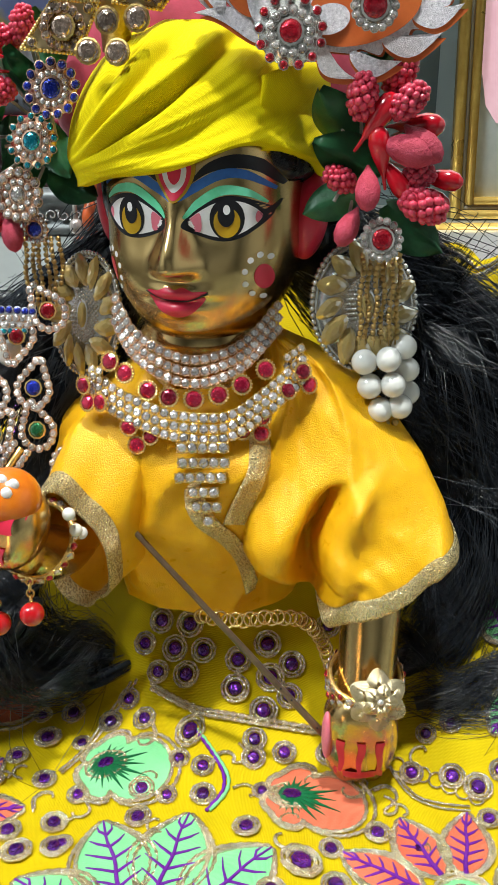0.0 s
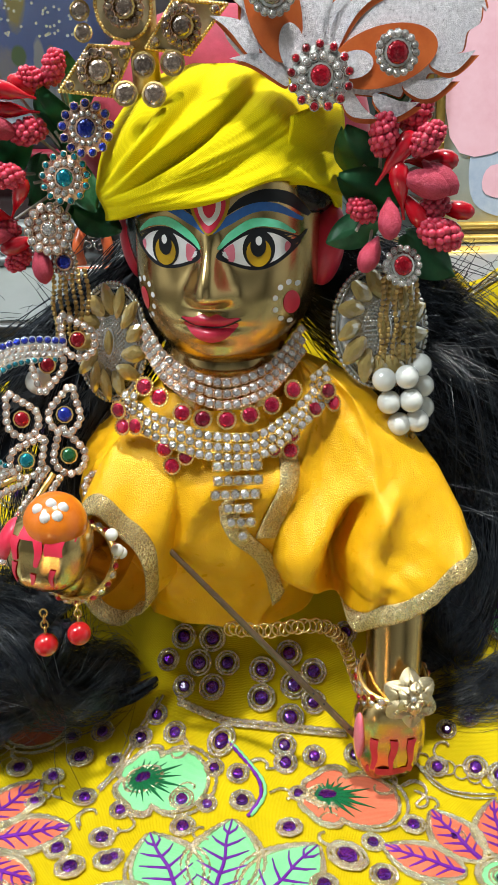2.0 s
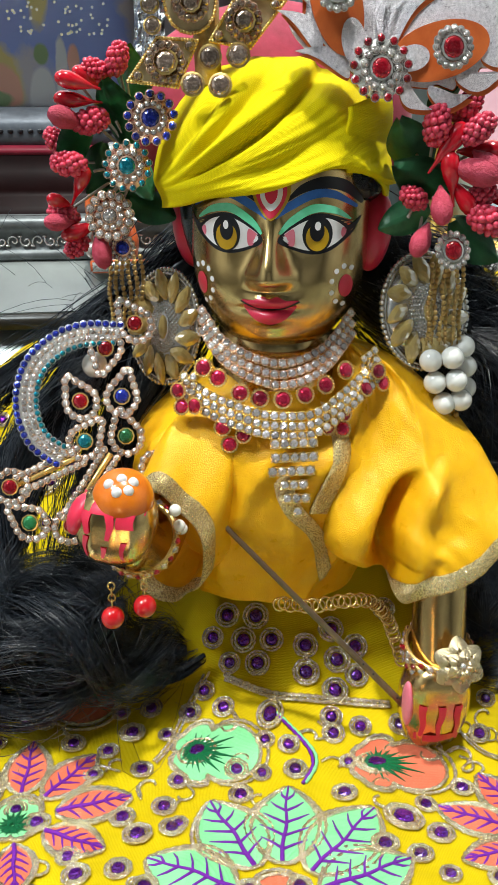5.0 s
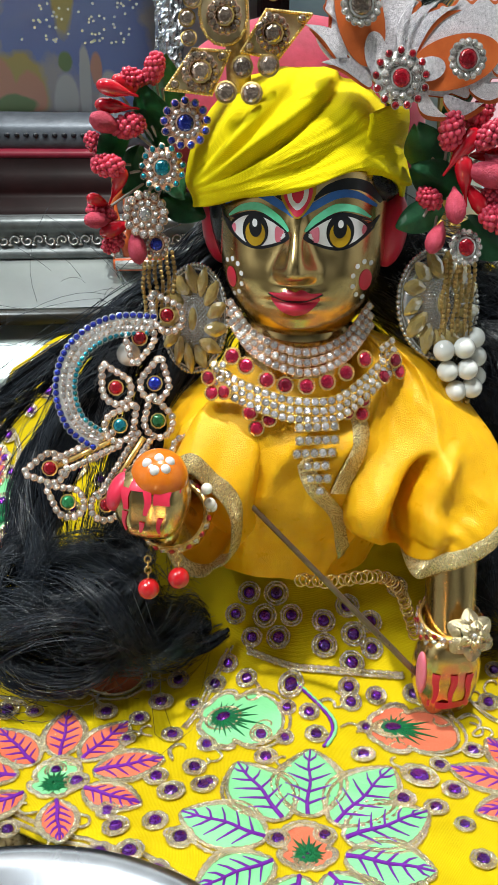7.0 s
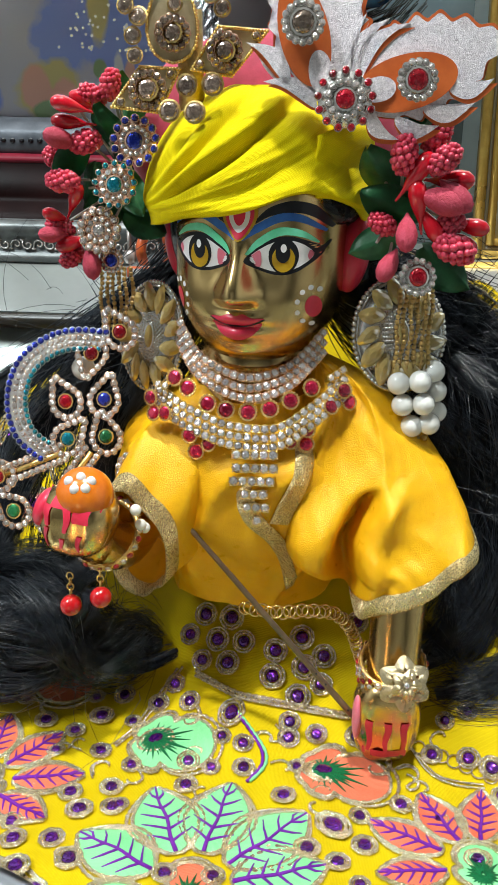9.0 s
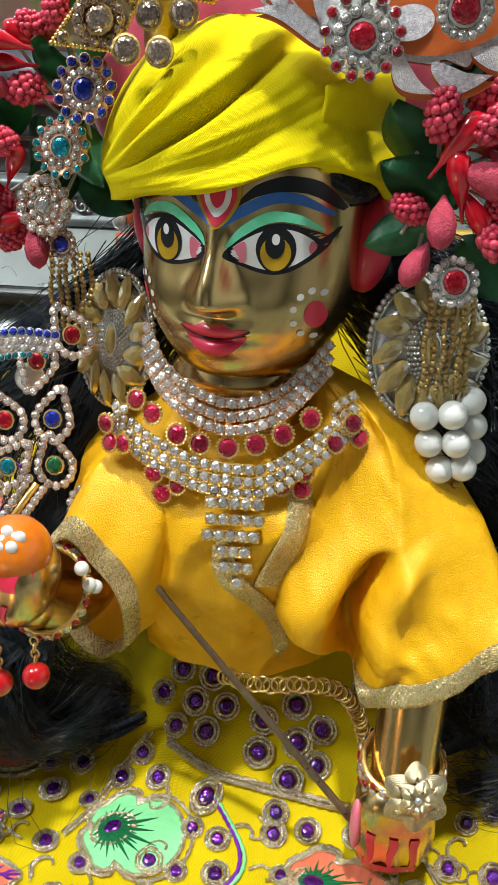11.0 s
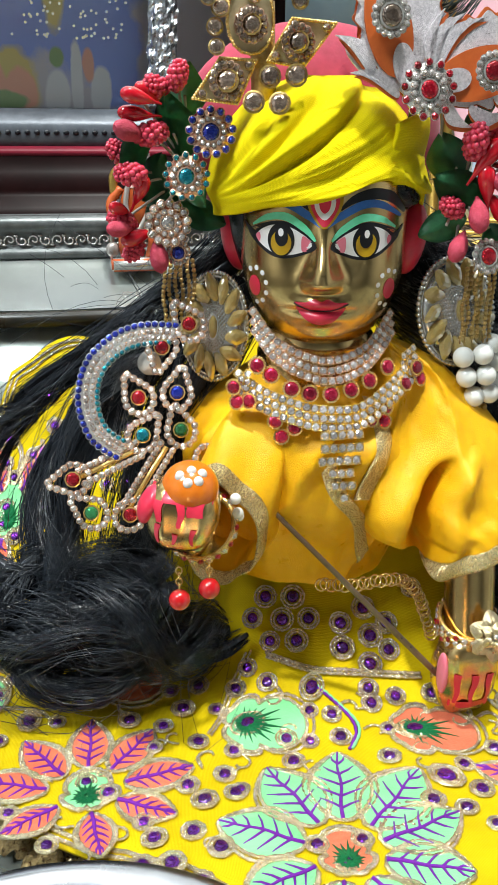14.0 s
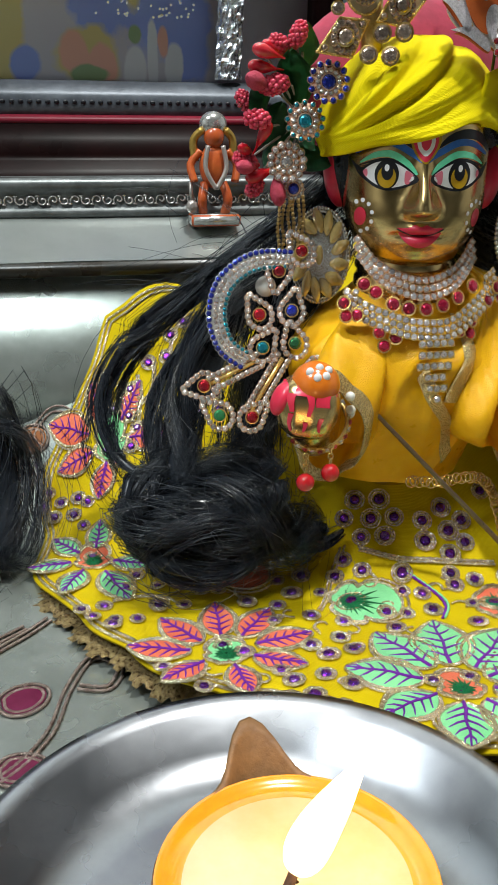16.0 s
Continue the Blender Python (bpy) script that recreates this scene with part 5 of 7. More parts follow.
# ---- embroidered skirt ----
skirt = thing("skirt", "yellow skirt spread flat, embroidered with leaves and purple stones", "clothing")
SC = Vector((-0.030, 0.262))
HEM_A = (0, 40, 150, 174, 194, 205, 219, 237, 255, 263, 272, 300, 330, 360)
HEM_R = (0.145, 0.15, 0.15, 0.138, 0.123, 0.116, 0.119, 0.111, 0.120, 0.136, 0.145, 0.15, 0.145, 0.145)


def skirt_edge(a):
    """Distance from the middle to the scalloped hem in direction a."""
    c, s = math.cos(a), math.sin(a)
    deg = math.degrees(a) % 360
    r = float(np.interp(deg, HEM_A, HEM_R))
    r *= 1 + 0.03 * abs(math.sin(6.5 * a + 0.4)) + 0.008 * math.sin(17 * a)
    den = s + 0.2956 * c
    if den > 1e-6:
        r = min(r, (0.3422 - SC.y - 0.2956 * SC.x + 0.005 * abs(math.sin(14 * a))) / den)
    return r


def on_skirt(x, y, lift=0.0):
    """A point on the skirt, lifted along its slope."""
    e = 0.001
    nx, ny = (skirt_z(x - e, y) - skirt_z(x + e, y)) / (2 * e), (skirt_z(x, y - e) - skirt_z(x, y + e)) / (2 * e)
    n = Vector((nx, ny, 1)).normalized()
    return Vector((x, y, skirt_z(x, y))) + n * lift


def skirt_normal(x, y):
    return (on_skirt(x, y, 1.0) - on_skirt(x, y, 0.0)).normalized()


bm = bmesh.new()
N = 260
rows = []
for i in range(70):
    k = (i + 1) / 70
    row = []
    for j in range(N):
        a = 2 * math.pi * j / N
        r = skirt_edge(a) * k
        x, y = SC.x + r * math.cos(a), SC.y + r * math.sin(a)
        p = on_skirt(x, y)
        p.z -= 0.0025 * smooth01(0.93, 1.0, k)
        row.append(p)
    rows.append(row)
vs = grid(bm, rows, True)
bm.faces.new(vs[0][::-1])
cloth = part("cloth", bm, FELT, skirt)
sol = cloth.modifiers.new("thick", "SOLIDIFY")
sol.thickness, sol.offset = 0.0012, 1.0
# tinsel frill under the hem
TINSEL = surface("gold_tinsel_lace", (0.50, 0.38, 0.18), (0.10, 0.05, 0.02), rough=0.3, metal=0.8, scale=2600, bump=1.0)
bm = bmesh.new()
rows = []
for i in range(9):
    row = []
    for j in range(700):
        a = 2 * math.pi * j / 700
        k = i / 8
        r = skirt_edge(a) * (0.90 + 0.135 * k) + (0.0018 * math.sin(61 * a + 3 * k) + 0.0014 * math.sin(173 * a - 4 * k)) * k
        x, y = SC.x + r * math.cos(a), SC.y + r * math.sin(a)
        row.append(Vector((x, y, max(ground_z(x, y), 0) + 0.003 + (skirt_z(x, y) - ground_z(x, y) - 0.006) * (1 - k) ** 0.7 * 0.8 + 0.0022 * k * abs(math.sin(147 * a + 5 * k)))))
    rows.append(row)
grid(bm, rows, True)
part("tinsel_frill", bm, TINSEL, skirt, "dark gold tinsel frill under the hem")

MINT = weave("mint_floss", (0.32, 0.80, 0.38), (0.18, 0.60, 0.25), 1300, 0.45, bump=0.6)
CORAL = weave("coral_floss", (0.85, 0.22, 0.12), (0.66, 0.12, 0.06), 1300, 0.45, bump=0.6)
VIOLET = weave("violet_floss", (0.22, 0.03, 0.42), (0.12, 0.012, 0.26), 1500, 0.5, bump=0.6)
FOREST = weave("dark_green_floss", (0.01, 0.16, 0.05), (0.006, 0.08, 0.03), 1500, 0.5, bump=0.6)
CORD = surface("gold_silver_zari_cord", (0.96, 0.86, 0.62), (0.62, 0.48, 0.26), rough=0.2, metal=0.9, scale=2600, bump=1.0)


def twist_cord(bm, pts, r, mat, closed=True):
    """Couched metal cord: a tube whose thickness pulses like a twist."""
    path = []
    pts = [Vector(p) for p in pts]
    ends = list(zip(pts, pts[1:] + pts[:1])) if closed else list(zip(pts, pts[1:]))
    for a, b in ends:
        n = max(1, int((b - a).length / 0.0006))
        path += [a.lerp(b, i / n) for i in range(n)]
    k = len(path)
    tube(bm, path, lambda s: r * 0.85 * (1 + 0.2 * math.sin(s * k * 1.6)), 5, mat, closed)


def leaf(base, tip, wide, fill, veins=5):
    """One embroidered leaf: floss fill, violet veins and two gold cords."""
    b, t = Vector(base), Vector(tip)
    d = t - b
    n = Vector((-d.y, d.x)).normalized()
    bm = bmesh.new()

    def at(s, k, lift):
        w = wide * (math.sin(math.pi * (0.03 + 0.95 * s)) ** 0.75) * (1.08 - 0.25 * s)
        p = b + d * s + n * w * k
        return on_skirt(p.x, p.y, lift)
    grid(bm, [[at(i / 14, k, 0.0005 + 0.0007 * (1 - k * k)) for k in (-1, -0.66, -0.33, 0, 0.33, 0.66, 1)] for i in range(15)], False, 0)
    rib = [at(s / 10, 0.05 * math.sin(s), 0.0013) for s in range(0, 11)]
    tube(bm, rib, lambda s: 0.00075 - 0.0004 * s, 5, 1)
    for i in range(veins):
        s = 0.14 + 0.66 * i / max(1, veins - 1)
        for sd in (-1, 1):
            tube(bm, [at(s, 0, 0.0012), at(s + 0.07, 0.4 * sd, 0.0012), at(min(0.97, s + 0.15), 0.78 * sd, 0.0007)], lambda q: 0.00055 - 0.0003 * q, 4, 1)
    for out, r in ((1.05, 0.00085), (1.25, 0.00078)):
        ring = [at(s / 12, out, 0.0006) for s in range(13)] + [at(s / 12, -out, 0.0006) for s in range(12, -1, -1)]
        twist_cord(bm, ring, r, 2)
    return part("leaf", bm, [fill, VIOLET, CORD], skirt)


def blossom(c, tip, wide, fill):
    """A three-lobed blossom with dark stitches round a stone."""
    c, d = Vector(c), Vector(tip) - Vector(c)
    n = Vector((-d.y, d.x)).normalized()
    u = d.normalized()
    ln = d.length
    bm = bmesh.new()

    def rim(a):
        lob = 0.60 + 0.40 * abs(math.cos(1.5 * a)) ** 0.6
        r = (ln * max(0.42, 0.62 + 0.45 * math.cos(a))) * lob
        return c + u * r * math.cos(a) + n * wide / ln * 2.0 * r * math.sin(a)

    def at(a, k, lift):
        p = c + (rim(a) - c) * k
        return on_skirt(p.x, p.y, lift)
    m = 48
    grid(bm, [[at(2 * math.pi * j / m, k, 0.0005 + 0.0007 * (1 - k * k)) for j in range(m)] for k in (0.05, 0.3, 0.55, 0.8, 1.0)], True, 0)
    for j in range(44):
        a = 2 * math.pi * j / 44
        far = (0.42, 0.62, 0.50, 0.72)[j % 4]
        tube(bm, [at(a, 0.10, 0.0012), at(a, far * 0.5, 0.0012), at(a, far, 0.0009)], lambda q: 0.0011 * (1 - q) + 0.0001, 4, 1)
    for k, r in ((1.03, 0.00085), (1.15, 0.00078)):
        twist_cord(bm, [at(2 * math.pi * j / m, k, 0.0006) for j in range(m)], r, 2)
    return part("blossom", bm, [fill, FOREST, CORD], skirt)


def ringed_gem_mesh():
    """A purple stone inside two rings of couched cord."""
    bm = bmesh.new()
    n = 9
    rows = [[(0.0020 * k * math.cos(2 * math.pi * (i + o) / n), 0.0020 * k * math.sin(2 * math.pi * (i + o) / n), z) for i in range(n)] for k, z, o in ((1.05, 0.0, 0), (1.0, 0.0006, 0), (0.78, 0.0013, 0.5), (0.45, 0.0015, 0))]
    vs = grid(bm, rows, True, 0)
    bm.faces.new(vs[-1]).material_index = 0
    for r, t in ((0.0027, 0.00050), (0.0037, 0.00048)):
        k = 22
        path = [(r * math.cos(2 * math.pi * i / k), r * math.sin(2 * math.pi * i / k), 0.0004) for i in range(k)]
        tube(bm, path, lambda s: t * (1 + 0.25 * math.sin(s * k * 2.1)), 5, 1, True)
    return finish("ringed_stone", bm, [AMETHYST, CORD], False)


RINGED = ringed_gem_mesh()


def sew(places, size=1.0, stretch=1.0):
    for x, y in places:
        n = skirt_normal(x, y)
        m = orient(on_skirt(x, y, 0.0004), n + Vector((rng.uniform(-0.06, 0.06), rng.uniform(-0.06, 0.06), 0)), rng.uniform(0, 6.3), size * rng.uniform(0.9, 1.1))
        piece("ringed_stone", RINGED, m @ Matrix.Diagonal((1, stretch, 1, 1)), skirt)


def scroll(points, r=0.0007, mat=None):
    bm = bmesh.new()
    path = [on_skirt(p.x, p.y, 0.0006) for p in spline([(x, y, 0) for x, y in points], 10)]
    twist_cord(bm, path, r, 0, False)
    part("cord_scroll", bm, mat or CORD, skirt)


def flower(c, tips, wide, fill, heart, reach=0.28):
    """Leaves set round a small heart of the other colour."""
    c = Vector(c)
    for t in tips:
        t = Vector(t)
        leaf(c + (t - c) * reach, t, wide * min(1.15, max(0.8, (t - c).length / 0.036)), fill)
    blossom(c - Vector((0, 0.003)), c + Vector((0.001, 0.0095)), 0.0062, heart)


flower((-0.0283, 0.1531), ((-0.0176, 0.1990), (-0.0427, 0.1965), (-0.0625, 0.1733), (-0.0605, 0.1425), (-0.0410, 0.1195), (-0.0150, 0.1190), (0.0050, 0.1390), (0.0109, 0.1630), (0.0063, 0.1850)), 0.0088, MINT, CORAL, 0.32)
flower((-0.1020, 0.1952), ((-0.0994, 0.2310), (-0.0785, 0.2220), (-0.0670, 0.2010), (-0.0750, 0.1800), (-0.0984, 0.1670), (-0.1275, 0.1800), (-0.1370, 0.2075), (-0.1225, 0.2240)), 0.0066, CORAL, MINT, 0.36)
flower((-0.1454, 0.2799), ((-0.1621, 0.2975), (-0.1740, 0.2767), (-0.1600, 0.2519), (-0.1330, 0.2430), (-0.1203, 0.2678), (-0.1400, 0.3030)), 0.0062, MINT, CORAL, 0.35)
flower((-0.1314, 0.3367), ((-0.1605, 0.3532), (-0.1580, 0.3333), (-0.1400, 0.3140), (-0.1386, 0.3600), (-0.1142, 0.3520), (-0.1049, 0.3300)), 0.0062, CORAL, MINT, 0.35)
flower((0.0560, 0.1640), ((0.0262, 0.1842), (0.0442, 0.1973), (0.0640, 0.1980), (0.0850, 0.1800), (0.0256, 0.1605), (0.0410, 0.1420), (0.0640, 0.1400), (0.0850, 0.1550)), 0.0066, CORAL, MINT, 0.34)
flower((0.0790, 0.2960), ((0.0700, 0.3120), (0.0880, 0.3080), (0.0960, 0.2880), (0.0640, 0.2880)), 0.0062, MINT, CORAL, 0.35)
flower((0.0900, 0.2350), ((0.0780, 0.2560), (0.0980, 0.2560), (0.1060, 0.2330), (0.0900, 0.2150), (0.0760, 0.2200)), 0.0060, MINT, CORAL, 0.35)
flower((0.0980, 0.2850), ((0.0990, 0.3050), (0.0850, 0.3020), (0.1110, 0.2960), (0.1130, 0.2790), (0.0900, 0.2700)), 0.0058, MINT, CORAL, 0.35)
flower((0.0620, 0.3060), ((0.0560, 0.3200), (0.0700, 0.3170), (0.0500, 0.3060)), 0.0052, CORAL, MINT, 0.35)
blossom((-0.0460, 0.2185), (-0.0262, 0.2152), 0.0105, MINT)
blossom((0.0125, 0.2058), (0.0327, 0.2005), 0.0095, CORAL)
blossom((-0.0838, 0.2600), (-0.0823, 0.2400), 0.0100, CORAL)
sew(((-0.0450, 0.2185), (0.0130, 0.2058), (-0.0838, 0.2580)), 1.25, 1.35)
sew(((-0.0664, 0.2321), (-0.0862, 0.2292), (-0.0634, 0.2130), (-0.0696, 0.1926), (-0.0652, 0.1849), (-0.0550, 0.1865), (-0.0570, 0.1961), (-0.0460, 0.2366), (-0.0344, 0.2352), (-0.0404, 0.2429), (-0.0594, 0.2421)), 1.05)
sew(((-0.0145, 0.2171), (-0.0140, 0.2069), (0.0018, 0.2255), (0.0014, 0.2199), (0.0112, 0.2216), (-0.0008, 0.1935), (-0.0328, 0.1990), (0.0058, 0.1709), (0.0232, 0.1727), (0.0145, 0.1651), (0.0371, 0.1925), (0.0253, 0.2209)), 1.0)
sew(((-0.0190, 0.2288), (0.0144, 0.1810), (-0.1215, 0.2356), (-0.1088, 0.2529)), 1.2, 1.3)
sew(((-0.0300, 0.2604), (-0.0200, 0.2569), (-0.0358, 0.2568), (-0.0251, 0.2524), (-0.0153, 0.2500), (-0.0307, 0.2480), (-0.0210, 0.2451), (-0.0035, 0.2466), (0.0071, 0.2419), (0.0133, 0.2372), (-0.0045, 0.2395), (0.0048, 0.2335), (0.0144, 0.2450), (0.0063, 0.2499), (0.0270, 0.2540)), 1.12)
sew(((-0.1334, 0.2533), (-0.0823, 0.1713), (-0.0706, 0.1713), (-0.0636, 0.1627), (-0.0868, 0.1603), (-0.0783, 0.1596), (-0.0707, 0.1513), (-0.0329, 0.2096), (-0.0290, 0.1500), (-0.0355, 0.1590), (-0.0215, 0.1590), (-0.1020, 0.2010), (-0.0950, 0.1940)), 1.0)
sew(((-0.1630, 0.3256), (-0.1576, 0.3188), (-0.1494, 0.3182), (-0.1661, 0.3195), (-0.1450, 0.3147), (-0.1612, 0.3119), (-0.1521, 0.3101), (-0.1526, 0.2383), (-0.1485, 0.2317), (-0.1435, 0.2394), (-0.1413, 0.2239), (-0.1314, 0.2260), (-0.1116, 0.2330), (-0.1340, 0.3340)), 0.9)
sew(((0.0619, 0.2097), (0.0767, 0.2100), (0.0500, 0.2120), (0.0690, 0.2060), (-0.1454, 0.2820), (0.0560, 0.1680), (0.0200, 0.1420), (0.0270, 0.1340), (0.0360, 0.1300), (-0.0230, 0.1080), (-0.0080, 0.1120), (0.0120, 0.1180), (0.0270, 0.1200)), 1.0)
scroll(((-0.0180, 0.2300), (-0.0090, 0.2170), (-0.0080, 0.2080), (-0.0130, 0.2000)), 0.0007, VIOLET)
scroll(((-0.0165, 0.2290), (-0.0075, 0.2160), (-0.0068, 0.2080), (-0.0120, 0.2000)), 0.0007, MINT)
scroll(((-0.0400, 0.2480), (-0.0480, 0.2380), (-0.0540, 0.2250), (-0.0600, 0.2160)))
scroll(((-0.0380, 0.2480), (-0.0465, 0.2370), (-0.0530, 0.2240), (-0.0590, 0.2150)))
for dy in (0.0, 0.0014):
    scroll(((-0.0330, 0.2440 + dy), (-0.0180, 0.2345 + dy), (-0.0040, 0.2310 + dy), (0.0100, 0.2290 + dy), (0.0240, 0.2270 + dy)), 0.0010)
    scroll(((-0.1400, 0.2420 + dy), (-0.1280, 0.2440 + dy), (-0.1180, 0.2400 + dy), (-0.1140, 0.2340 + dy)), 0.0005)
    scroll(((0.0420, 0.2180), (0.0480 + dy, 0.2060), (0.0560, 0.2010 + dy), (0.0660, 0.1990 + dy)), 0.0005)
for k in range(7):
    t = k / 6
    cx, cy = 0.046 + 0.022 * t, 0.2150 - 0.012 * t
    scroll([(cx + 0.0022 * math.cos(b), cy + 0.0022 * math.sin(b)) for b in (2 * math.pi * i / 8 for i in range(9))], 0.0004)
# more sewn stones and small curls between the flowers
sew(((-0.0520, 0.2070), (-0.0790, 0.2130), (-0.0745, 0.2240), (-0.0545, 0.2290), (-0.0250, 0.2070), (-0.0220, 0.2200), (0.0040, 0.2080), (0.0230, 0.1860), (0.0200, 0.1560), (0.0330, 0.1530), (-0.0530, 0.1880), (-0.0700, 0.2420), (-0.0960, 0.2400), (-0.1030, 0.2420)), 0.85)
sew(((-0.0850, 0.1790), (-0.1140, 0.1740), (-0.1260, 0.1900), (-0.1400, 0.2270), (-0.1200, 0.2520), (-0.1280, 0.2620), (-0.1150, 0.2620), (0.0480, 0.1860), (0.0700, 0.1960), (0.0810, 0.1930), (0.0640, 0.2250), (0.0560, 0.2230), (0.0860, 0.2030), (-0.1480, 0.3030)), 0.85)
for k in range(16):
    x0, y0 = ((-0.0600, 0.2050), (-0.0860, 0.2380), (0.0100, 0.1900), (0.0300, 0.2090), (-0.0350, 0.2280), (-0.1150, 0.2450), (0.0420, 0.2040), (-0.0060, 0.2180))[k % 8]
    g = 0.0058 + 0.0012 * (k // 8)
    scroll([(x0 + g * q * math.cos(0.8 * k + 4.2 * q), y0 + g * q * math.sin(0.8 * k + 4.2 * q)) for q in (0.15, 0.35, 0.55, 0.75, 0.95)], 0.0005)
sew([(-0.078 - 0.0105 * (i % 6) + 0.002 * math.sin(i * 2.7), 0.328 + 0.0085 * (i // 6) + 0.003 * math.sin(i * 1.9)) for i in range(30)], 0.95)
for k in range(7):
    x0, y0 = -0.080 - 0.009 * k, 0.349 + 0.006 * math.sin(2.2 * k)
    for dq in (0.0, 0.0012):
        scroll([(x0 + (0.0085 + dq) * math.cos(0.9 * k + 3.6 * q), y0 + (0.0075 + dq) * math.sin(0.9 * k + 3.6 * q)) for q in (0.0, 0.25, 0.5, 0.75, 1.0)])
for k in range(26):
    x0 = -0.112 + 0.0088 * (k % 20) + 0.003 * math.sin(k * 2.3)
    y0 = 0.2080 + 0.012 * math.sin(k * 1.7) - 0.030 * (k >= 20)
    scroll([(x0 + 0.0052 * q * math.cos(1.3 * k + 4.6 * q), y0 + 0.0046 * q * math.sin(1.3 * k + 4.6 * q)) for q in (0.2, 0.4, 0.6, 0.8, 1.0)], 0.0006)
# hem cord
bm = bmesh.new()
for k in (0.985, 0.968):
    pts = []
    for j in range(260):
        a = 2 * math.pi * j / 260
        r = skirt_edge(a) * k
        x, y = SC.x + r * math.cos(a), SC.y + r * math.sin(a)
        p = on_skirt(x, y, 0.0004)
        p.z -= 0.0025 * smooth01(0.93, 1.0, k)
        pts.append(p)
    tube(bm, pts, 0.0008, 5, closed=True)
part("hem_cord", bm, CORD, skirt)
# belt of gold rings at the waist
belt = thing("chain_belt", "gold ring chain belt at the jacket's waist", "belt")
ring_bm = bmesh.new()
tube(ring_bm, [(0.0021 * math.cos(2 * math.pi * i / 14), 0.0021 * math.sin(2 * math.pi * i / 14), 0) for i in range(14)], 0.00045, 5, closed=True)
RING = finish("ring", ring_bm, GOLD)
path = spline([(-0.0150, 0.2370, 0.0585), (-0.004, 0.2350, 0.0580), (0.007, 0.2350, 0.0590), (0.0165, 0.2360, 0.0575), (0.0225, 0.2365, 0.0510), (0.0255, 0.2360, 0.0430), (0.0285, 0.2350, 0.0340)], 5)
for i, p in enumerate(path):
    piece("ring", RING, orient(p + Vector((0, -0.001, 0.0006 * (i % 2))), (0.3 * math.sin(i), -1, 0.4 + 0.2 * (i % 2))), belt)

# ---- seat, shelf and pictures ----
bm = bmesh.new()
xs, ys = np.linspace(-0.42, 0.42, 90), np.linspace(-0.30, 0.372, 90)


def seat_z(x, y):
    wrinkle = 0.0012 * noise.noise(Vector((x * 14, y * 14, 0))) + 0.0005 * noise.noise(Vector((x * 50, y * 50, 3)))
    return min(0.122 + 0.02 * (y - 0.36), ground_z(x, y) * 0.8 + 0.02 * smooth01(0.2, 0.36, y)) + wrinkle - 0.001


grid(bm, [[(x, y, seat_z(x, y)) for x in xs] for y in ys])
ob = tagged(part("seat_cover", bm, SHEET), "shiny silver cloth cover of the altar seat", "cloth cover", kind="structure")
ob.modifiers.new("thick", "SOLIDIFY").thickness = 0.004
bm = bmesh.new()
box(bm, (-0.42, -0.30, -0.9), (0.42, 0.40, -0.012))
tagged(part("altar_table", bm, surface("dark_altar_wood", (0.12, 0.06, 0.03), rough=0.4, scale=30)), "dark wooden altar table under the silver cloth", "table", kind="structure")
bm = bmesh.new()
grid(bm, [[(x, y, 0.1305 + (y - 0.385) * 0.5 * (y < 0.43) + 0.0225 * (y >= 0.43) + 0.0008 * noise.noise(Vector((x * 25, y * 40, 5)))) for x in np.linspace(-0.6, 0.6, 70)] for y in np.linspace(0.385, 0.60, 24)])
ob = tagged(part("shelf_top", bm, surface("dull_steel_sheet", (0.52, 0.55, 0.53), (0.42, 0.45, 0.43), rough=0.3, metal=0.8, scale=40, bump=0.3, bump_scale=30)), "dull steel sheet covering the raised shelf", "shelf", kind="structure")
bm = bmesh.new()
box(bm, (-0.6, 0.3795, 0.1235), (0.6, 0.3845, 0.1302), 0, 0.0006)
tagged(part("shelf_edge", bm, surface("black_shelf_edge", (0.012, 0.014, 0.012), (0.03, 0.02, 0.012), rough=0.3, scale=200)), "black front edge of the raised shelf", "shelf edge", kind="structure")
bm = bmesh.new()
box(bm, (-0.6, 0.3845, -0.012), (0.6, 0.40, 0.1225))
tagged(part("shelf_riser", bm, SHEET), "silver covered riser under the shelf", "riser", kind="structure")
bm = bmesh.new()
box(bm, (-0.9, 0.62, 0.0), (0.9, 0.64, 1.2))
tagged(part("back_panel", bm, surface("grey_green_panel", (0.72, 0.78, 0.78), (0.58, 0.64, 0.65), rough=0.35, scale=8)), "grey-green panel behind the pictures", "panel", kind="structure")

MAHOGANY = surface("dark_mahogany_moulding", (0.014, 0.004, 0.004), (0.005, 0.002, 0.002), rough=0.32, scale=60, spec=0.08)
CRIMSON = surface("crimson_moulding", (0.22, 0.015, 0.03), (0.12, 0.01, 0.02), rough=0.4, scale=60, spec=0.2)
PEWTER = surface("pewter_moulding", (0.10, 0.11, 0.13), (0.05, 0.055, 0.065), rough=0.4, metal=0.4, scale=200, bump=0.3)

frame1 = thing("picture_frame", "large dark mahogany picture frame with silver carved edge", "picture frame", group="framed pictures on the shelf")
FX0, FX1 = -0.34, 0.0


def rail(name, prof, mat, label=""):
    """A moulding along the lower side of the frame with the given profile (y, z)."""
    bm = bmesh.new()
    grid(bm, [[(x, y, z) for y, z in prof] for x in (FX0, FX1)])
    return part(name, bm, mat, frame1, label)


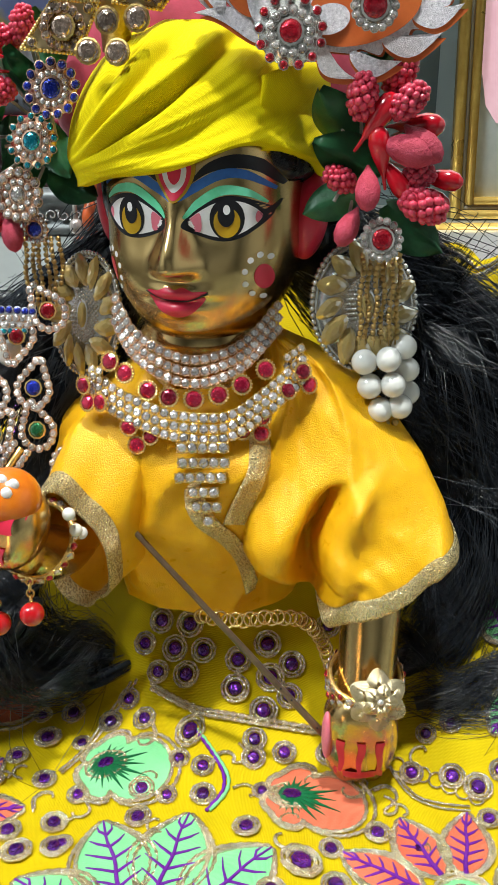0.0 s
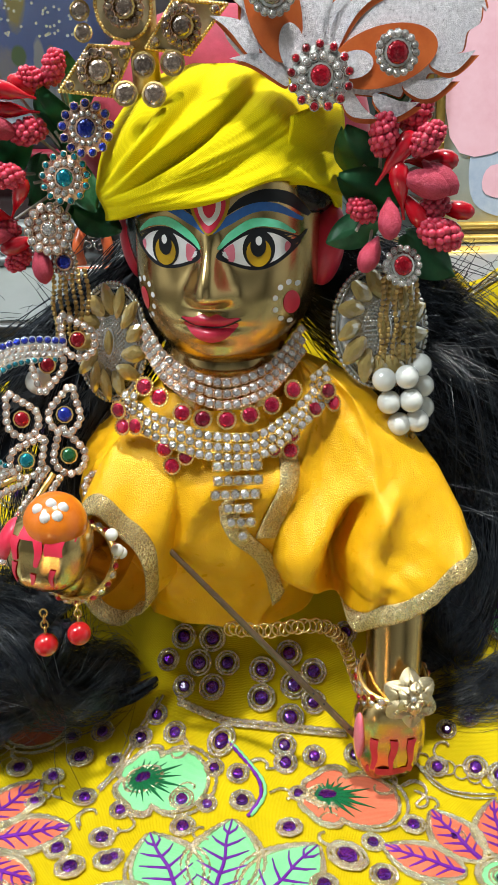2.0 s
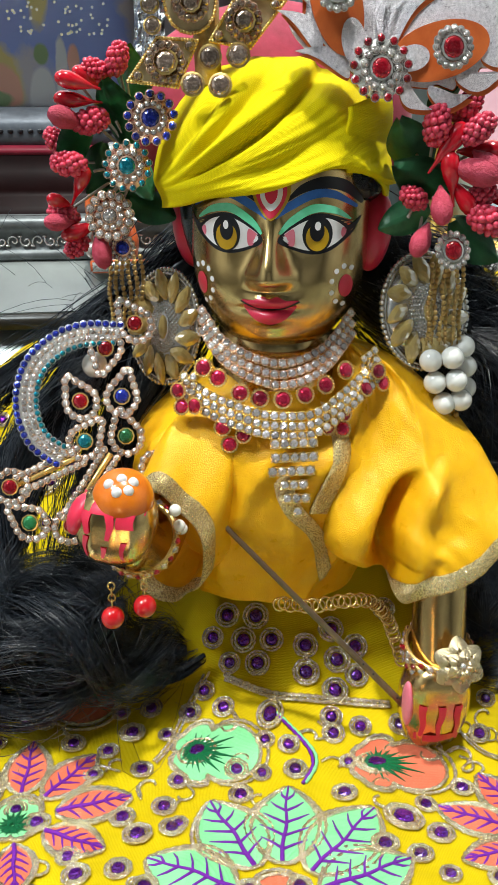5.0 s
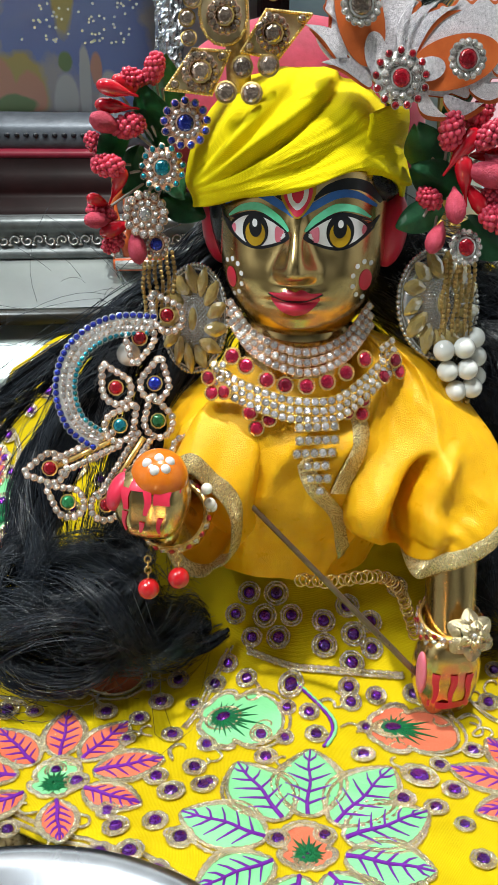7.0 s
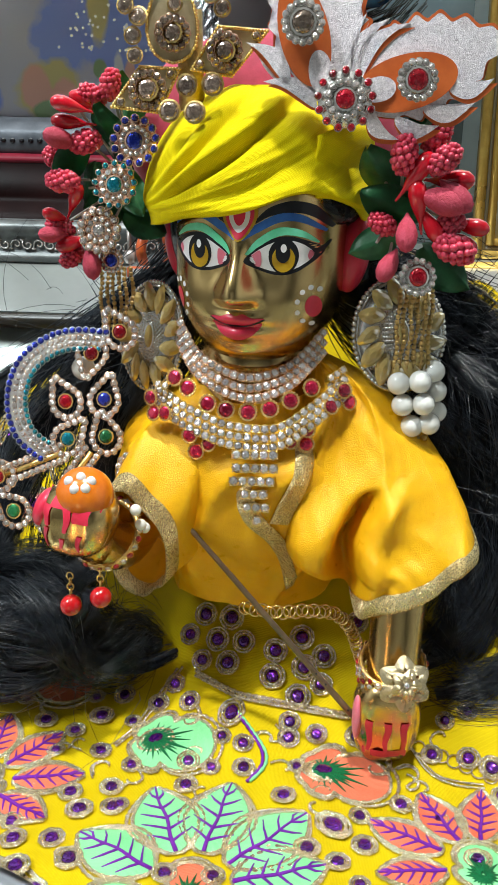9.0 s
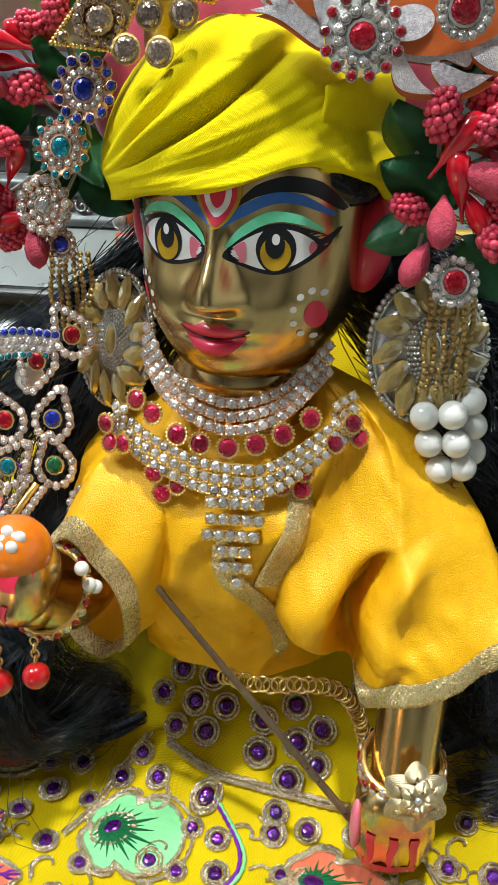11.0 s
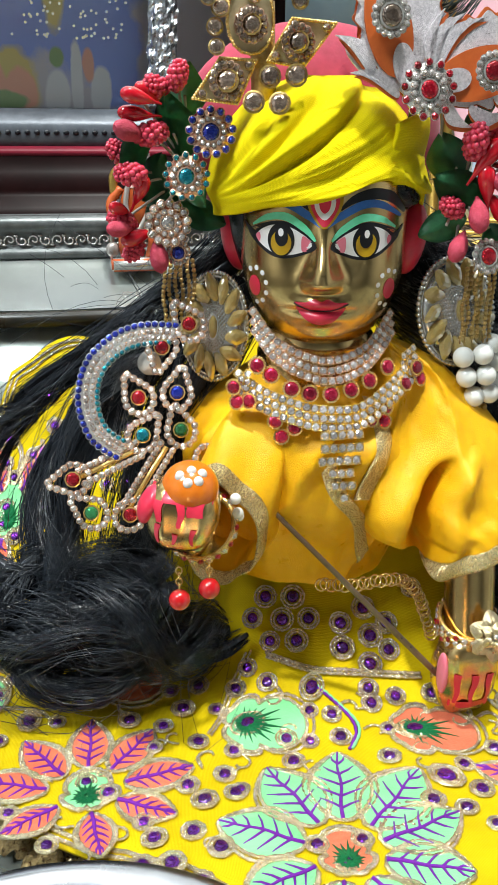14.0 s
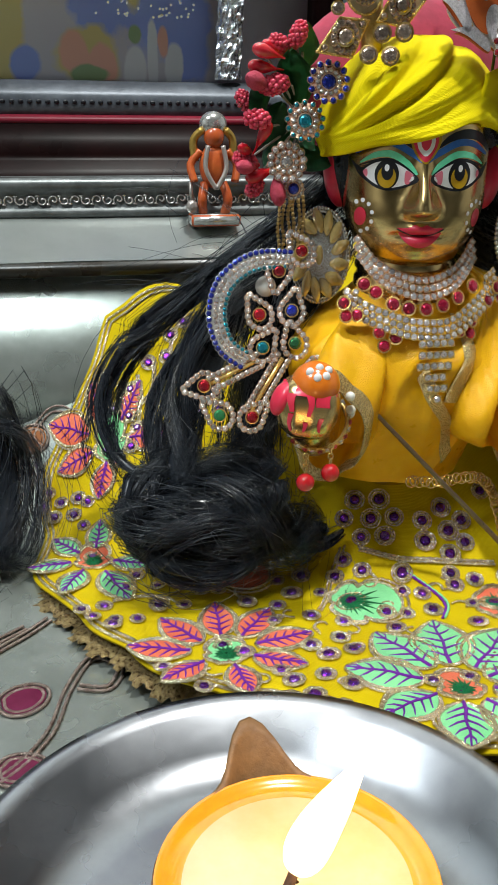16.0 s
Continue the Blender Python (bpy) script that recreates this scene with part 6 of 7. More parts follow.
rail("silver_rail", [(0.421, 0.1485), (0.4195, 0.1500), (0.4195, 0.1525), (0.4215, 0.1535), (0.4215, 0.1618), (0.4195, 0.1628), (0.4185, 0.1660), (0.4200, 0.1685), (0.4260, 0.1700)], surface("tarnished_silver_rail", (0.24, 0.25, 0.25), (0.12, 0.13, 0.13), rough=0.38, metal=0.6, scale=200, bump=0.3), "silver carved outer rail")
rail("dark_cove", [(0.4260, 0.1700), (0.4280, 0.1735), (0.4340, 0.1775), (0.4360, 0.1805), (0.4360, 0.1835), (0.4420, 0.1890), (0.4450, 0.1965)], MAHOGANY)
rail("crimson_bead", [(0.4450, 0.1965), (0.4442, 0.1980), (0.4460, 0.2000), (0.4500, 0.2010)], CRIMSON)
rail("inner_rail", [(0.4500, 0.2010), (0.4490, 0.2030), (0.4490, 0.2110), (0.4510, 0.2130), (0.4540, 0.2165), (0.4600, 0.2190)], PEWTER, "grey inner rail with dark beads")
bm = bmesh.new()
for i in range(58):
    x = FX0 + 0.004 + i * 0.0058
    up = 1 if i % 2 else -1
    tube(bm, [(x + (0.0030 - 0.00023 * k) * math.cos(0.62 * k + 2.6), 0.4210, 0.1577 + up * (0.0031 - 0.00025 * k) * math.sin(0.62 * k + 2.6)) for k in range(12)], 0.00055, 5)
    ball(bm, (x + 0.0029, 0.4212, 0.1577 - up * 0.0022), (0.0014, 0.0006, 0.0007), 6, 4)
part("scroll_carving", bm, SILVER, frame1, "silver scroll carving")
bm = bmesh.new()
ball(bm, (0, 0, 0), (0.0015, 0.0006, 0.0012), 8, 5)
DARK_BEAD = finish("dark_bead", bm, BLACK)
for i in range(70):
    piece("dark_bead", DARK_BEAD, Matrix.Translation((FX0 + 0.003 + i * 0.0048, 0.4488, 0.2075)), frame1)
bm = bmesh.new()
box(bm, (FX0, 0.4235, 0.1485), (FX1, 0.4590, 0.1695))
part("frame_back", bm, MAHOGANY, frame1)
for x0, x1 in ((FX0 - 0.05, FX0), (FX1, FX1 + 0.012)):
    bm = bmesh.new()
    box(bm, (x0, 0.430, 0.1485), (x1, 0.466, 0.46), 0, 0.003)
    part("side_rail", bm, MAHOGANY, frame1)


def flat_shape(parent, outline, y, mat, name="colour_patch"):
    bm = bmesh.new()
    pts = spline([(x, y, z) for x, z in outline], 5, True)
    f = [bm.verts.new(p) for p in pts]
    bm.faces.new(f)
    bmesh.ops.triangulate(bm, faces=bm.faces[:])
    return part(name, bm, mat, parent, "", False)


def print_paint(name, c1, c2):
    return surface(name, c1, c2, rough=0.22, scale=230, coat=0.5)


P_YEL, P_WHITE = print_paint("print_mustard", (0.46, 0.42, 0.26), (0.22, 0.24, 0.28)), print_paint("print_pale", (0.50, 0.54, 0.60), (0.34, 0.40, 0.52))
P_PINK, P_MINT = print_paint("print_pink", (0.84, 0.50, 0.56), (0.78, 0.42, 0.48)), print_paint("print_pale_green", (0.82, 0.86, 0.82), (0.70, 0.76, 0.72))
bm = bmesh.new()
box(bm, (FX0, 0.4605, 0.205), (FX1, 0.4655, 0.46))


def soft_print(name, ground, spots):
    """A print with the haze of its glass put into the colours: soft-edged washes of colour laid over one another;
    spots: x, z, half-width, half-height, colour.
    """
    m, t, b = nodes_of(name)
    co = put(t, "ShaderNodeTexCoord")
    wob = put(t, "ShaderNodeTexNoise", Scale=70.0, Detail=4.0)
    t.links.new(co.outputs["Object"], wob.inputs["Vector"])
    last = None
    for x, z, rx, rz, c in spots:
        mp = put(t, "ShaderNodeMapping")
        mp.inputs["Location"].default_value = (-x / rx, 0, -z / rz)
        mp.inputs["Scale"].default_value = (1 / rx, 0, 1 / rz)
        ln = put(t, "ShaderNodeVectorMath")
        ln.operation = "LENGTH"
        add = put(t, "ShaderNodeMath")
        add.operation = "MULTIPLY_ADD"
        add.inputs[1].default_value = 0.9
        mr = put(t, "ShaderNodeMapRange")
        mr.inputs["From Min"].default_value, mr.inputs["From Max"].default_value = 1.55, 1.32
        mix = t.nodes.new("ShaderNodeMix")
        mix.data_type = "RGBA"
        t.links.new(co.outputs["Object"], mp.inputs["Vector"])
        t.links.new(mp.outputs[0], ln.inputs[0])
        t.links.new(wob.outputs[0], add.inputs[0])
        t.links.new(ln.outputs["Value"], add.inputs[2])
        t.links.new(add.outputs[0], mr.inputs["Value"])
        t.links.new(mr.outputs[0], mix.inputs[0])
        mix.inputs[6].default_value, mix.inputs[7].default_value = (*ground, 1), (*c, 1)
        if last:
            t.links.new(last, mix.inputs[6])
        last = mix.outputs[2]
    t.links.new(last, b.inputs["Base Color"])
    b.inputs["Roughness"].default_value = 0.2
    b.inputs["Coat Weight"].default_value = 0.5
    return m


P_BLUES, P_BLOSSOM, P_LEAFY, P_IVORY, P_OCHRE = (0.30, 0.40, 0.86), (0.84, 0.48, 0.38), (0.30, 0.44, 0.24), (0.76, 0.80, 0.86), (0.70, 0.62, 0.28)
# Pale ground and washes carry the glass reflections' haze as colour.
PRINT = soft_print("hazy_print", (0.58, 0.58, 0.66), (
    (-0.092, 0.290, 0.034, 0.056, P_BLUES), (-0.120, 0.258, 0.014, 0.020, P_BLUES), (-0.070, 0.245, 0.013, 0.030, P_BLUES), (-0.100, 0.275, 0.006, 0.018, P_OCHRE),
    (-0.126, 0.232, 0.018, 0.015, P_OCHRE), (-0.134, 0.234, 0.008, 0.011, P_BLOSSOM), (-0.118, 0.228, 0.008, 0.010, P_BLOSSOM), (-0.126, 0.222, 0.010, 0.005, P_LEAFY),
    (-0.100, 0.226, 0.006, 0.012, P_IVORY), (-0.090, 0.232, 0.003, 0.020, P_IVORY), (-0.078, 0.226, 0.005, 0.014, P_IVORY), (-0.084, 0.240, 0.003, 0.008, P_BLOSSOM),
    (-0.100, 0.243, 0.004, 0.005, P_LEAFY), (-0.172, 0.250, 0.012, 0.034, P_OCHRE), (-0.184, 0.240, 0.008, 0.026, P_BLOSSOM), (-0.160, 0.226, 0.008, 0.010, P_BLUES), (-0.205, 0.240, 0.020, 0.040, P_BLUES)))
canvas = part("picture", bm, PRINT, frame1, "printed picture of soft blue and peach washes, paled by painted-in haze")
rg = random.Random(3)
for i in range(110):
    x, z = rg.uniform(-0.122, -0.062), 0.252 + 0.05 * rg.random() ** 1.3
    flat_shape(canvas, [(x + 0.0007 * math.cos(b), z + 0.0007 * math.sin(b)) for b in (0, 1.2, 2.5, 3.8, 5.0)], 0.4602, P_YEL, "gold_fleck")
garland = thing("tinsel_garland", "strip of crumpled silver tinsel hanging on the picture", "garland")
bm = bmesh.new()
rows = []
for i in range(90):
    z = 0.2205 + 0.0016 * i
    rows.append([(-0.0475 + 0.0075 * k + 0.03 * (z - 0.22) * 1.2 + 0.0012 * noise.noise(Vector((k * 3, z * 160, 1))), 0.4560 - 0.004 * (1 - k * k) + 0.0028 * noise.noise(Vector((k * 5, z * 260, 7))), z) for k in np.linspace(-1, 1, 14)])
grid(bm, rows)
part("tinsel_strip", bm, surface("silver_tinsel", (0.75, 0.77, 0.8), (0.5, 0.53, 0.56), rough=0.18, metal=0.95, scale=400, bump=1.0), garland, "", False)

frame2 = thing("picture_frame", "gilt double-line picture frame with a pink and pale green print", "picture frame", group="framed pictures on the shelf")
GX, GZ, GY = 0.098, 0.1655, 0.44
GILT = surface("gilt_wood", (0.62, 0.40, 0.10), (0.45, 0.26, 0.05), rough=0.3, metal=0.7, scale=200, bump=0.2)
lean = pose(GX, GY, GZ - 0.012, -7, 0, 0)
for d0, d1, mat in ((0.0, 0.0042, GILT), (0.0042, 0.0065, surface("pale_frame_fillet", (0.55, 0.5, 0.4), rough=0.4, scale=80)), (0.0065, 0.0105, GILT)):
    for a, b in (((d0, -0.003 - 0.002 * (mat is GILT), d0), (d1, 0.004, 0.30)), ((d1, -0.003 - 0.002 * (mat is GILT), d0), (0.26, 0.004, d1))):
        bm = bmesh.new()
        box(bm, a, b, 0, 0.0006)
        o = part("frame_rail", bm, mat, frame2)
        o.matrix_basis = lean
bm = bmesh.new()
box(bm, (0.0105, 0.0, 0.0105), (0.26, 0.004, 0.30))
print2 = part("picture", bm, P_MINT, frame2, "printed picture of plain pink shapes on pale green")
print2.matrix_basis = lean
for outline, mat in (([(0.014, 0.052), (0.014, 0.16), (0.06, 0.16), (0.055, 0.075), (0.05, 0.05)], P_PINK), ([(0.028, 0.020), (0.026, 0.045), (0.04, 0.05), (0.075, 0.04), (0.07, 0.02), (0.05, 0.012)], P_WHITE),
                     ([(0.034, 0.024), (0.036, 0.038), (0.06, 0.036), (0.06, 0.022)], P_PINK), ([(0.05, 0.06), (0.055, 0.11), (0.09, 0.11), (0.09, 0.06)], P_WHITE)):
    o = flat_shape(print2, outline, -0.0012 - 0.0004 * (mat is P_PINK), mat)
bm = bmesh.new()
box(bm, (0.06, 0.425, 0.146), (0.4, 0.47, 0.1530), 0, 0.001)
part("frame_foot", bm, GILT, frame2)
frame3 = thing("small_frame", "small blue-grey glazed frame between the large pictures", "picture frame")
bm = bmesh.new()
box(bm, (0.02, 0.50, 0.15), (0.1, 0.51, 0.40), 0, 0.002)
part("glazing", bm, surface("blue_grey_glazing", (0.16, 0.22, 0.26), (0.22, 0.26, 0.24), rough=0.2, scale=40, coat=0.6), frame3)

# small figurine on the shelf
bm = bmesh.new()
FO = Vector((-0.0655, 0.407, 0.1485))
box(bm, FO + Vector((-0.0135, -0.008, -0.004)), FO + Vector((0.0135, 0.008, 0.003)), 1, 0.001)
ball(bm, FO + Vector((0, 0, 0.031)), (0.0078, 0.006, 0.013), 20, 14, 0)
ball(bm, FO + Vector((0, -0.001, 0.048)), (0.0055, 0.005, 0.0065), 18, 12, 0)
ball(bm, FO + Vector((0, 0.001, 0.055)), (0.0075, 0.0055, 0.0075), 18, 12, 1)
for s in (-1, 1):
    tube(bm, spline([FO + Vector((s * 0.005, 0, 0.021)), FO + Vector((s * 0.007, -0.004, 0.012)), FO + Vector((s * 0.006, 0, 0.003))], 5), 0.0026, 10, 0)
    tube(bm, spline([FO + Vector((s * 0.007, 0, 0.040)), FO + Vector((s * 0.0125, 0, 0.032)), FO + Vector((s * 0.011, -0.003, 0.022))], 5), 0.0022, 10, 0)
    tube(bm, spline([FO + Vector((s * 0.006, -0.001, 0.052)), FO + Vector((s * 0.0105, 0.001, 0.046)), FO + Vector((s * 0.010, 0.001, 0.034))], 5), 0.0022, 10, 2)
    tube(bm, spline([FO + Vector((s * 0.004, -0.0055, 0.043)), FO + Vector((s * 0.0055, -0.007, 0.03)), FO + Vector((0, -0.0075, 0.018))], 6), 0.0013, 8, 3)
ball(bm, FO + Vector((-0.0125, -0.003, 0.0075)), (0.0032, 0.0032, 0.0042), 12, 8, 3)
tube(bm, [FO + Vector((-0.0125, -0.003, 0.011)), FO + Vector((-0.013, -0.002, 0.022))], 0.0011, 8, 3)
bmesh.ops.scale(bm, vec=(1.0, 1.0, 0.88), space=Matrix.Translation(-FO), verts=bm.verts[:])
tagged(part("figurine", bm, [surface("saffron_paint", (0.62, 0.14, 0.03), (0.45, 0.07, 0.02), rough=0.35, scale=250, coat=0.3), SILVER, GILT, surface("pale_silver_paint", (0.55, 0.5, 0.46), (0.35, 0.3, 0.28), rough=0.3, metal=0.5, scale=250)]), "small saffron-painted figurine with silver crown on the shelf", "figurine")

# ---- plate, clay lamp and flame ----
bm = bmesh.new()
lathe(bm, [(0.0005, 0.0048), (0.050, 0.0048), (0.060, 0.0060), (0.068, 0.0105), (0.0765, 0.0190), (0.0805, 0.0208), (0.0830, 0.0212), (0.0838, 0.0204), (0.0828, 0.0196), (0.0790, 0.0188), (0.0700, 0.0085), (0.0610, 0.0038), (0.050, 0.0030), (0.0005, 0.0030)], 128, (-0.114, 0.079, 0))
mp = surface("brushed_steel_plate", (0.36, 0.36, 0.38), (0.28, 0.28, 0.30), rough=0.27, metal=1.0, scale=90, bump=0.08)
plate = tagged(part("steel_plate", bm, mp), "stainless steel plate in front of the spread skirt", "plate")
lampo = thing("clay_lamp", "burning clay oil lamp standing on the steel plate", "oil lamp")
CLAY = surface("brown_clay", (0.26, 0.13, 0.05), (0.15, 0.07, 0.025), rough=0.6, scale=260, bump=0.8)
OIL = surface("golden_lamp_oil", (0.74, 0.54, 0.32), (0.72, 0.42, 0.16), rough=0.08, scale=60, coat=1.0, transmission=0.1)
LC = Vector((-0.1110, 0.0690, 0.0))
bm = bmesh.new()
prof = [(0.0005, 0.0052), (0.017, 0.0052), (0.0225, 0.009), (0.029, 0.020), (0.0325, 0.033), (0.0332, 0.0375), (0.0320, 0.0382), (0.0305, 0.0370), (0.0285, 0.0300), (0.020, 0.016), (0.0005, 0.013)]
rows = []
for r, z in prof:
    row = []
    for j in range(96):
        a = 2 * math.pi * j / 96
        d = (a - math.radians(91) + math.pi) % (2 * math.pi) - math.pi
        lip = math.exp(-(d / 0.21) ** 2) * smooth01(0.02, 0.033, r) * (z > 0.019)
        row.append((LC.x + (r + 0.0155 * lip) * math.cos(a), LC.y + (r + 0.0155 * lip) * math.sin(a), z + 0.0085 * lip + 0.0003 * math.sin(7 * a)))
    rows.append(row)
grid(bm, rows, True)
part("clay_bowl", bm, CLAY, lampo, "brown clay bowl with a pinched lip")
bm = bmesh.new()
lathe(bm, [(0.0005, 0.0366), (0.0265, 0.0368)], 64, LC)
part("oil", bm, OIL, lampo, "glowing golden oil")
# Orange ring over oil and clay rim: the flame's glow put into colour.
bm = bmesh.new()
lathe(bm, [(0.0265, 0.0368), (0.0285, 0.0369), (0.0305, 0.0376), (0.0318, 0.0386), (0.0328, 0.0386)], 64, LC)
part("glow_ring", bm, surface("orange_glow_ring", (0.82, 0.33, 0.015), (0.72, 0.22, 0.008), rough=0.08, scale=120, coat=1.0), lampo, "ring at the rim coloured deep orange for the flame's glow")
bm = bmesh.new()
tube(bm, spline([LC + Vector((-0.013, -0.011, 0.035)), LC + Vector((-0.008, -0.008, 0.0380)), LC + Vector((-0.004, -0.0055, 0.0410)), LC + Vector((-0.0015, -0.0035, 0.0455))], 6), lambda s: 0.0017 - 0.0006 * s, 8)
part("wick", bm, surface("charred_wick", (0.03, 0.015, 0.01), (0.1, 0.05, 0.03), rough=0.9, scale=500, bump=0.6), lampo, "charred cotton wick")
fm, ft, fb = nodes_of("flame_glow")
fb.inputs["Base Color"].default_value = (1, 0.8, 0.45, 1)
fb.inputs["Emission Color"].default_value = (1.0, 0.72, 0.34, 1)
fb.inputs["Emission Strength"].default_value = 9.0
bm = bmesh.new()
tube(bm, spline([LC + Vector((-0.001, -0.003, 0.0440)), LC + Vector((0.0005, -0.003, 0.0480)), LC + Vector((0.0040, -0.0025, 0.0545)), LC + Vector((0.0095, -0.0015, 0.0625)), LC + Vector((0.0138, -0.001, 0.0690))], 8), lambda s: 0.0004 + 0.0054 * math.sin(math.pi * min(1, 0.08 + s * 0.92)) ** 0.8 * (1.1 - 0.55 * s), 20)
fl = part("flame", bm, fm, lampo, "bright yellow-white flame")
fl.visible_shadow = False

# ---- hair ----


def strands(bm, guide, spread, count, seed, r=0.00016, wild=0.15, body=True, steps=16):
    """A lock: many fine strands that follow a guide; spread: its half-width along the way."""
    rg = random.Random(seed)
    path = spline(guide, 6)
    m = len(path)
    clumps = [(rg.uniform(0, 2 * math.pi), math.sqrt(rg.random()), rg.uniform(0, 6.3), rg.uniform(0.5, 1.6)) for _ in range(max(6, count // 28))]
    for c in range(count):
        ga, gq, gp, gf = clumps[c % len(clumps)]
        a, q = ga + rg.gauss(0, 0.16), max(0.05, gq + rg.gauss(0, 0.07))
        ph, fr = gp + rg.gauss(0, 0.12), gf + rg.gauss(0, 0.05)
        loose = rg.uniform(0.92, 1.06) + (wild * 2.5 if rg.random() < 0.04 else 0)
        s0, s1 = rg.uniform(0, 0.25), rg.uniform(0.75, 1.0)
        pts = []
        for i in range(steps):
            s = s0 + (s1 - s0) * i / (steps - 1)
            k = s * (m - 1)
            j = min(int(k), m - 2)
            p = path[j].lerp(path[j + 1], k - j)
            d = (path[j + 1] - path[j]).normalized()
            e1 = d.orthogonal().normalized()
            e2 = d.cross(e1)
            w = spread(s) * q * loose * (1 + wild * math.sin(fr * 5 * s + ph * 2))
            aa = a + (1.2 + 2 * wild) * math.sin(fr * 3 * s + ph)
            pts.append(p + e1 * w * math.cos(aa) + e2 * w * math.sin(aa) + Vector((rg.uniform(-1, 1), rg.uniform(-1, 1), rg.uniform(-1, 1))) * 0.00007)
        tube(bm, pts, lambda s: r * (1.1 - 0.7 * s), 3)


def core(bm, guide, spread):
    path = spline(guide, 6)
    tube(bm, path, lambda s: max(0.0006, 0.42 * spread(s)), 14)


hair = thing("doll_wig", "long black doll hair spilling over the skirt on both sides", "wig")
LOCKS = (
    ([(-0.030, 0.286, 0.180), (-0.060, 0.290, 0.158), (-0.090, 0.292, 0.135), (-0.122, 0.292, 0.112), (-0.139, 0.284, 0.088), (-0.134, 0.270, 0.066), (-0.112, 0.252, 0.056)], lambda s: 0.0042, 260, 0.5),
    ([(-0.030, 0.290, 0.175), (-0.062, 0.286, 0.145), (-0.088, 0.280, 0.115), (-0.104, 0.268, 0.085), (-0.108, 0.252, 0.058), (-0.092, 0.243, 0.040)], lambda s: 0.0105 + 0.003 * s, 620, 0.35),
    ([(-0.034, 0.285, 0.160), (-0.052, 0.280, 0.130), (-0.068, 0.272, 0.100), (-0.076, 0.262, 0.070), (-0.082, 0.250, 0.045)], lambda s: 0.0125, 700, 0.3),
    ([(-0.060, 0.290, 0.140), (-0.100, 0.290, 0.110), (-0.118, 0.280, 0.080), (-0.112, 0.262, 0.052), (-0.090, 0.250, 0.045)], lambda s: 0.0035, 120, 0.4),
    ([(-0.135, 0.256, 0.040), (-0.118, 0.246, 0.050), (-0.095, 0.242, 0.050), (-0.074, 0.246, 0.038), (-0.055, 0.250, 0.034), (-0.046, 0.250, 0.034)], lambda s: 0.0135 * math.sin(math.pi * min(1, 0.16 + 0.78 * s)) ** 1.3 + 0.0026, 900, 0.55),
    ([(-0.125, 0.262, 0.034), (-0.110, 0.243, 0.034), (-0.088, 0.236, 0.040), (-0.072, 0.240, 0.058), (-0.090, 0.248, 0.068), (-0.112, 0.252, 0.060)], lambda s: 0.0075, 520, 0.5),
    ([(-0.128, 0.268, 0.058), (-0.132, 0.252, 0.042), (-0.118, 0.236, 0.030), (-0.095, 0.230, 0.030), (-0.078, 0.236, 0.036), (-0.070, 0.246, 0.046)], lambda s: 0.0060, 360, 0.55),
    ([(-0.100, 0.262, 0.075), (-0.122, 0.256, 0.064), (-0.128, 0.244, 0.050), (-0.112, 0.234, 0.044), (-0.092, 0.236, 0.052), (-0.098, 0.246, 0.064)], lambda s: 0.0048, 300, 0.6),
    ([(-0.105, 0.250, 0.055), (-0.085, 0.238, 0.046), (-0.068, 0.236, 0.036), (-0.052, 0.240, 0.032), (-0.040, 0.246, 0.034)], lambda s: 0.0055 * (1 - 0.6 * s), 320, 0.5),
    ([(0.008, 0.290, 0.180), (0.030, 0.288, 0.160), (0.060, 0.288, 0.135), (0.082, 0.284, 0.095), (0.083, 0.270, 0.060), (0.068, 0.258, 0.038), (0.050, 0.252, 0.028)], lambda s: 0.012 + 0.016 * math.sin(math.pi * min(1, s * 0.9)), 1600, 0.3),
    ([(0.030, 0.290, 0.150), (0.070, 0.290, 0.140), (0.098, 0.288, 0.105), (0.102, 0.276, 0.065), (0.090, 0.258, 0.040), (0.066, 0.246, 0.026)], lambda s: 0.010 + 0.014 * math.sin(math.pi * min(1, s)), 1300, 0.3),
    ([(0.095, 0.285, 0.080), (0.102, 0.262, 0.050), (0.092, 0.240, 0.034), (0.070, 0.232, 0.026), (0.050, 0.238, 0.024)], lambda s: 0.012, 700, 0.3),
    ([(0.104, 0.272, 0.052), (0.090, 0.250, 0.036), (0.070, 0.236, 0.028), (0.054, 0.233, 0.026)], lambda s: 0.0105 - 0.003 * s, 520, 0.4),
    ([(0.040, 0.285, 0.130), (0.062, 0.276, 0.098), (0.070, 0.262, 0.068), (0.062, 0.248, 0.042), (0.046, 0.244, 0.030)], lambda s: 0.013, 800, 0.3),
)
for i, (guide, spread, count, wild) in enumerate(LOCKS):
    bm = bmesh.new()
    core(bm, guide, spread)
    strands(bm, guide, spread, count, 20 + i, 0.00017, wild)
    part("lock", bm, HAIR, hair)
bm = bmesh.new()
strands(bm, [(-0.040, 0.290, 0.160), (-0.075, 0.292, 0.140), (-0.108, 0.293, 0.118), (-0.130, 0.290, 0.092), (-0.136, 0.280, 0.066), (-0.125, 0.266, 0.046)], lambda s: 0.003 + 0.007 * s, 110, 91, 0.00017, 0.45)
part("lock", bm, HAIR, hair, "thin loose strands of black hair")
bm = bmesh.new()
ball(bm, (-0.0125, 0.272, 0.186), (0.0315, 0.026, 0.033), 40, 26)
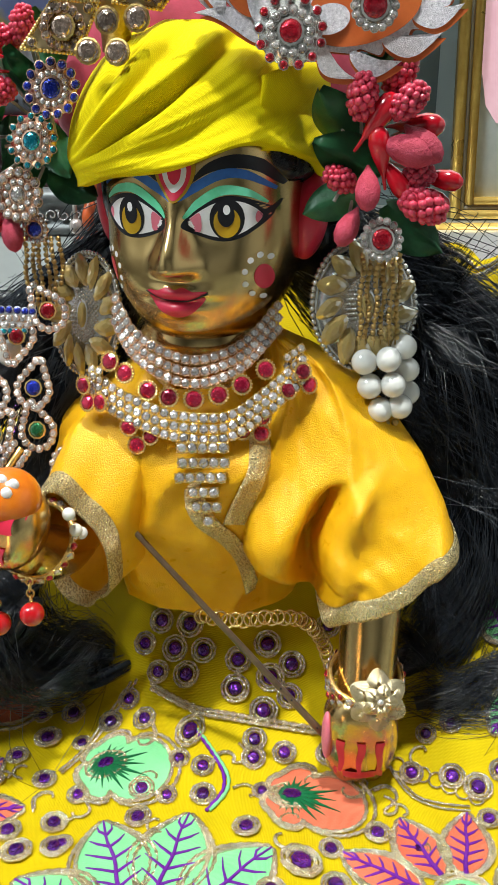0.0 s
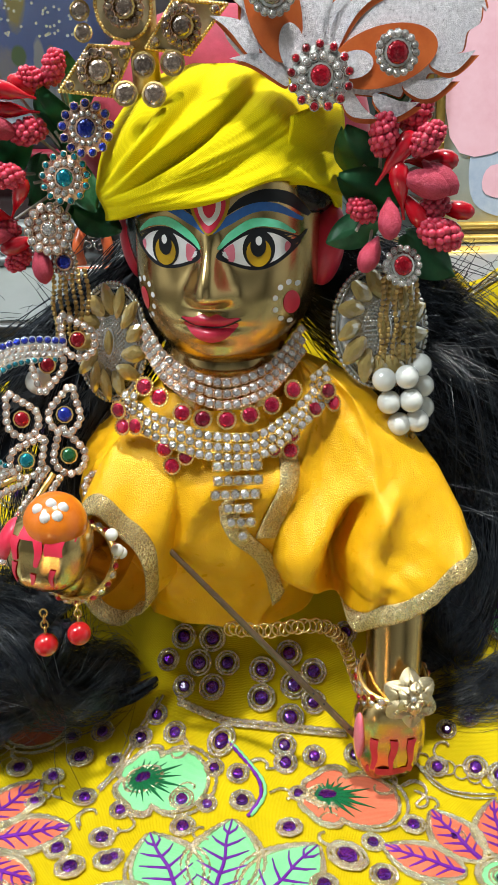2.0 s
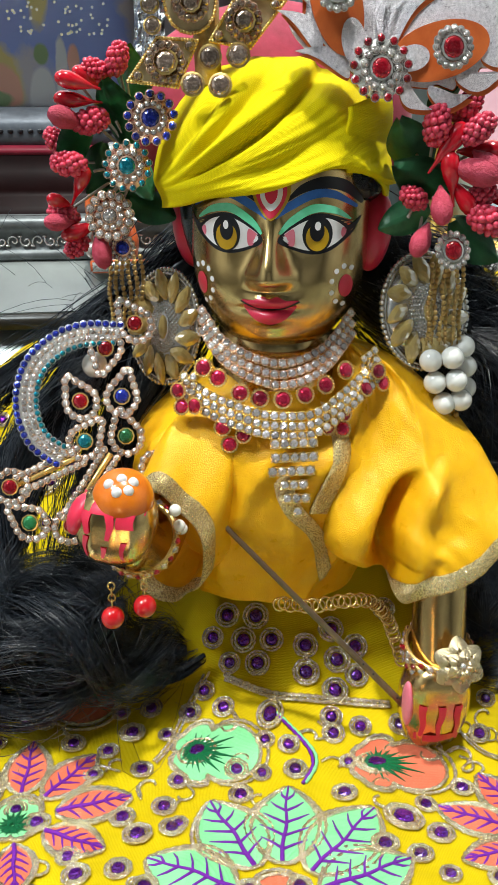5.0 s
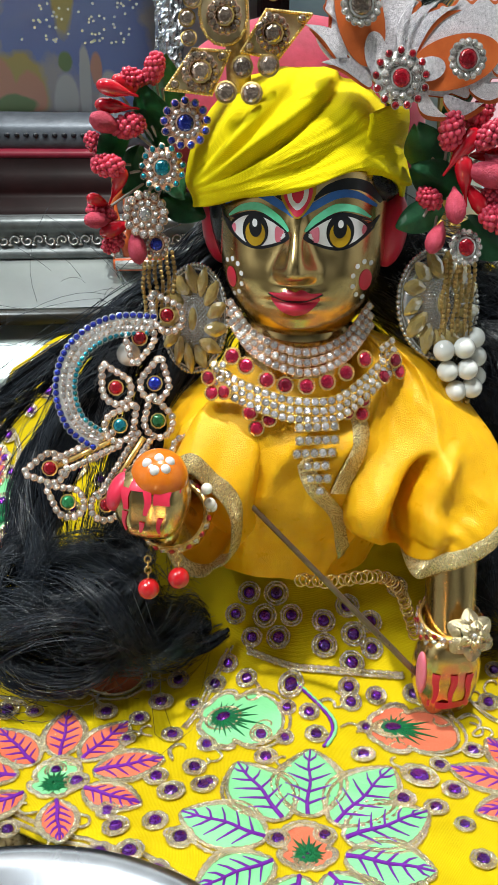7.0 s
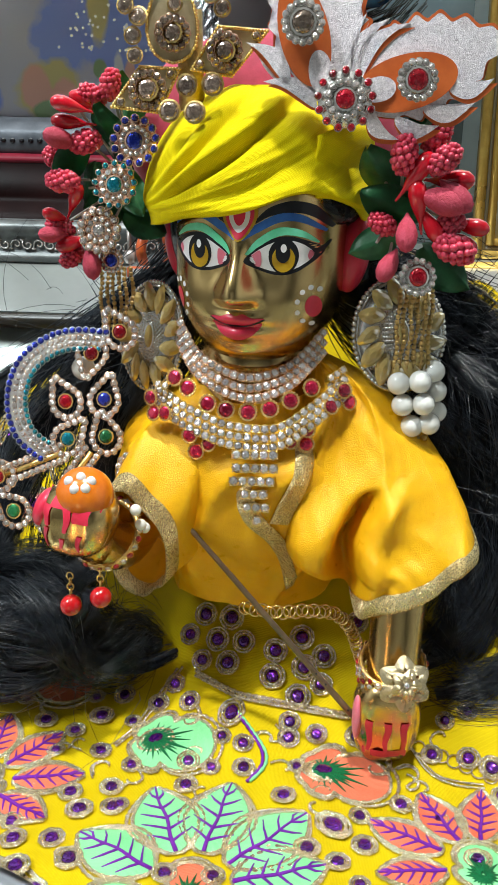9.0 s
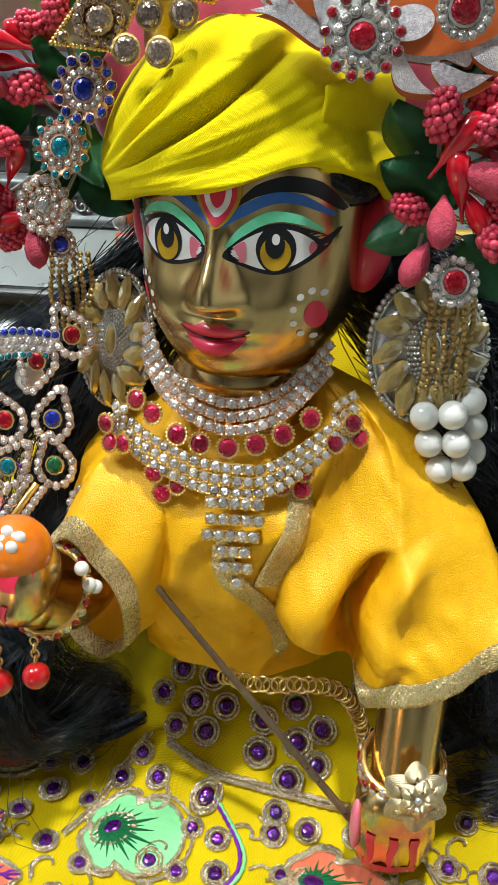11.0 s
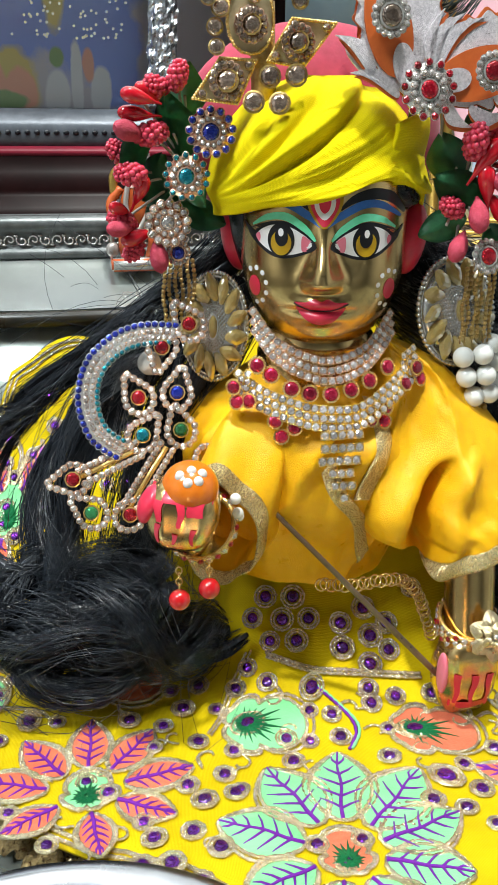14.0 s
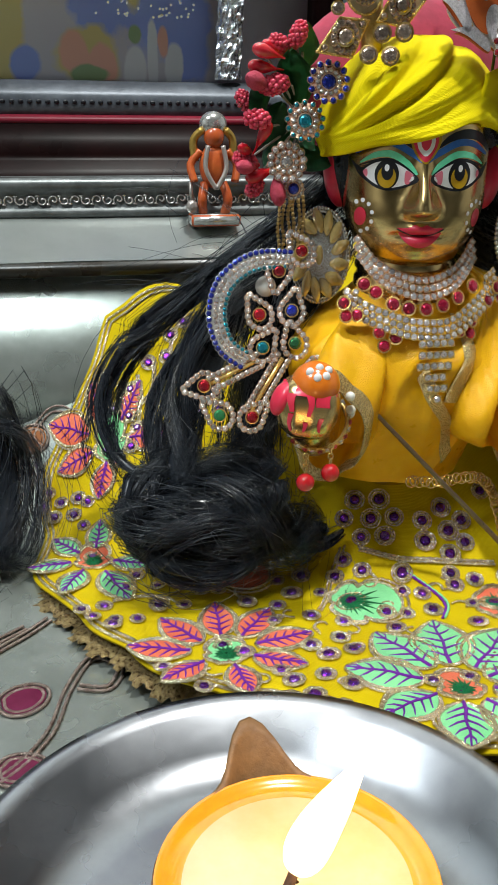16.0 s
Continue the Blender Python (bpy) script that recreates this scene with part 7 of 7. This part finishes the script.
for s in (-1, 1):
    G = [HEAD @ Vector((s * 0.0212, -0.0150, 0.0135)), HEAD @ Vector((s * 0.0262, -0.0115, 0.0085)), HEAD @ Vector((s * 0.0285, 0.0030, 0.0050)), HEAD @ Vector((s * 0.0315, 0.0120, -0.0160))]
    strands(bm, G, lambda q: 0.0034, 240, 60 + s, 0.00016, 0.1)
    tube(bm, spline(G, 8), 0.0031, 14)
part("scalp_hair", bm, HAIR, hair)
bm = bmesh.new()
rg = random.Random(77)
for i in range(70):
    sd = -1 if i < 42 else 1
    p = Vector((-0.075, 0.29, 0.15)) if sd < 0 else Vector((0.06, 0.285, 0.15))
    p += Vector((rg.uniform(-0.03, 0.03), rg.uniform(-0.01, 0.01), rg.uniform(-0.03, 0.012)))
    d = Vector((sd * rg.uniform(0.2, 1), rg.uniform(-0.2, 0.5), rg.uniform(-0.3, 0.8))).normalized()
    ln, bend = rg.uniform(0.012, 0.045), Vector((rg.uniform(-1, 1), rg.uniform(-0.3, 0.3), rg.uniform(-1.2, 0.2)))
    tube(bm, [p + d * ln * s + bend * ln * 0.5 * s * s for s in (0, 0.15, 0.3, 0.45, 0.6, 0.75, 0.9, 1.0)], 0.00009, 3)
part("stray_hairs", bm, HAIR, hair)

tuft = thing("hair_tuft", "loose tuft of black hair lying at the edge of the seat", "wig")
bm = bmesh.new()
G = [(-0.205, 0.300, 0.085), (-0.190, 0.305, 0.075), (-0.182, 0.298, 0.050), (-0.186, 0.285, 0.022), (-0.205, 0.275, 0.012)]
core(bm, G, lambda s: 0.016)
strands(bm, G, lambda s: 0.016, 420, 91, 0.00017, 0.3)
part("lock", bm, HAIR, tuft)

# ---- cord embroidery on the seat cover ----
applique = thing("cord_applique", "brown and silver cord paisleys with maroon panels on the seat cover", "embroidery")
SCORD = surface("brown_silver_cord", (0.42, 0.34, 0.30), (0.16, 0.09, 0.07), rough=0.35, metal=0.6, scale=1500, bump=1.0)
MAROON = surface("maroon_satin_panel", (0.16, 0.02, 0.06), (0.09, 0.01, 0.03), rough=0.2, scale=120, coat=0.6)


def seat_pt(x, y, lift):
    return Vector((x, y, seat_z(x, y) + lift))


def seat_cord(points, r=0.0008, twin=0.0024):
    bm = bmesh.new()
    path = spline([(x, y, 0) for x, y in points], 10)
    for k in (-0.5, 0.5):
        row = []
        for i, p in enumerate(path):
            d = (path[min(i + 1, len(path) - 1)] - path[max(0, i - 1)]).normalized()
            row.append(seat_pt(p.x - d.y * twin * k, p.y + d.x * twin * k, 0.0010))
        twist_cord(bm, row, r, 0, False)
    part("cord", bm, SCORD, applique)


COPPER = surface("copper_satin_panel", (0.62, 0.27, 0.12), (0.42, 0.15, 0.06), rough=0.2, metal=0.6, scale=120, coat=0.4)


def paisley(cx, cy, size, turn, fill=MAROON):
    pts = []
    for i in range(28):
        a = 2 * math.pi * i / 28
        r = size * (0.62 + 0.38 * math.cos(a)) * (1 + 0.15 * math.sin(2 * a))
        x, y = r * math.cos(a) + size * 0.1, 0.8 * r * math.sin(a) + 0.25 * size * math.sin(a / 2) ** 3
        pts.append((cx + x * math.cos(turn) - y * math.sin(turn), cy + x * math.sin(turn) + y * math.cos(turn)))
    bm = bmesh.new()
    vs_ = [bm.verts.new(seat_pt(x, y, 0.0012)) for x, y in pts]
    bm.faces.new(vs_)
    bmesh.ops.triangulate(bm, faces=bm.faces[:])
    part("panel", bm, fill, applique)
    seat_cord(pts + pts[:2], 0.0008, 0.0022)


seat_cord(((-0.215, 0.150), (-0.185, 0.160), (-0.168, 0.180), (-0.160, 0.205), (-0.150, 0.222), (-0.140, 0.215), (-0.145, 0.203), (-0.157, 0.206)))
seat_cord(((-0.240, 0.215), (-0.205, 0.222), (-0.180, 0.238), (-0.165, 0.250)))
seat_cord(((-0.235, 0.225), (-0.200, 0.232), (-0.175, 0.246)))
seat_cord(((-0.150, 0.165), (-0.138, 0.172), (-0.128, 0.168), (-0.132, 0.160)))
paisley(-0.1810, 0.1990, 0.013, 0.4)
paisley(-0.1820, 0.1650, 0.012, -0.3)
paisley(-0.180, 0.120, 0.015, 1.2)
seat_cord(((-0.200, 0.325), (-0.178, 0.333), (-0.158, 0.352), (-0.150, 0.366), (-0.160, 0.372), (-0.170, 0.364), (-0.166, 0.354)))
seat_cord(((0.15, 0.15), (0.17, 0.19), (0.15, 0.23), (0.18, 0.26)))
paisley(-0.166, 0.358, 0.011, 2.2, COPPER)
paisley(-0.196, 0.338, 0.020, 0.5, COPPER)
